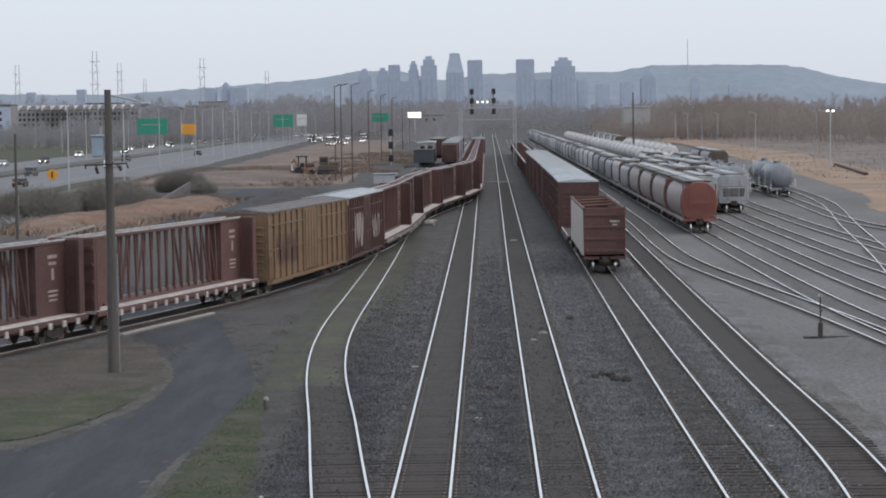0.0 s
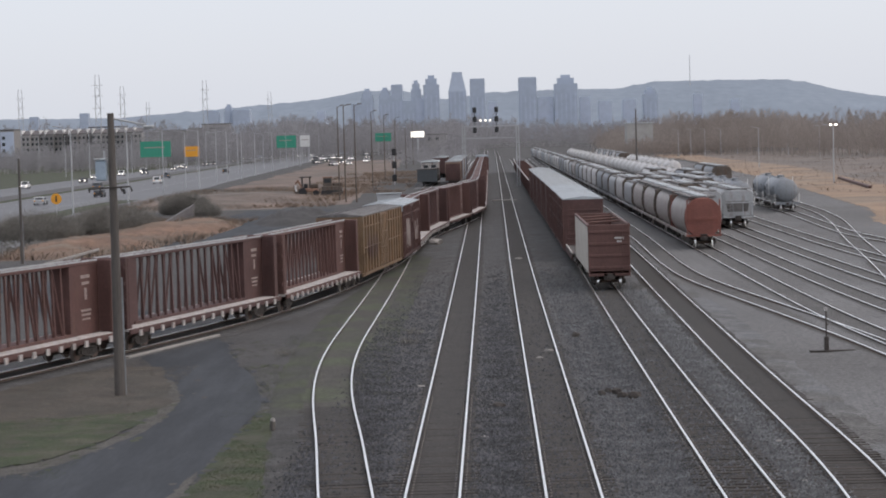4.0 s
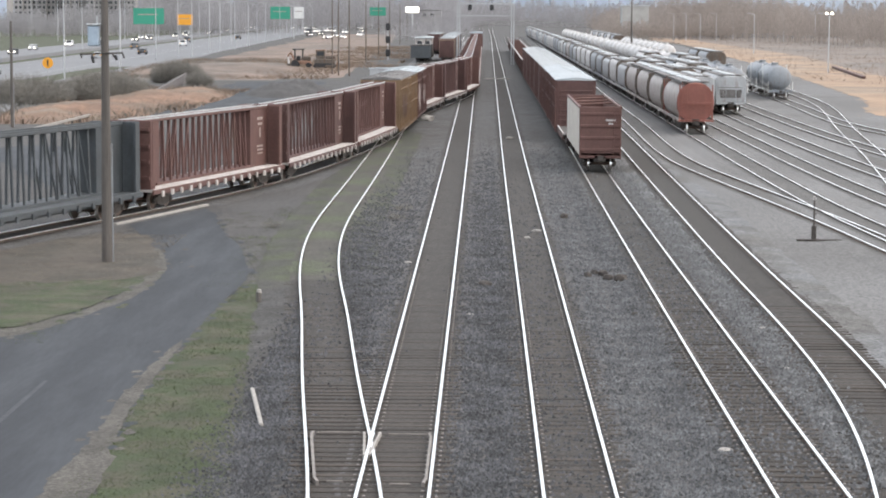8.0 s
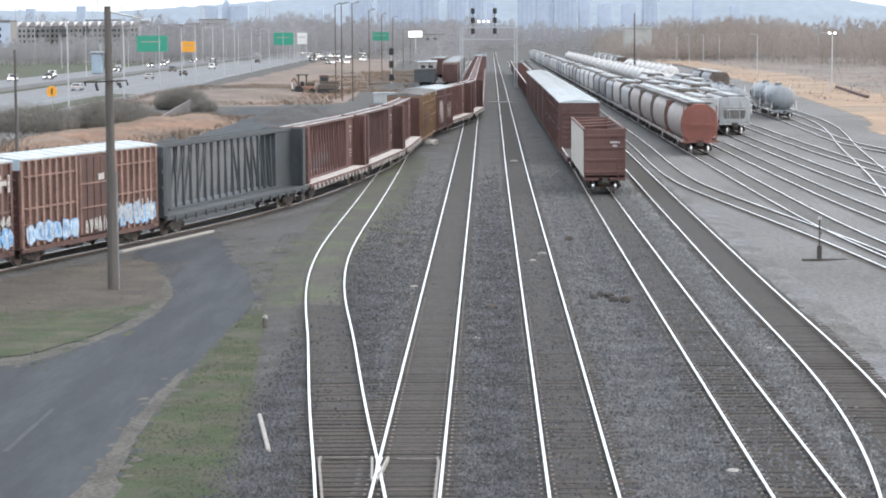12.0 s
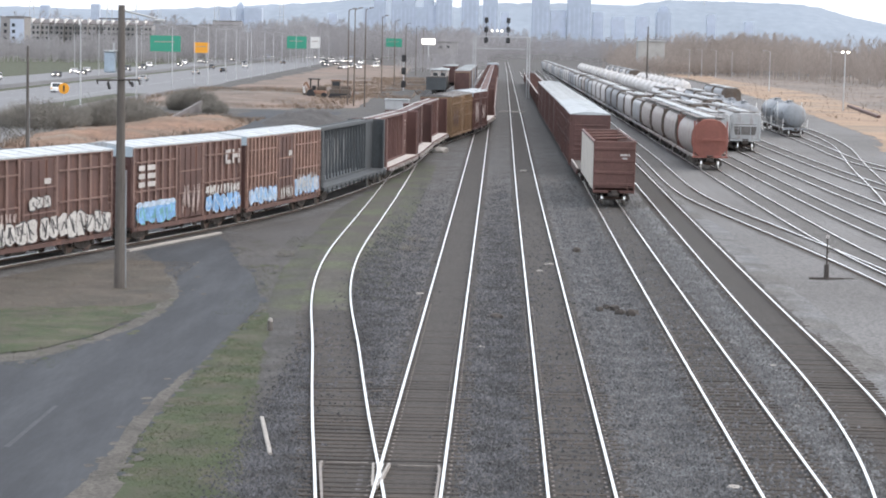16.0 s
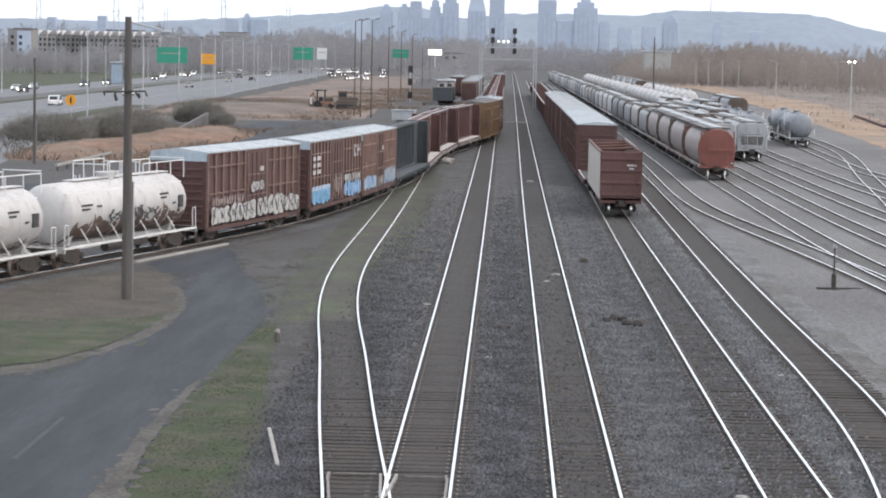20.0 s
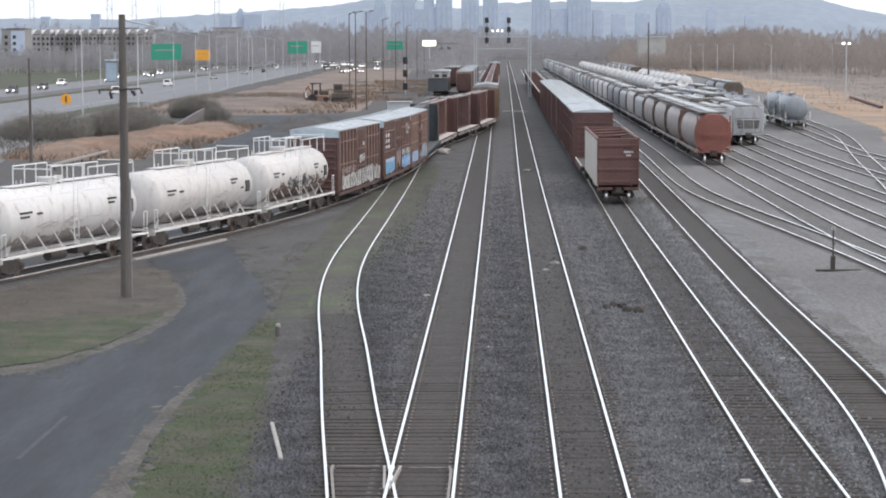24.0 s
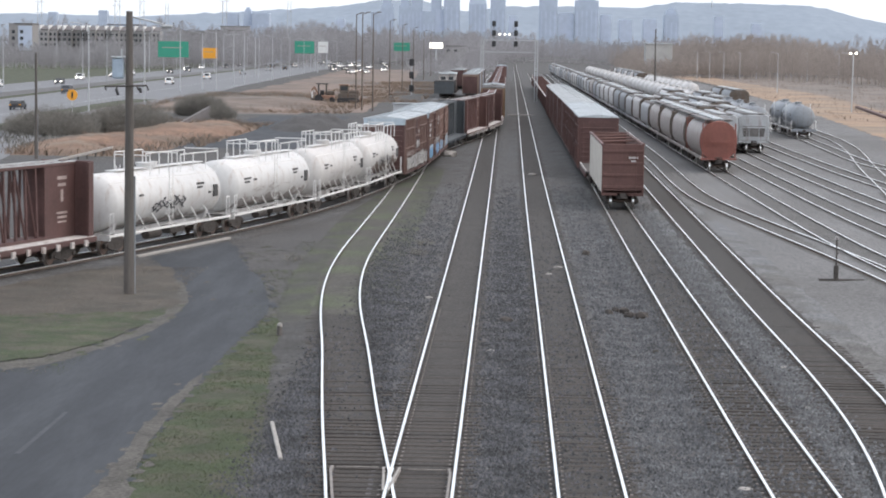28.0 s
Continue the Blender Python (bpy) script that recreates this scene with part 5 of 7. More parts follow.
patch("dirt_edge", [(-9.5, 14), (-9.3, 46), (-9.25, 51), (-9.45, 58), (-9.35, 66), (-9.15, 66), (-9.0, 57.5), (-8.65, 50), (-8.25, 45.5), (-8.1, 14)], 0.020, PALEEDGE, "pale trodden dirt between road and grass", "dirt", 13, 0.16, 0.15)
patch("dirt_edge", [(-5.2, 14), (-5.3, 36), (-5.6, 46), (-6.0, 51), (-6.6, 55), (-7.0, 60), (-7.3, 66), (-7.5, 72), (-7.8, 78), (-8.4, 81), (-8.3, 85), (-7.3, 84), (-6.6, 76), (-6.3, 68), (-6.1, 60), (-5.7, 53), (-5.0, 46), (-4.8, 36), (-4.7, 14)], 0.011, DIRT, "dark trodden soil between grass and ballast", "dirt", 17, 0.25)
patch("mossy_ground", [(-12.3, 106.3), (-9.7, 109.5), (-7.8, 116), (-5.4, 117), (-4.6, 108), (-5.4, 97), (-6.8, 88), (-8.2, 83.2), (-9.6, 90.2), (-11.0, 98.5)], 0.0125, MOSSCINDER, "thin moss and grass on dark cinders", "grass", 19, 0.5, 0.8)
sc = Shape()
sc.quad((-11.98, 53.08, 0.021), (-11.83, 53.08, 0.021), (-11.88, 59.28, 0.021), (-12.00, 59.28, 0.021))
solid("road_scrape", sc, ROADPALE, "pale scraped streak on the road", "road marking", kind="structure")
main_bed = spline([(0.2, 10), (0.2, 60), (0.2, 120), (0.3, 200), (0.3, 420), (0.4, 900)], 2.0)
ribbon(main_bed, -7.2, 5.6, 0.008, "ballast_bed", BALLAST, "grey crushed-stone ballast round the main lines", "ballast", rough=0.6, seed=9)
right_bed = spline([(8.8, 20), (8.8, 60), (9.0, 100), (9.3, 140), (9.8, 240), (10.5, 420)], 2.0)
ribbon(right_bed, -3.0, 3.6, 0.006, "side_ballast", BALLASTPALE, "grey crushed-stone ballast round the sidings", "ballast", rough=0.6, seed=11)
ribbon(spline([(24, 30), (24, 120), (26, 300), (30, 600), (34, 900)], 8), -12, 30, 0.004, "yard_gravel", PALEDIRT, "pale dusty gravel of the sorting yard", "gravel", rough=1.5, seed=12)
patch("dry_field", [(40, 215), (44.8, 259.5), (47.6, 307), (53.5, 413), (57.2, 514), (61.9, 628), (65, 737), (66, 900), (80, 900), (77.8, 752), (77.5, 602), (74.7, 500), (66.4, 386), (66, 300), (64, 215)], 0.02, STRAWFIELD, "dry tan grass beside the yard", "field", 13, 1.2)
patch("scrub_field", [(65, 905), (67, 737), (70, 600), (66, 500), (60, 386), (60, 215), (200, 215), (320, 500), (320, 905)], 0.012, SCRUBFIELD, "dull grey-brown scrub before the woods", "field", 14, 1.5)
left_field = spline([(-37, 338), (-40, 480), (-45, 700), (-55, 1000)], 10)
ribbon(left_field, -18, 15, 0.015, "dry_field", DRYGRASS, "dry tan grass between highway and tracks", "field", rough=3, seed=15)

# ---- tall wooden pole by the road ----
def wooden_pole(x, y, h, r, label, arms=False):
    ob = thing("utility_pole", label, "pole", m=pose(x, y, 0))
    part("shaft", Shape().rod((0, 0, -0.2), (0.0, 0, h), r * 1.15, 14, r * 0.66), WOOD, ob)
    part("guard_strip", Shape().box(r * 0.9, r * 1.25, -0.04, 0.04, 0.0, h * 0.42), TANKGREY, ob, "metal conduit")
    if arms:
        part("lamp_arm", Shape().rod((0, 0, h - 0.2), (1.35, 0.2, h - 0.5), 0.04, 6), STEEL, ob)
        part("lamp_head", Shape().soft_box(1.25, 1.7, 0.1, 0.32, h - 0.66, h - 0.52, 0.04), STEEL, ob)
        part("cross_arm", Shape().rod((-0.95, -0.2, h - 3.02), (0.75, -0.2, h - 2.96), 0.035, 6), TRUCKMAT, ob)
        for k in (-0.95, -0.5, 0.35, 0.75):
            part("insulator", Shape().rod((k, -0.2, h - 3.0), (k + 0.05, -0.2, h - 3.16), 0.035, 6), TRUCKMAT, ob)
        part("equipment_box", Shape().soft_box(-0.66, -0.22, -0.2, 0.15, h - 2.7, h - 1.88, 0.04), BOXBLUE, ob, "pale blue equipment box")
        part("antenna", Shape().rod((-0.3, 0, h - 1.9), (-0.3, 0, h - 1.5), 0.05, 6), STEEL, ob)
        part("box_cap", Shape().soft_box(-0.7, -0.18, -0.24, 0.19, h - 1.88, h - 1.8, 0.02), ROOF, ob)
        part("sensor", Shape().rod((-0.5, -0.2, h - 3.1), (-0.42, -0.2, h - 3.36), 0.06, 8), BLACK, ob)
        part("sensor", Shape().rod((0.45, -0.2, h - 3.05), (0.5, -0.2, h - 3.25), 0.06, 8), BLACK, ob)
    return ob


wooden_pole(-15.17, 88.1, 11.4, 0.2, "weathered grey wooden pole with lamp arm beside the road", True)
wooden_pole(-41.0, 190.7, 9.2, 0.14, "dark wooden pole on the bank")

wooden_pole(33.4, 500, 15.1, 0.2, "dark wooden pole beyond the yard")

# ---- signal bridge over the main lines ----
sb = thing("signal_bridge", "grey lattice signal bridge spanning the main lines", "signal bridge", m=pose(0, 430, 0))
for x in (-4.95, 5.6):
    leg = part("tower_leg", Shape(), STEEL, sb)
    for dx in (-0.24, 0.24):
        part("post", Shape().box(x + dx - 0.1, x + dx + 0.1, -0.12, 0.12, 0, 11.7), STEEL, leg)
    for k in range(14):
        z = 0.4 + k * 0.78
        part("lacing_bar", Shape().rod((x - 0.24, 0, z), (x + 0.24, 0, z + 0.78), 0.03, 5), STEEL, leg)
for z in (9.5, 11.8):
    part("chord", Shape().box(-5.2, 5.85, -0.1, 0.1, z - 0.09, z + 0.09), STEEL, sb)
for k in range(10):
    x = -4.95 + k * 1.05
    part("lacing_bar", Shape().rod((x, 0, 9.5), (x + 1.05, 0, 11.8), 0.025, 5), STEEL, sb)
for x in (-2.72, 1.55):
    mast = part("signal_mast", Shape().rod((x, 0, 11.5), (x, 0, 15.2), 0.07, 6), BLACK, sb)
    for z in (11.1, 13.2, 15.0):
        h = part("signal_head", Shape().soft_box(x - 0.38, x + 0.38, -0.35, 0.1, z - 0.55, z + 0.55, 0.12), BLACK, mast)
        part("lens", Shape().rod((x, -0.37, z), (x, -0.42, z), 0.12, 10), GLASSDARK, h)

work = part("service_platform", Shape().box(-2.4, 1.25, -0.3, 0.3, 12.5, 12.62), STEEL, sb)
for x in (-1.6, -0.6, 0.3):
    part("lit_lamp", Shape().soft_box(x - 0.2, x + 0.2, -0.35, -0.05, 12.75, 13.15, 0.06), BOARDGLOW, work, "small lit white lamp")

# low three-light signal and its mast beside the field
sg = thing("block_signal", "tall mast with three dark signal heads", "signal", m=pose(-20.4, 470, 0))
part("mast", Shape().rod((0, 0, 0), (0, 0, 7.4), 0.09, 6), STEEL, sg)
for z in (1.5, 4.3, 7.0):
    part("signal_head", Shape().soft_box(-0.5, 0.5, -0.4, 0.1, z - 0.75, z + 0.75, 0.15), BLACK, sg)

# lit advertising board
bb = thing("lit_billboard", "brightly lit white billboard on a post", "billboard", m=pose(-29.2, 900, 0))
part("post", Shape().rod((0, 0, 0), (0, 0, 10.0), 0.3, 8), STEEL, bb)
part("panel", Shape().soft_box(-2.8, 2.8, -0.3, 0.3, 9.9, 12.4, 0.1), STEEL, bb)
part("face", Shape().box(-2.7, 2.7, -0.34, -0.302, 10.0, 12.3), BOARDGLOW, bb, "glowing white face")


# ---- highway ----
def hx(k, y):
    return k - 0.035 * y


def strip(k0, k1, z, name, mat, label, category, y0=-340, y1=2600):
    sh = Shape()
    ys = list(np.linspace(y0, y1, 70))
    sh.loft([[(hx(k0, y), y, z), (hx(k1, y), y, z)] for y in ys], closed=False)
    sh.f = [tuple(reversed(f)) for f in sh.f]
    return solid(name, sh, mat, label, category, kind="structure")


strip(-76, -47, 0.03, "highway", ASPHALT, "grey asphalt highway carriageway", "road")
strip(-102, -83, 0.03, "highway", ASPHALT, "grey asphalt highway carriageway", "road")
strip(-83, -76, 0.02, "grass_median", GRASS, "grassy median of the highway", "grass")
strip(-200, -102, 0.02, "grass_verge", GRASS, "dull green verge beyond the highway", "grass")
for k in (-48.5, -59.7, -75.2, -83.8, -101.2):
    strip(k - 0.12, k + 0.12, 0.045, "lane_line", ROADPAINT, "worn white edge line", "road marking")
for k in (-63.5, -67.3, -71.2, -89.5, -95.5):
    sh = Shape()
    for y in np.arange(150, 1500, 12.0):
        sh.quad((hx(k, y) - 0.09, y, 0.045), (hx(k, y) + 0.09, y, 0.045), (hx(k, y + 3) + 0.09, y + 3, 0.045), (hx(k, y + 3) - 0.09, y + 3, 0.045))
    solid("lane_dashes", sh, ROADPAINT, "worn white lane dashes", "road marking", kind="structure")
ribbon(spline([(-40, 120), (-46, 180), (-53, 230), (-58, 270), (-61, 320), (-63, 390), (-68, 520)], 6), -5.0, 3.6, 0.05, "ramp", ASPHALT, "grey asphalt ramp joining the highway", "road")
ribbon(spline([(-58, 250), (-62.5, 290), (-65.5, 340), (-66.5, 400)], 6), -2.2, 2.6, 0.07, "grass_island", GRASS, "green grass island beside the ramp", "grass", rough=0.5, seed=31)
bar = Shape()
for y in np.arange(300, 1600, 20.0):
    x0, x1 = hx(-79.5, y), hx(-79.5, y + 20)
    bar.loft([[(x - 0.3, yy, 0), (x - 0.08, yy, 0.8), (x + 0.08, yy, 0.8), (x + 0.3, yy, 0)] for x, yy in ((x0, y), (x1, y + 20))], caps=True)
solid("median_barrier", bar, ASPHALT, "low pale concrete barrier along the median", "barrier", kind="structure")


def lamp_post(x, y, h, label="slim galvanised highway lamp post", arm=-2.2, mat=STEEL):
    ob = thing("lamp_post", label, "street lamp", "lamp posts along the highway", m=pose(x, y, 0))
    part("shaft", Shape().rod((0, 0, 0), (0, 0, h), 0.13, 8, 0.075), mat, ob)
    part("arm", Shape().rod((0, 0, h - 0.1), (arm, 0, h + 0.25), 0.05, 5), mat, ob)
    part("lamp_head", Shape().soft_box(arm - 0.45, arm + 0.25, -0.14, 0.14, h + 0.17, h + 0.3, 0.03), mat, ob)
    return ob


lp = lamp_post(hx(-46, 590), 590, 12.8)
lp2 = lamp_post(hx(-80.5, 546), 546, 14, arm=2.2)
for k, ys, src in ((-46, (640, 720, 800, 880, 980, 1080), lp), (-55, (690, 810), lp), (-104, (800, 900, 1010), lp2), (-80, (850, 960, 1100), lp2)):
    for y in ys:
        copy_thing(src, pose(hx(k, y), y, 0))
for x, y, src in ((-60.1, 315, lp), (-63.8, 386, lp), (-70.9, 476, lp), (-70.1, 505, lp), (-65.6, 495, lp), (-71.1, 571, lp), (-68.7, 574, lp), (-73.5, 853, lp2), (-110.9, 482, lp2), (-144, 744, lp2), (-180.8, 879, lp2), (-124.1, 761, lp2)):
    copy_thing(src, pose(x, y, 0))
# tall dark lamp masts beside the tracks
tall = lamp_post(-24.6, 358, 15.4, "tall dark floodlight mast beside the tracks", 1.0, MACHINEGREY)
tagged(tall, group="floodlight masts beside the tracks")
for x, y in ((-23.2, 352), (-21.3, 349), (-23.5, 440), (-24.8, 520), (-25.6, 600), (-26.6, 700), (-27.8, 800)):
    copy_thing(tall, pose(x, y, 0))


def gantry_sign(x, y, w, h, z, mat, label):
    ob = thing("road_sign", label, "road sign", m=pose(x, y, 0))
    for s in (-1, 1):
        part("post", Shape().rod((s * w * 0.32, 0.2, 0), (s * w * 0.32, 0.2, z + h), 0.14, 6), STEEL, ob)
    part("panel", Shape().soft_box(-w / 2, w / 2, -0.08, 0.08, z, z + h, 0.03), mat, ob)
    part("legend", Shape().box(-w * 0.36, w * 0.3, -0.1, -0.082, z + h * 0.58, z + h * 0.64), STENCILDIM, ob, "pale lines of lettering")
    return ob


gantry_sign(-121.7, 800, 11.2, 5.8, 5.4, SIGNGREEN, "large green highway direction sign")
gantry_sign(-108.5, 800, 5.6, 3.8, 5.2, SIGNORANGE, "orange roadworks sign on posts")
gantry_sign(-92.3, 1000, 9.0, 5.6, 6.8, SIGNGREEN, "green highway sign further along")
gantry_sign(-62.5, 1300, 9.5, 5.0, 8.0, SIGNGREEN, "far green highway sign")
gantry_sign(-84.6, 1010, 4.5, 5.2, 7.1, WHITE, "pale back of a highway sign")
ob = thing("diamond_sign", "round orange warning sign with a dark arrow on a post", "road sign", m=pose(-49.6, 250, 0))
part("post", Shape().rod((0, 0.05, 0), (0, 0.05, 4.1), 0.05, 6), STEEL, ob)
part("face", Shape().rod((0, -0.03, 4.2), (0, 0.03, 4.2), 0.62, 20), SIGNORANGE, ob)
part("arrow", Shape().box(-0.09, 0.09, -0.045, -0.032, 3.85, 4.55), BLACK, ob)


# ---- traffic ----
def road_car(paint, label, suv=False, lights=True):
    ob = thing("car", label, "car", "cars on the highway")
    L, W, H = (2.35, 0.95, 1.75) if suv else (2.25, 0.9, 1.45)
    prof = [(-L, 0.35), (-L, 0.85), (-L * 0.86, 1.0 if suv else 0.92), (-L * 0.72, H - 0.05), (L * 0.12, H), (L * 0.45, 0.98), (L * 0.95, 0.82), (L, 0.6), (L, 0.35)]
    part("body", Shape().loft([[(x * k, y, z) for y, z in prof] for x, k in ((-W, 0.93), (-W, 1), (W, 1), (W, 0.93))], caps=True), paint, ob)
    part("windscreen", Shape().quad((-W * 0.8, L * 0.43 + 0.012, 1.02), (W * 0.8, L * 0.43 + 0.012, 1.02), (W * 0.72, L * 0.15 + 0.012, H - 0.06), (-W * 0.72, L * 0.15 + 0.012, H - 0.06)), GLASSDARK, ob)
    part("rear_window", Shape().quad((W * 0.78, -L * 0.85 - 0.015, 1.02), (-W * 0.78, -L * 0.85 - 0.015, 1.02), (-W * 0.7, -L * 0.735 - 0.015, H - 0.1), (W * 0.7, -L * 0.735 - 0.015, H - 0.1)), GLASSDARK, ob)
    for s in (-1, 1):
        part("side_window", Shape().quad(*[(s * (W + 0.004), y, z) for y, z in ((-L * 0.7, 1.0), (L * 0.36, 1.0), (L * 0.1, H - 0.12), (-L * 0.62, H - 0.12))]), GLASSDARK, ob)
        for y in (-L * 0.62, L * 0.62):
            part("wheel", Shape().rod((s * (W - 0.2), y, 0.33), (s * (W + 0.02), y, 0.33), 0.33, 14), BLACK, ob)
        part("headlight", Shape().box(*sorted((s * W * 0.55, s * W * 0.92)), L - 0.02, L + 0.03, 0.56, 0.78), LAMPGLOW if lights else STEEL, ob, "lit headlight")
        part("tail_light", Shape().box(*sorted((s * W * 0.62, s * W * 0.95)), -L - 0.02, -L + 0.02, 0.7, 0.88), SIGNORANGE, ob)
    return ob


TRAFFIC = []
fleet = [road_car(CARPAINTS[0], "white car on the highway with lit headlights", True), road_car(CARPAINTS[1], "black car on the highway with lit headlights"),
         road_car(CARPAINTS[2], "silver car on the highway with lit headlights"), road_car(CARPAINTS[3], "dark car on the highway with lit headlights", True)]
oncoming = [491 + 24 * 20 - 150, 491 + 480, 512 + 480, 619 + 480, 796 + 480, 830 + 480, 520, 545, 640, 700, 760, 840, 1380, 1440, 1540, 1650, 880, 930, 1015, 1060, 1160, 1210, 1340, 1495, 1600, 1720]
for i, y in enumerate(oncoming):
    c = fleet[i] if i < 4 else copy_thing(fleet[i % 4], Matrix.Identity(4))
    TRAFFIC.append((c, -91.0 if i % 2 else -96.5, -0.035, y, -24.0))
for i, y in enumerate((386 - 420, 839 - 420, 767 - 420, 300, 480, 560, 640, 180, 60, -150, -260)):
    TRAFFIC.append((copy_thing(fleet[(0, 3, 1, 2)[i % 4]], Matrix.Identity(4)), (-65.8, -72.5, -61.8, -65.5)[i % 4], -0.035, y, 21.0))


# ---- brush, banks and machines between highway and tracks ----
def twigs(sh, c, rx, ry, h, n, seed, size=0.5):
    rnd = random.Random(seed)
    for _ in range(n):
        a, k = rnd.uniform(0, 6.283), math.sqrt(rnd.random())
        bx, by = c[0] + rx * 0.75 * k * math.cos(a), c[1] + ry * 0.75 * k * math.sin(a)
        top = h * (1 - 0.45 * k * k) * rnd.uniform(0.55, 1.05)
        z0 = c[2] + top * rnd.uniform(0.0, 0.7)
        d = Vector((math.cos(a) * k * 0.6 + rnd.uniform(-0.9, 0.9), math.sin(a) * k * 0.6 + rnd.uniform(-0.9, 0.9), rnd.uniform(0.1, 1.0))).normalized()
        p = Vector((bx, by, z0))
        q = p + d * size * rnd.uniform(0.6, 1.4)
        w = d.orthogonal().normalized() * size * 0.03
        sh.quad(p - w, p + w, q + w * 0.4, q - w * 0.4)
    return sh


def bush(x, y, rx, ry, h, n, seed, label):
    ob = thing("bush", label, "bush", "leafless bushes on the bank", m=pose(x, y, 0))
    st = Shape()
    rnd = random.Random(seed)
    for _ in range(24):
        a, k = rnd.uniform(0, 6.283), math.sqrt(rnd.random())
        st.rod((rx * 0.3 * k * math.cos(a), ry * 0.3 * k * math.sin(a), 0), (rx * 0.8 * k * math.cos(a), ry * 0.8 * k * math.sin(a), h * rnd.uniform(0.5, 0.85)), 0.05, 4, 0.015)
    tagged(part("stem_cluster", st, BUSHMAT, ob), kind="stuff")
    tagged(part("crown", twigs(twigs(Shape(), (0, 0, 0), rx, ry, h, int(n * 1.7), seed, 0.5), (0, 0, 0.2), rx * 1.15, ry * 1.15, h * 1.1, n, seed + 50, 0.4), BUSHMAT, ob), kind="stuff")
    return ob


bush(-43.8, 314, 4.4, 5, 4.3, 11000, 1, "rounded leafless grey bush")
bush(-39.0, 302, 2.2, 3, 2.4, 1500, 2, "small leafless bush by the fence")
bush(-44.0, 255, 6.0, 9, 4.6, 13000, 3, "wide leafless thicket on the bank")
bush(-50.5, 243, 6, 9, 4.0, 11000, 4, "low leafless thicket beside the highway")


def mound(name, x, y, rx, ry, h, mat, label, seed, category="earth bank"):
    sh = Shape()
    rows = []
    for i in range(25):
        r = []
        for j in range(25):
            u, v = i / 12 - 1, j / 12 - 1
            d = max(0.0, 1 - u * u - v * v)
            z = h * d ** 0.7 * (0.8 + 0.5 * noise.noise((u * 2, v * 2, seed))) + h * 0.3 * d * noise.noise((u * 7, v * 7, seed)) + h * 0.2 * d * noise.noise((u * 15, v * 15, seed))
            r.append((x + rx * v, y + ry * u, z + 0.012))
        rows.append(r)
    sh.loft(rows, closed=False)
    sh.f = [tuple(reversed(f)) for f in sh.f]
    sh.smooth = True
    return solid(name, sh, mat, label, category, kind="structure")


mound("earth_bank", -40, 222, 7.5, 26, 1.0, EARTH, "bare orange-brown earth bank", 1)
mound("earth_bank", -37, 255, 7, 28, 1.1, EARTH, "bare tan earth bank with rubble", 2)
mound("earth_bank", -45, 380, 14, 55, 1.0, DRYGRASS, "grassy tan bank", 3)
mound("gravel_heap", -24.5, 276, 4.9, 18, 1.55, COALHEAP, "dark heap of gravel", 4, "gravel heap")
lot = spline([(-27, 215), (-27, 260), (-29, 320)], 4)
ribbon(lot, -7, 6, 0.03, "gravel_lot", ROAD, "grey gravel lot beside the track", "ground", rough=1.5, seed=21)
wall = thing("timber_ramp_wall", "pale slanted wall panel on the bank", "wall", m=pose(-41.0, 287, 0, 0, 0, 2.7))
part("panel", Shape().loft([[(-0.15, y, 0), (0.15, y, 0), (0.15, y, z), (-0.15, y, z)] for y, z in ((-27, 0.35), (27, 1.5))], caps=True), ROOFTILE, wall)


gr = thing("low_guard_rail", "low pale timber guard rail beside the grey lot", "guard rail", m=pose(-36.65, 191.2, 0, 0, 0, -0.6))
part("beam", Shape().soft_box(-0.09, 0.09, -11.8, 11.8, 0.38, 0.6, 0.02), PLANK, gr)
for k in range(7):
    part("post", Shape().box(-0.07, 0.07, -11.4 + 3.8 * k, -11.26 + 3.8 * k, 0, 0.38), WOOD, gr)


def loader(x, y):
    """An old backhoe with canopy and folded boom."""
    ob = thing("backhoe", "old backhoe with dark canopy and faded orange boom in the field", "backhoe", m=pose(x, y, 0))
    part("chassis", Shape().soft_box(-1.2, 2.0, -1.0, 1.0, 0.7, 1.35, 0.12), MACHINE, ob)
    part("hood", Shape().soft_box(0.4, 2.0, -0.6, 0.6, 1.35, 2.1, 0.15), MACHINEGREY, ob)
    for px_, py_ in ((-0.9, -0.8), (0.5, -0.8), (-0.9, 0.8), (0.5, 0.8)):
        part("canopy_post", Shape().rod((px_, py_, 1.3), (px_, py_, 3.3), 0.07, 6), BLACK, ob)
    part("canopy", Shape().soft_box(-1.3, 0.9, -1.0, 1.0, 3.3, 3.48, 0.06), BLACK, ob)
    part("seat", Shape().soft_box(-0.6, 0.1, -0.4, 0.4, 1.35, 2.2, 0.1), BLACK, ob)
    part("boom", Shape().loft([[(x0, -0.25, z0), (x0, 0.25, z0), (x0 + 0.1, 0.25, z0 + 0.5), (x0 + 0.1, -0.25, z0 + 0.5)] for x0, z0 in ((-0.9, 1.0), (-1.7, 2.5), (-2.3, 1.9))], caps=True), MACHINE, ob)
    part("stick", Shape().rod((-2.2, 0, 2.2), (-2.0, 0, 0.8), 0.17, 6), WHITE, ob, "pale dipper stick")
    part("bucket", Shape().soft_box(-2.3, -1.6, -0.5, 0.5, 0.1, 0.85, 0.1), MACHINEGREY, ob)
    for sx, r in ((-0.8, 0.75), (1.6, 0.5)):
        for sy in (-1, 1):
            part("wheel", Shape().rod((sx, sy * 0.85, r), (sx, sy * 1.2, r), r, 14), BLACK, ob)
    return ob


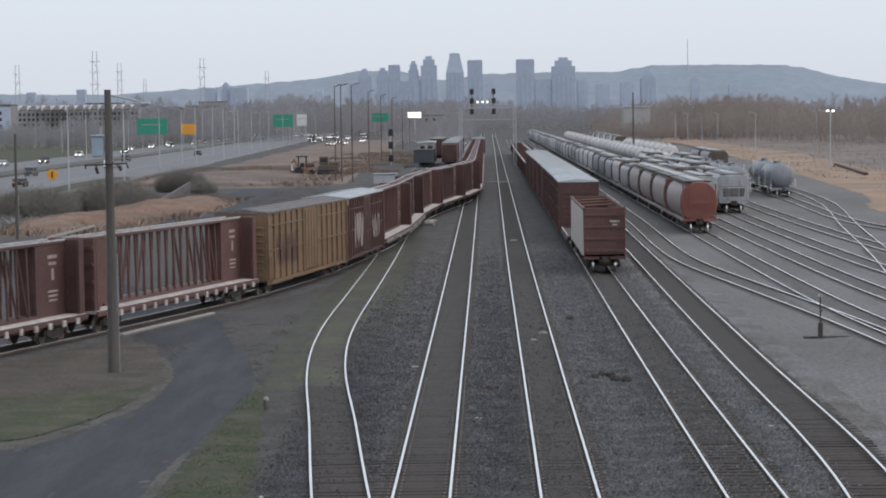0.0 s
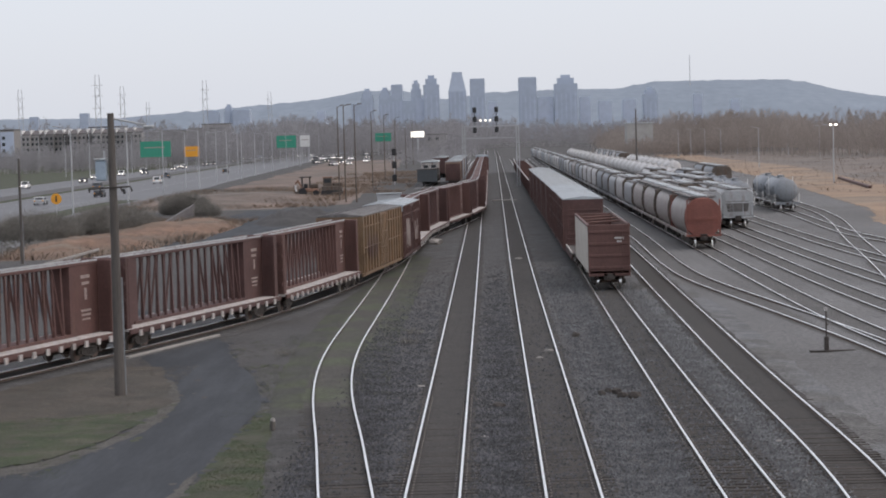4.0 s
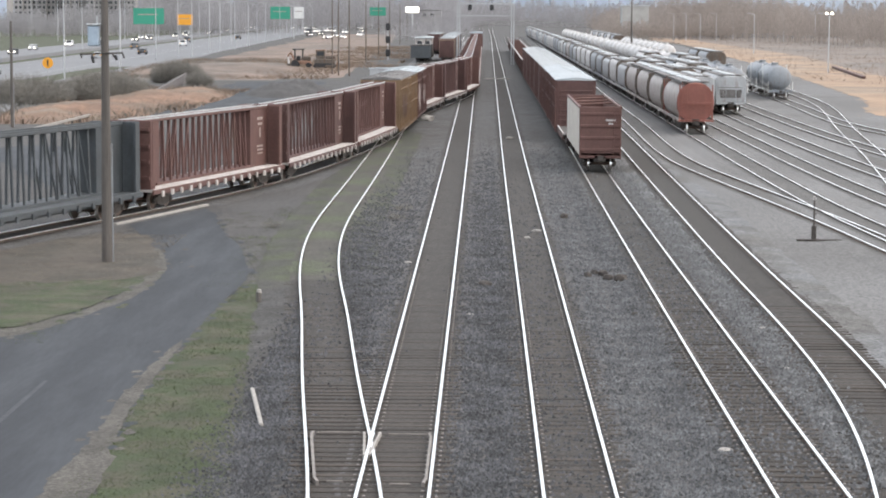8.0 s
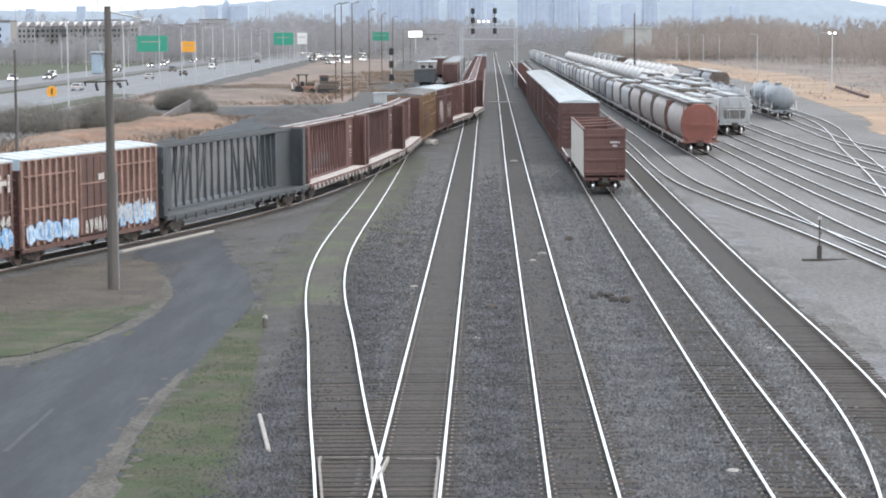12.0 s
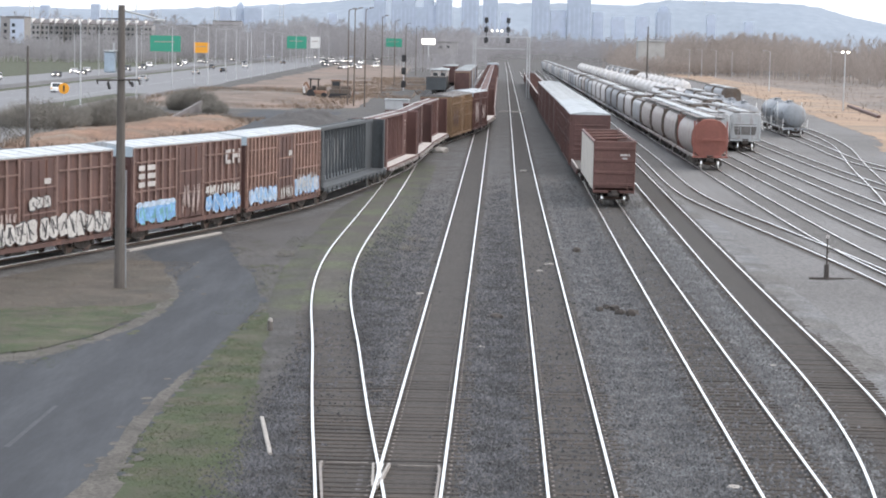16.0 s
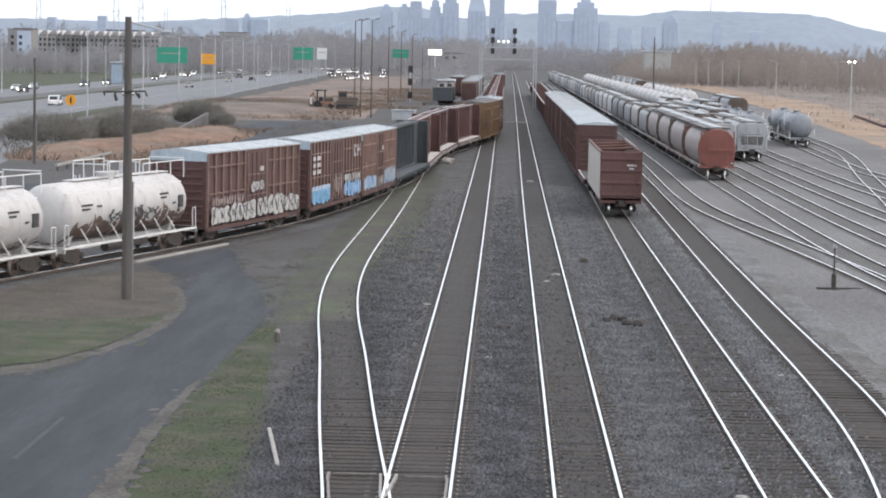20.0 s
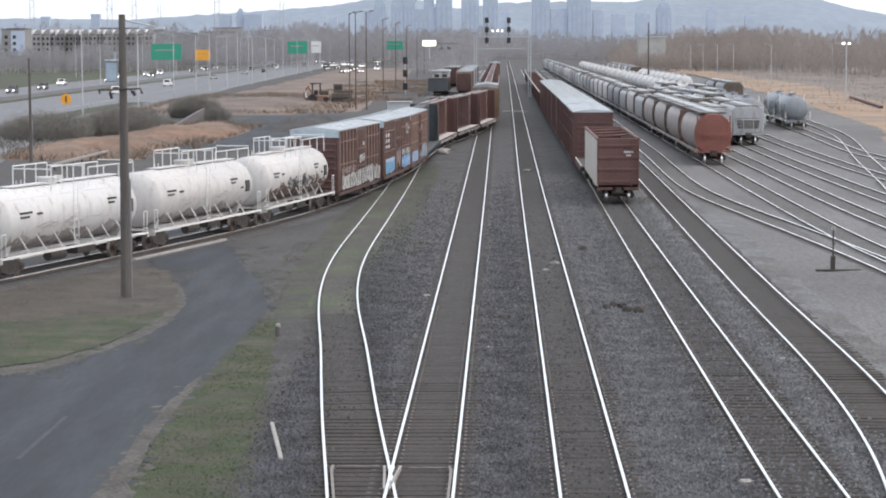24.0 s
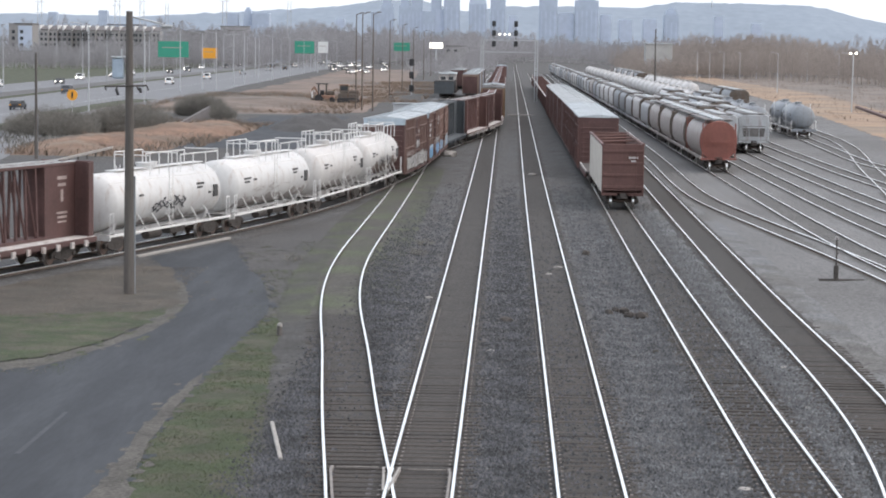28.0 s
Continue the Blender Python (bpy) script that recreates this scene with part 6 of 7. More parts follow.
loader(-33.2, 398)
doz = thing("bulldozer", "muddy brown tracked bulldozer parked in the field", "bulldozer", m=pose(-28.7, 396, 0))
for s in (-1, 1):
    part("track", Shape().loft([[(a, yy, z) for a, z in ((-1.9, 0.3), (-1.5, 0.0), (1.7, 0.0), (2.2, 0.4), (1.8, 0.95), (-1.6, 0.95))] for yy in sorted((s * 0.8, s * 1.3))], caps=True), BLACK, doz)
part("body", Shape().soft_box(-1.7, 2.0, -0.85, 0.85, 0.8, 1.75, 0.15), MACHINEGREY, doz)
part("hood", Shape().soft_box(0.3, 2.1, -0.6, 0.6, 1.7, 2.3, 0.15), MACHINEGREY, doz)
cb_ = part("cab", Shape().soft_box(-1.4, 0.2, -0.75, 0.75, 1.7, 3.2, 0.1), MACHINEGREY, doz)
part("window", Shape().box(-1.2, 0.05, -0.79, -0.752, 2.3, 3.0), GLASSDARK, cb_)
part("cab_roof", Shape().soft_box(-1.55, 0.35, -0.9, 0.9, 3.2, 3.36, 0.05), MACHINE, cb_)
part("blade", Shape().soft_box(2.4, 2.65, -1.6, 1.6, 0.1, 1.3, 0.08), MACHINE, doz)
for s in (-1, 1):
    part("push_arm", Shape().rod((0.3, s * 1.4, 0.5), (2.45, s * 1.4, 0.6), 0.1, 6), MACHINEGREY, doz)
cabn = thing("relay_cabinet", "pale grey trackside relay cabinet", "cabinet", m=pose(-15.6, 338, 0))
part("body", Shape().soft_box(-1.8, 1.8, -1, 1, 0, 1.5, 0.06), STEEL, cabn)
part("roof", Shape().soft_box(-1.95, 1.95, -1.15, 1.15, 1.5, 1.62, 0.03), ROOF, cabn)

# ---- trackside odds and ends ----
stand_ = thing("switch_stand", "dark switch stand with long foot bar and pale target", "switch stand", m=pose(14.8, 98, 0))
part("foot_bar", Shape().box(-0.75, 1.25, -0.15, 0.15, 0.0, 0.09), TRUCKMAT, stand_)
part("body", Shape().soft_box(-0.1, 0.1, -0.12, 0.12, 0.05, 0.7, 0.03), TRUCKMAT, stand_)
part("mast", Shape().rod((0, 0, 0.7), (0, 0, 1.98), 0.035, 6), TRUCKMAT, stand_)
part("crank_arm", Shape().rod((0, 0, 1.2), (0.1, 0, 1.25), 0.03, 5), TRUCKMAT, stand_)
part("target", Shape().rod((0, -0.03, 1.92), (0, 0.03, 1.92), 0.085, 12), STENCIL, stand_, "small pale round target")
cross = thing("crossing_plank", "bleached timber crossing plank beside the rail", "plank", m=pose(-15.85, 108.3, 0.03, 0, 0, -15.6))
part("board", Shape().soft_box(-0.11, 0.11, -5.6, 5.6, 0, 0.12, 0.02), PLANK, cross)
log = thing("timber", "bleached timber lying on the ballast", "timber", m=pose(-5.75, 55.3, 0.02, 0, 0, 8.4))
part("beam", Shape().soft_box(-0.055, 0.055, -2.6, 2.6, 0, 0.1, 0.02), PLANK, log)

# ---- far side: woods, houses, pylons, towers, hill ----
def wood(name, pts, depth, h, n, mat, label, seed, size, per=60):
    """A long belt of bare trees: tapered trunks, limbs and many fine twigs in rounded, uneven crowns."""
    rnd = np.random.RandomState(seed)
    ln = spline(pts, 5)
    sh = Shape()
    for _ in range(n):
        i = rnd.randint(len(ln))
        x, y = ln[i][0] + rnd.uniform(-3, 3) + rnd.uniform(0, depth), ln[i][1] + rnd.uniform(0, depth)
        hh = h * rnd.uniform(0.55, 1.05) * (0.9 + 0.5 * noise.noise((x * 0.025, y * 0.012, seed)))
        sh.rod((x, y, 0), (x + rnd.uniform(-0.4, 0.4), y, hh * 0.75), 0.08, 4, 0.03)
        rad = hh * rnd.uniform(0.2, 0.3)
        for a, u, k, tilt, wob in zip(rnd.uniform(0, 6.283, per), rnd.rand(per), rnd.rand(per) ** 0.6, rnd.uniform(0.2, 1.0, per), rnd.uniform(-0.5, 0.5, per)):
            z = hh * (0.2 + 0.72 * u)
            r = rad * math.sin(math.pi * min(1.0, 0.12 + 0.9 * u) ** 0.8) * k
            cx, cy = x + r * math.cos(a), y + r * math.sin(a)
            ln_ = hh * 0.11 * tilt
            dx, dz = ln_ * (0.7 * math.cos(a) + wob), ln_ * 1.1
            sh.quad((cx - size, cy, z), (cx + size, cy, z), (cx + dx + size * 0.3, cy, z + dz))
    return solid(name, sh, mat, label, "woodland", kind="stuff")


wood("bare_woods", [(60, 1250), (74, 1000), (92, 800), (110, 690), (132, 600), (162, 520)], 50, 16, 1900, BARK, "hazy brown belt of leafless trees", 1, 0.06, 150)
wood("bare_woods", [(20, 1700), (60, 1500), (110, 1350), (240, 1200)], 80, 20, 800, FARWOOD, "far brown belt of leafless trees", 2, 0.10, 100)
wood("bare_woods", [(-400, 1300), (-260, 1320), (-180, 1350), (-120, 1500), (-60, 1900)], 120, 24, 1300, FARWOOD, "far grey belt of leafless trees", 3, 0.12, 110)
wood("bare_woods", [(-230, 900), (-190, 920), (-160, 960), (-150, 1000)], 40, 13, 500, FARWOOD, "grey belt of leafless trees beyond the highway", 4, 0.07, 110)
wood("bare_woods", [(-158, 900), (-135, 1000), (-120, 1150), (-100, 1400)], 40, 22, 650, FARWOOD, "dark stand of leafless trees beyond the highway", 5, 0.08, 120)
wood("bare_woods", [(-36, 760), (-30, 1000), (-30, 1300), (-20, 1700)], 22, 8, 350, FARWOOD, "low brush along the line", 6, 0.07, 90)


wood("bare_brush", [(42, 850), (56, 842), (70, 842), (85, 850)], 12, 9.5, 300, BARK, "low leafless brush before the shed", 7, 0.08, 60)


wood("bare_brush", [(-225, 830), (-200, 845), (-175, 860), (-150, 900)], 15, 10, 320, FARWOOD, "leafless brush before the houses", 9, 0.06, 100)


def pylon(x, y, h, label="grey lattice power pylon"):
    ob = thing("pylon", label, "pylon", "power pylons on the skyline", m=pose(x, y, 0))
    w = h * 0.026
    sh = Shape()
    for sx in (-1, 1):
        sh.rod((sx * w * 1.3, 0, 0), (sx * w, 0, h * 0.92), h * 0.004, 5)
        sh.rod((sx * w, 0, h * 0.92), (sx * w * 0.8, 0, h), h * 0.004, 5)
    for k in range(9):
        z = h * 0.1 * k
        s = 1 if k % 2 else -1
        sh.rod((-s * w * 1.1, 0, z), (s * w * 1.1, 0, z + h * 0.1), h * 0.003, 4)
    part("tower", sh, STEEL, ob)
    for z in (0.62, 0.76, 0.88):
        part("cross_arm", Shape().rod((-w * 2.4, 0, h * z), (w * 2.4, 0, h * z), h * 0.003, 4), STEEL, ob)
    return ob


# the skyline: bearing (x per metre ahead) and height above the eye per metre
for bx, hh, d in ((-0.2132, 0.0267, 1300), (-0.1777, 0.0325, 1300), (-0.1665, 0.0270, 1500), (-0.1288, 0.0285, 1400), (-0.0993, 0.0224, 1700), (-0.1550, 0.0194, 1900)):
    pylon(bx * d, d, 10 + hh * d)

D4 = 4400.0
prof = [(-0.32, 0.0095), (-0.2213, 0.0133), (-0.1696, 0.0124), (-0.1179, 0.0155), (-0.0766, 0.0182), (-0.0585, 0.0215), (-0.04, 0.0215), (-0.0201, 0.0166), (0.0005, 0.0193), (0.03, 0.0196), (0.0594, 0.0194), (0.0748, 0.0220), (0.10, 0.0220), (0.1360, 0.0213), (0.1480, 0.0190), (0.1589, 0.0158), (0.1812, 0.0121), (0.26, 0.009)]
sh = Shape()
xs = np.linspace(-0.32, 0.26, 240)
px_, pz_ = zip(*prof)
rows = []
for k, (dd, f) in enumerate(((0, 0.0), (120, 0.55), (260, 0.85), (400, 1.0), (560, 0.8))):
    r = []
    for i, x in enumerate(xs):
        top = 10 + np.interp(x, px_, pz_) * (D4 + 400)
        r.append((x * (D4 + dd), D4 + dd, max(-1, top * f + 3.0 * noise.noise((i * 0.5, k, 0.0)) * f)))
    rows.append(r)
sh.loft(rows, closed=False)
sh.f = [tuple(reversed(f)) for f in sh.f]
sh.smooth = True
solid("hill", sh, HILLMAT, "long wooded hill on the horizon, its haze put into blue-grey", "hill", kind="structure")
mast = thing("hill_antenna", "thin antenna mast on the hill", "antenna", m=pose(0.0917 * 4700, 4700, 90))
part("mast", Shape().rod((0, 0, 0), (0, 0, 78), 1.0, 5, 0.5), STEEL, mast)


def tower(bx, wide, top, d=4000.0, mat=TOWERMAT, style="flat", label="office tower on the skyline, distance haze in its blue-grey"):
    """A far tower: bearing, width and height per metre of distance; grooved storeys, shaped crown."""
    ob = thing("office_tower", label, "tower", "towers on the skyline", m=pose(bx * d, d, 0))
    w, h = wide * d / 2, 10 + top * d
    if style == "peak":
        rings_ = [(1, 0), (1, h * 0.72), (0.62, h * 0.94), (0.55, h)]
    elif style == "step":
        rings_ = [(1, 0), (1, h * 0.86), (0.72, h * 0.86), (0.72, h * 0.95), (0.4, h * 0.95), (0.4, h)]
    else:
        rings_ = [(1, 0), (1, h * 0.98), (0.94, h * 0.98), (0.94, h)]
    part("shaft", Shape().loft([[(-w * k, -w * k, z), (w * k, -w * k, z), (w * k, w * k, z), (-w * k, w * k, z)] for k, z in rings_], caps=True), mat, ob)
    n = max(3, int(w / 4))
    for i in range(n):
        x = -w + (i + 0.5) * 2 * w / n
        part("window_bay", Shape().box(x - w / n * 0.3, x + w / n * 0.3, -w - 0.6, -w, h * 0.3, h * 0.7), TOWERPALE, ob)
    return ob


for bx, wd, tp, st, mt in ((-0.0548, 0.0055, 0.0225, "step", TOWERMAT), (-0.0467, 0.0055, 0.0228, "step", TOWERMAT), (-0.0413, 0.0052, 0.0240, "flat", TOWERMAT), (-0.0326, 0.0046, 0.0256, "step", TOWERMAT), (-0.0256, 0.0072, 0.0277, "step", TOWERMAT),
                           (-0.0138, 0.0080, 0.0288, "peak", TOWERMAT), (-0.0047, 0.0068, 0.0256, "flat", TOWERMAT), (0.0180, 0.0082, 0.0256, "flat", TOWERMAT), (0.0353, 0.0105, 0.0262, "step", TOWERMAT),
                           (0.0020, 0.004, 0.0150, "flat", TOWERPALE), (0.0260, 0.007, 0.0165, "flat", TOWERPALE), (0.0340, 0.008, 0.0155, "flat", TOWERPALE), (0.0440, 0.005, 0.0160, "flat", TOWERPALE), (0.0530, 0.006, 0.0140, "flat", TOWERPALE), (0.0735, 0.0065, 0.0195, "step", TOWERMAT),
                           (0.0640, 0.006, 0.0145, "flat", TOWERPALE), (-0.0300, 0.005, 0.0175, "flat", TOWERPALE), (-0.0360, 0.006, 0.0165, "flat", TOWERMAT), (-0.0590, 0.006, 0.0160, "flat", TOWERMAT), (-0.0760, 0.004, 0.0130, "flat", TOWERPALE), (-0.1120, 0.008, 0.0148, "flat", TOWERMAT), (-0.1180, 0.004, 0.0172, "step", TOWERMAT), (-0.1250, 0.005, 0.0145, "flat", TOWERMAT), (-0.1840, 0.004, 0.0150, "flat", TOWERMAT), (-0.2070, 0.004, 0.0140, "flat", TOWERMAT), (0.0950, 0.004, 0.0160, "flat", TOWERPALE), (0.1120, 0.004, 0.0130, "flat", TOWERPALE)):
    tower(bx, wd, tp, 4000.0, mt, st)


def house(x, y, w, d, h, label="pale row house with steep dark roof"):
    ob = thing("row_house", label, "house", "row houses beyond the highway", m=pose(x, y, 0))
    wall_ = part("wall", Shape().box(-w / 2, w / 2, -d / 2, d / 2, 0, h), HOUSE, ob)
    part("roof", Shape().loft([[(-w / 2 - 0.2, -d / 2 - 0.3, h), (w / 2 + 0.2, -d / 2 - 0.3, h), (w / 2 + 0.2, d / 2, h + 2.2), (-w / 2 - 0.2, d / 2, h + 2.2)], [(-w / 2 - 0.2, -d / 2 - 0.3, h + 0.25), (w / 2 + 0.2, -d / 2 - 0.3, h + 0.25), (w / 2 + 0.2, d / 2, h + 2.5), (-w / 2 - 0.2, d / 2, h + 2.5)]], caps=True), ROOFTILE, ob)
    part("parapet", Shape().box(-w / 2 - 0.25, -w / 2 + 0.35, -d / 2 - 0.35, d / 2, h - 0.3, h + 2.7), WHITE, ob, "pale party wall")
    for z in (8.2, 11.2, 14.0):
        for k in (-0.28, 0.25):
            part("window", Shape().box(k * w - 0.6, k * w + 0.6, -d / 2 - 0.06, -d / 2 - 0.004, z, z + 1.5), GLASSDARK, ob)
    return ob


hs = house(-0.2105 * 1200, 1200, 4.4, 10, 17.0)
for i in range(1, 15):
    copy_thing(hs, pose((-0.2105 + 0.0036 * i) * 1200, 1200 + 3 * (i % 3), 0))
rnd = random.Random(77)
for i in range(26):
    d = rnd.uniform(1350, 2100)
    bx = -0.222 + 0.165 * (i + rnd.random()) / 26
    w, h = rnd.uniform(9, 26), 10 + d * rnd.uniform(0.0015, 0.0085)
    bd = thing("low_rise_building", "hazy low-rise building beyond the highway", "building", "low-rise buildings beyond the highway", m=pose(bx * d, d, 0))
    # Walls and roofs in tower colours carry the same painted-in haze.
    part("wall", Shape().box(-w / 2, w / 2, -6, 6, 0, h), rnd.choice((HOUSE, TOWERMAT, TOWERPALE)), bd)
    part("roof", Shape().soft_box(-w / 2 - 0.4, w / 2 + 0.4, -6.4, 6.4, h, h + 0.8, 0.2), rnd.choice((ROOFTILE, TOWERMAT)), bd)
rnd = random.Random(31)
for i in range(16):
    d = rnd.uniform(1450, 2300)
    bx = (-0.078 + 0.07 * (i + rnd.random()) / 10) if i < 10 else (0.052 + 0.06 * (i - 10 + rnd.random()) / 6)
    w, h = rnd.uniform(6, 15), 8 + d * rnd.uniform(0.0005, 0.003)
    bd = thing("low_rise_building", "hazy low-rise building behind the far trees", "building", "low-rise buildings behind the trees", m=pose(bx * d, d, 0))
    wl_ = part("wall", Shape().box(-w / 2, w / 2, -6, 6, 0, h), HOUSE, bd)
    part("roof", Shape().soft_box(-w / 2 - 0.4, w / 2 + 0.4, -6.4, 6.4, h, h + 0.8, 0.2), rnd.choice((ROOFTILE, TOWERMAT)), bd)
    for k in range(int(w / 5)):
        part("window", Shape().box(-w / 2 + 5 * k + 1.2, -w / 2 + 5 * k + 3.6, -6.06, -6.004, h - 3.6, h - 1.8), GLASSDARK, wl_)
for i in range(26):
    y = rnd.uniform(820, 1350)
    x = (-0.088 + 0.036 * rnd.random()) * y
    tagged(copy_thing(fleet[i % 4], pose(x, y, 0.03, 0, 0, 180 + rnd.uniform(-25, 25))), "car parked beyond the dry field", group="cars parked beyond the field")
gb = thing("apartment_block", "pale grey apartment block with small windows", "building", m=pose(-0.2205 * 1130, 1130, 0))
part("wall", Shape().box(-6, 6, -8, 8, 0, 19.4), HOUSE, gb)
part("wall", Shape().box(-1.2, 6.02, -8.1, -8.004, 6, 18.6), TOWERPALE, gb, "pale blue clad bay")
part("roof", Shape().soft_box(-6.3, 6.3, -8.3, 8.3, 19.4, 19.9, 0.1), ROOFTILE, gb)
for x in (-3.6, 0.6):
    for z in (8, 11.3, 14.6):
        part("window", Shape().box(x - 0.8, x + 0.8, -8.16, -8.104, z, z + 1.7), GLASSDARK, gb)
shed = thing("pale_shed", "pale industrial shed beyond the yard", "shed", m=pose(59.3, 872, 0))
part("wall", Shape().box(-5.2, 5.2, -6, 6, 0, 12.9), CONCRETE, shed)
part("roof", Shape().soft_box(-5.5, 5.5, -6.3, 6.3, 12.9, 13.3, 0.1), ROOF, shed)
# light poles on the far side of the yard
yp = lamp_post(69.5, 810, 10, "pale lamp post beyond the yard", -1.5)
tagged(yp, group="lamp posts beyond the yard")
for x, y in ((74.6, 816), (80.6, 824), (87.5, 833), (94.9, 843), (106.7, 788), (109.2, 730), (67.9, 556), (60, 385)):
    copy_thing(yp, pose(x, y, 0))
fl = thing("flood_lamp", "pair of lit flood lamps on a post beyond the yard", "flood lamp", m=pose(87.3, 560, 0))
part("post", Shape().rod((0, 0, 0), (0, 0, 10.2), 0.15, 6), STEEL, fl)
for s in (-0.7, 0.7):
    part("lamp", Shape().soft_box(s - 0.3, s + 0.3, -0.25, 0.2, 10.0, 10.45, 0.1), LAMPGLOW, fl, "lit lamp")
wl = thing("low_wall", "low rusty brown wall beyond the yard", "wall", m=pose(62.5, 380, 0, 0, 0, -5))
part("panel", Shape().soft_box(-0.3, 0.3, -34, 34, 0, 0.45, 0.05), BEAMRED, wl)


def reeds(name, areas, mat, label, seed, h):
    """Dry reeds and scrub stalks over the banks."""
    rnd = np.random.RandomState(seed)
    sh = Shape()
    for x0, x1, y0, y1, n in areas:
        for _ in range(n):
            x, y = rnd.uniform(x0, x1), rnd.uniform(y0, y1)
            if noise.noise((x * 0.12, y * 0.05, seed)) < -0.12:
                continue
            hh, w = h * rnd.uniform(0.3, 0.8), rnd.uniform(0.03, 0.07)
            lx, ly = rnd.uniform(-1.3, 1.3, 2) * hh
            sh.quad((x - w, y, 0.0), (x + w, y, 0.0), (x + lx + w * 0.2, y + ly, hh + 0.35 * max(0, noise.noise((x * 0.1, y * 0.04, 2.0)))))
    return solid(name, sh, mat, label, "scrub", kind="stuff")


reeds("dry_reeds", [(-46, -30, 196, 290, 6000), (-62, -24, 330, 470, 9000), (-40, -16, 400, 640, 9000)], STRAW, "dry tan reeds and scrub on the banks", 4, 0.9)
reeds("dark_scrub", [(-47, -32, 202, 290, 1800), (-60, -45, 205, 300, 2500), (-60, -40, 330, 460, 1500)], BUSHMAT, "grey leafless scrub on the banks", 6, 1.1)
reeds("bleached_grass", [(52, 110, 260, 520, 2500), (60, 150, 500, 800, 2500)], STRAW, "bleached dry grass beyond the yard", 8, 0.7)

# ---- small things on the ground ----
def chunk(name, x, y, sx, sy, sz, mat, seed, label, category, rot=0, group=""):
    """An irregular lump with broken faces."""
    rnd = random.Random(seed)
    bm = bmesh.new()
    bmesh.ops.create_icosphere(bm, subdivisions=2, radius=1.0)
    for v in bm.verts:
        k = 0.8 + 0.35 * noise.noise(v.co * 1.7 + Vector((seed, 0, 0)))
        v.co = Vector((max(-0.8, min(0.8, v.co.x * k)) * sx, max(-0.85, min(0.85, v.co.y * k)) * sy, max(-0.5, min(0.7, v.co.z * k)) * sz + 0.4 * sz))
    me = bpy.data.meshes.new(name)
    bm.to_mesh(me)
    bm.free()
    me.materials.append(mat)
    ob = new(name, me)
    ob.matrix_basis = pose(x, y, 0.01, 0, 0, rot)
    return tagged(ob, label, category, group)


for i, (x, y, k) in enumerate(((4.05, 83.8, 0.2), (4.35, 84.8, 0.17), (4.65, 84.2, 0.22), (4.8, 83.0, 0.2), (5.2, 82.5, 0.28), (4.0, 108, 0.25), (5.1, 73, 0.14))):
    chunk("rubble_lump", x, y, k, k * 1.3, k, TRUCKMAT, i + 1, "dark lump of rubble lying on the ballast", "rubble", 30 * i, "lumps of rubble by the siding")
for i, (x, y, k) in enumerate(((5.6, 50.0, 0.2), (-0.4, 72.7, 0.16), (-3.0, 87.7, 0.22), (2.0, 97.9, 0.2), (2.5, 100.9, 0.25), (2.1, 176, 0.35), (-5.4, 204.8, 0.9), (8.7, 62, 0.14), (0.1, 81, 0.3), (9.0, 70, 0.15))):
    chunk("pale_stone", x, y, k * 1.3, k, k * 0.6, PLANK if i != 8 else TRUCKMAT, i + 30, "small pale scrap lying on the ballast", "scrap", 40 * i, "scraps between the tracks")
st = thing("marker_stump", "short pale-topped marker stump in the grass", "marker", m=pose(-7.8, 76.0, 0))
part("post", Shape().rod((0, 0, 0), (0, 0, 0.37), 0.09, 8), WOOD, st)
part("cap", Shape().rod((0, 0, 0.36), (0.03, 0, 0.46), 0.1, 8, 0.06), PLANK, st, "pale weathered cap")

# ---- grass blades on verge and bank, and tufts in the cinders ----
def blades(name, areas, n, mat, label, seed, hmax):
    rnd = np.random.RandomState(seed)
    v, f = [], []
    for x0, x1, y0, y1, dens in areas:
        for _ in range(int(n * dens)):
            x, y = rnd.uniform(x0, x1), rnd.uniform(y0, y1)
            if noise.noise((x * 0.45, y * 0.3, seed)) < -0.35 + 0.3 * rnd.rand():
                continue
            h, a, w = rnd.uniform(0.4, 1.0) * hmax, rnd.uniform(0, 6.28), rnd.uniform(0.012, 0.03)
            dx, dy = math.cos(a) * w, math.sin(a) * w
            i = len(v)
            lx, ly = rnd.uniform(-1.6, 1.6, 2) * h
            v += [(x - dx, y - dy, 0.01), (x + dx, y + dy, 0.01), (x + lx, y + ly, h)]
            f.append((i, i + 1, i + 2))
    sh = Shape()
    sh.v, sh.f = v, f
    return solid(name, sh, mat, label, "grass", kind="stuff")


blades("grass_blades", [(-8.9, -5.9, 39, 80, 1.8), (-24, -13.4, 66, 86, 1.3), (-10.5, -4.8, 80, 114, 0.5)], 26000, BLADES, "short spring grass in patches", 3, 0.035)
blades("dry_stalks", [(-24, -13.4, 80, 99, 2.4), (-24, -14, 66, 84, 0.3)], 6000, PALESTRAW, "dry straw stalks round the pole", 5, 0.06)
for i, (x, y) in enumerate(((-4.2, 107), (-9.9, 103), (-4.0, 112))):
    ob = thing("weed_tuft", "dry weed tuft growing in the cinders", "weed", "weeds in the cinders", m=pose(x, y, 0))
    tagged(part("stalk_cluster", twigs(Shape(), (0, 0, 0), 0.6, 0.6, 0.4, 90, i, 0.3), BUSHMAT, ob), kind="stuff")

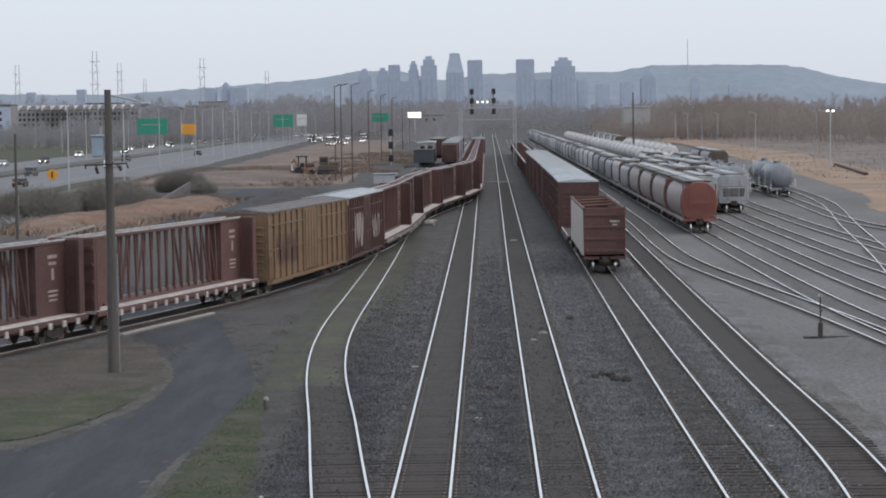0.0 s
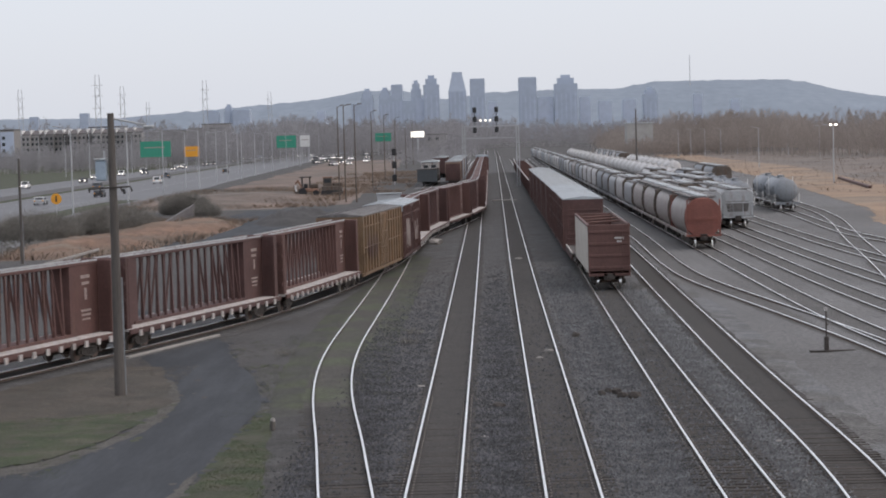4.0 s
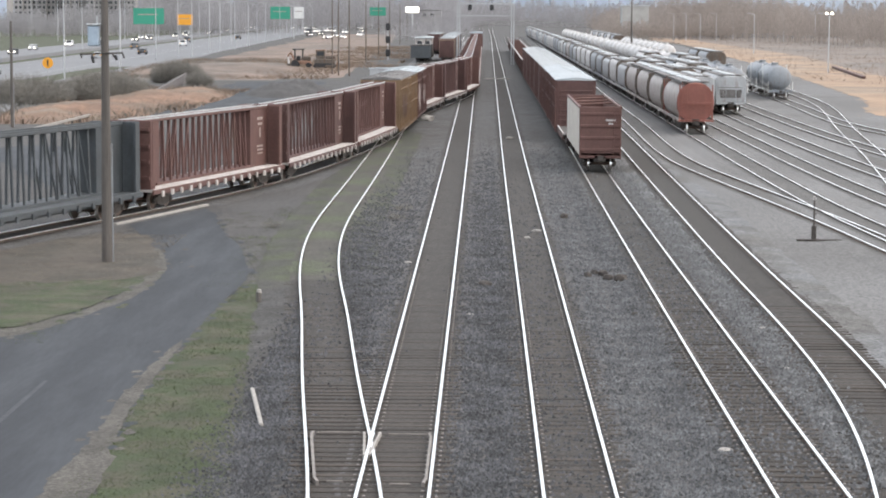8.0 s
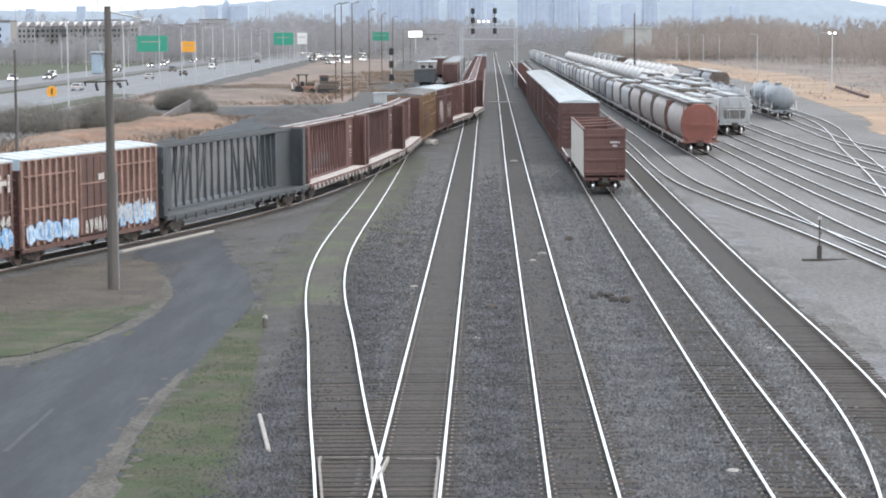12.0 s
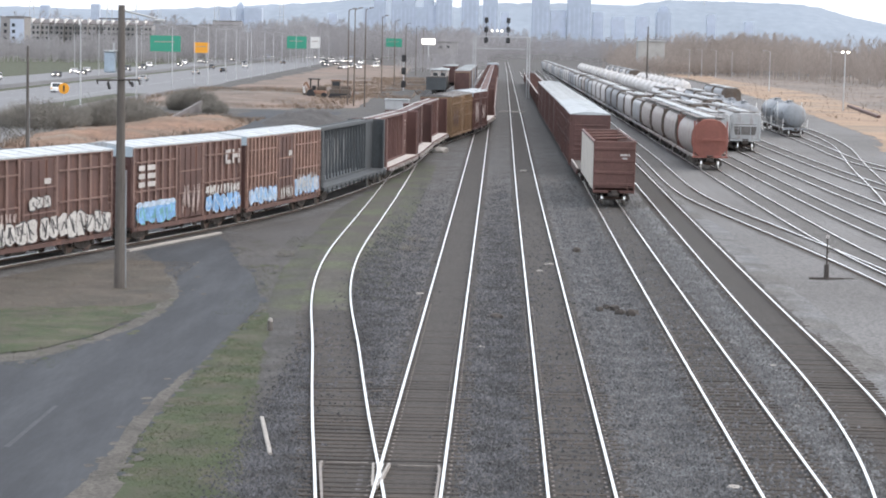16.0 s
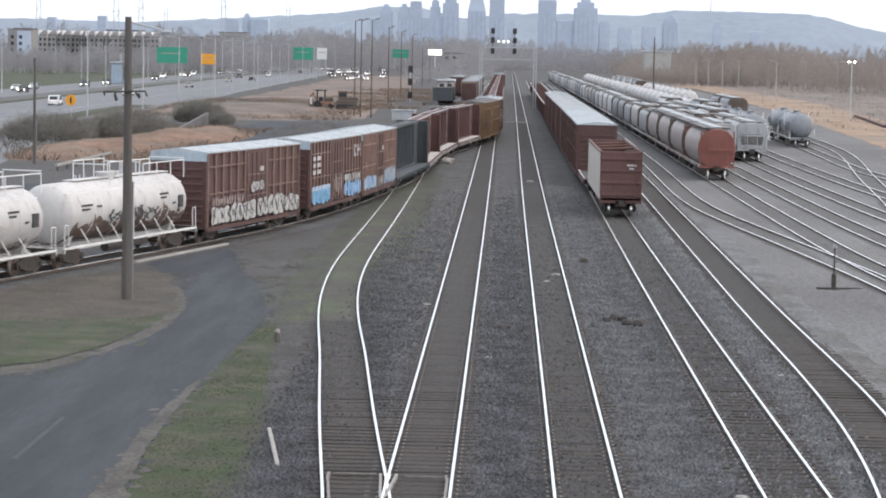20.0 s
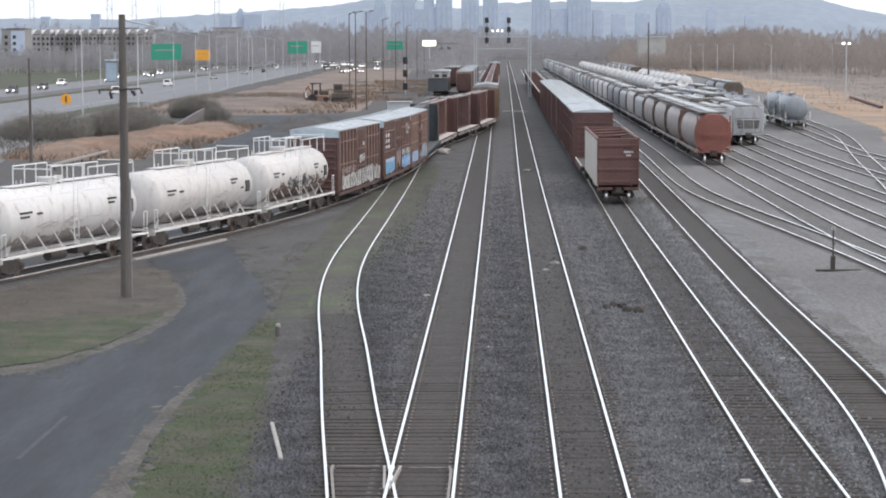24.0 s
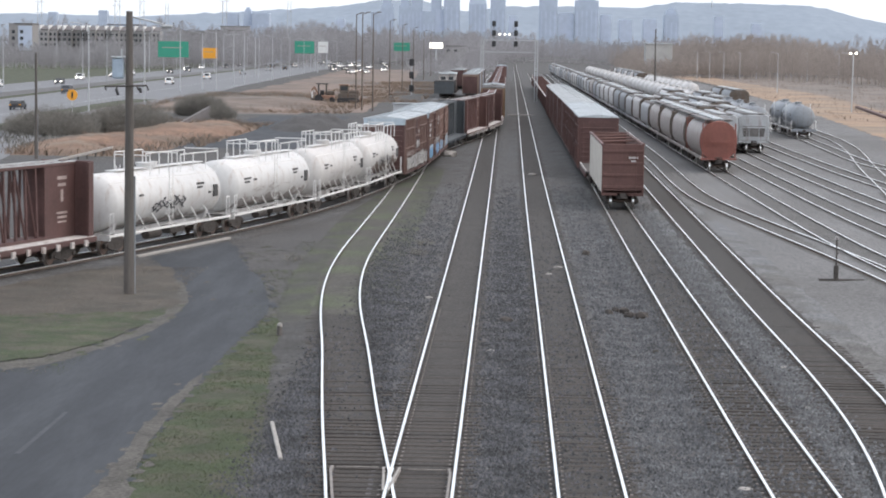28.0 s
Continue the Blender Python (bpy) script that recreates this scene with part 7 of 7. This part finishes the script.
# ---- loose ballast stones ----
def stones(name, areas, mat, label, seed):
    rnd = np.random.RandomState(seed)
    pts = []
    for x0, x1, y0, y1, n in areas:
        # thinning out into the distance, with ragged edges
        p = np.c_[rnd.uniform(x0, x1, n) + rnd.normal(0, 0.25, n), y0 + (y1 + 70 - y0) * (1 - (1 - rnd.rand(n)) ** 0.4)]
        pts.append(p)
    p = np.vstack(pts)
    # the bed between the diverging rails is nearly bare
    ln = LINES["crossover_track"]
    p = p[(abs(p[:, 0] - np.interp(p[:, 1], ln[:, 1], ln[:, 0])) > 0.85) | (rnd.rand(len(p)) < 0.08)]
    n = len(p)
    r = rnd.uniform(0.03, 0.07, n)
    a = rnd.uniform(0, 6.283, n)
    zb = np.zeros(n)
    for nm in ("mainline_track", "second_mainline_track", "crossover_track", "storage_track", "siding_track"):
        ln = LINES[nm]
        d = abs(p[:, 0] - np.interp(p[:, 1], ln[:, 1], ln[:, 0]))
        zb = np.maximum(zb, np.interp(d, [1.1, 1.6, 2.4], [0.096, 0.08, 0.0095]))
    base = np.array([[1, 0], [0.2, 0.9], [-0.9, 0.35], [-0.3, -0.95]])
    v = np.zeros((n, 5, 3))
    for k in range(4):
        u = base[k][None] * rnd.uniform(0.7, 1.3, (n, 1))
        v[:, k, 0] = p[:, 0] + r * (u[:, 0] * np.cos(a) - u[:, 1] * np.sin(a))
        v[:, k, 1] = p[:, 1] + r * (u[:, 0] * np.sin(a) + u[:, 1] * np.cos(a))
        v[:, k, 2] = zb - 0.01
    v[:, 4, :2] = p + rnd.uniform(-0.4, 0.4, (n, 2)) * r[:, None]
    v[:, 4, 2] = zb + r * rnd.uniform(0.5, 1.1, n)
    i = np.arange(n)[:, None] * 5
    tri = np.concatenate([i + np.array([[0, 1, 4]]), i + np.array([[1, 2, 4]]), i + np.array([[2, 3, 4]]), i + np.array([[3, 0, 4]])])
    sh = Shape()
    sh.v, sh.f = v.reshape(-1, 3).tolist(), tri.tolist()
    return solid(name, sh, mat, label, "gravel", kind="stuff")


stones("ballast_stones", [(-6.4, -3.6, 37, 66, 12000), (-5.2, -2.9, 60, 105, 9000), (-0.6, 0.9, 37, 110, 18000), (-6.0, -4.6, 37, 60, 7000), (-0.9, 3.2, 37, 80, 7000)], STONE, "loose grey ballast stones", 7)
stones("mid_ballast_stones", [(3.4, 5.7, 37, 115, 24000), (5.6, 8.2, 37, 80, 5000)], STONEMID, "loose mid-grey ballast stones beside the standing cars", 9)
stones("pale_ballast_stones", [(8.2, 9.35, 46, 120, 9000)], STONEPALE, "loose pale ballast stones between the sidings", 8)

# ---- turnout: frog, guard rails and tie rods ----
turn = thing("turnout_frog", "steel crossing frog where two tracks meet", "rail crossing", m=pose(0, 0, 0), kind="structure")
part("point", Shape().loft([[(-2.585 - w, y, 0.06), (-2.585 + w, y, 0.06), (-2.585 + w, y, 0.212), (-2.585 - w, y, 0.212)] for y, w in ((49.3, 0.02), (51.2, 0.07))], caps=True), RAILTOP, turn, "polished point")
for s in (-1, 1):
    ys = ((48.6, 0.05), (49.3, 0.09), (50.2, 0.13), (51.3, 0.19))
    part("wing_rail", Shape().loft([[(-2.585 + s * w - 0.03, y, 0.06), (-2.585 + s * w + 0.03, y, 0.06), (-2.585 + s * w + 0.03, y, 0.205), (-2.585 + s * w - 0.03, y, 0.205)] for y, w in ys], caps=True), PLANK, turn, "pale wing rail")
part("guard_rail", Shape().loft([[(x - 0.032, y, 0.06), (x + 0.032, y, 0.06), (x + 0.032, y, 0.205), (x - 0.032, y, 0.205)] for x, y in ((-4.0, 51.4), (-4.01, 51.0), (-3.57, 46.2), (-3.48, 45.8))], caps=True), PLATE, turn, "worn steel guard rail")
part("guard_rail", Shape().loft([[(x - 0.032, y, 0.06), (x + 0.032, y, 0.06), (x + 0.032, y, 0.205), (x - 0.032, y, 0.205)] for x, y in ((-1.23, 51.2), (-1.18, 50.8), (-1.18, 46.1), (-1.23, 45.7))], caps=True), PLATE, turn, "worn steel guard rail")
for x0, x1, y in ((-3.9, -2.9, 51.5), (-2.2, -1.3, 51.3), (-3.3, -2.95, 46.0), (-1.95, -1.5, 45.8)):
    part("gauge_rod", Shape().rod((x0, y, 0.15), (x1, y, 0.15), 0.02, 6), PLATE, turn)
sw = thing("switch_rod", "pale switch rod lying across the track", "switch rod", m=pose(0, 0, 0.06))
part("rod", Shape().rod((0.2, 333, 0.12), (3.9, 333, 0.12), 0.09, 6), PLANK, sw)

# ---- wooden ties ----


def lay_ties(name, y0, y1, y2, lift=0.0):
    """Single ties from y0 to y1, then a joined rest to y2."""
    ob, line = TRACK_OBS[name], LINES[name]
    d = np.r_[0, np.cumsum(np.linalg.norm(np.diff(line, axis=0), axis=1))]
    ss = np.interp([y0, y1, y2], line[:, 1], d)
    rest = Shape()
    rnd = random.Random(len(name))
    s = ss[0]
    while s < ss[2]:
        x, y = np.interp(s, d, line[:, 0]), np.interp(s, d, line[:, 1])
        x2, y2_ = np.interp(s + 1, d, line[:, 0]), np.interp(s + 1, d, line[:, 1])
        sink = 0.05 * min(1.0, max(0.0, (y - 62) / 42)) ** 1.3
        m = pose(x + rnd.uniform(-0.05, 0.05), y, rnd.uniform(-0.02, 0.008) + lift - sink, 0, 0, -math.degrees(math.atan2(x2 - x, y2_ - y)) + rnd.uniform(-1, 1))
        if s < ss[1]:
            part("tie", tie_mesh, None, ob, at=m)
        else:
            rest.box(-1.3, 1.3, -0.115, 0.115, -0.06, 0.11, m)
        s += 0.53 + rnd.uniform(-0.03, 0.03)
    tagged(part("tie_row", rest, TIE, ob), kind="stuff")


# long switch ties under the turnout, reaching from rail to rail of both tracks
crossing = LINES["crossover_track"]
rnd = random.Random(5)
for k in range(41):
    y = 37.3 + k * 0.53 + rnd.uniform(-0.03, 0.03)
    xa = np.interp(y, crossing[:, 1], crossing[:, 0]) - 1.25 + rnd.uniform(-0.12, 0.1)
    part("tie", Shape().soft_box(xa, -0.53 + rnd.uniform(-0.08, 0.08), y - 0.115, y + 0.115, 0.0, rnd.uniform(0.101, 0.114), 0.012), TIE, TRACK_OBS["mainline_track"])
lay_ties("mainline_track", 59, 80, 104, -0.006)
lay_ties("second_mainline_track", 37, 80, 104, -0.012)
lay_ties("crossover_track", 59, 80, 104, -0.014)
lay_ties("storage_track", 37, 78, 104, -0.010)
lay_ties("siding_track", 55, 72, 104, -0.02)
# tie plates and spikes beside the rails of the open lines
pl = Shape()
for name in ("mainline_track", "second_mainline_track", "storage_track"):
    line = LINES[name]
    for y in np.arange(37.3, 84, 0.53):
        x = np.interp(y, line[:, 1], line[:, 0])
        for off in (-0.754, 0.754):
            for e in (-0.15, 0.15):
                pl.box(x + off + e - 0.03, x + off + e + 0.03, y - 0.04, y + 0.04, 0.1, 0.13)
tagged(part("tie_plate_row", pl, PLATE, TRACK_OBS["second_mainline_track"], "worn steel tie plates"), kind="stuff")

motions()
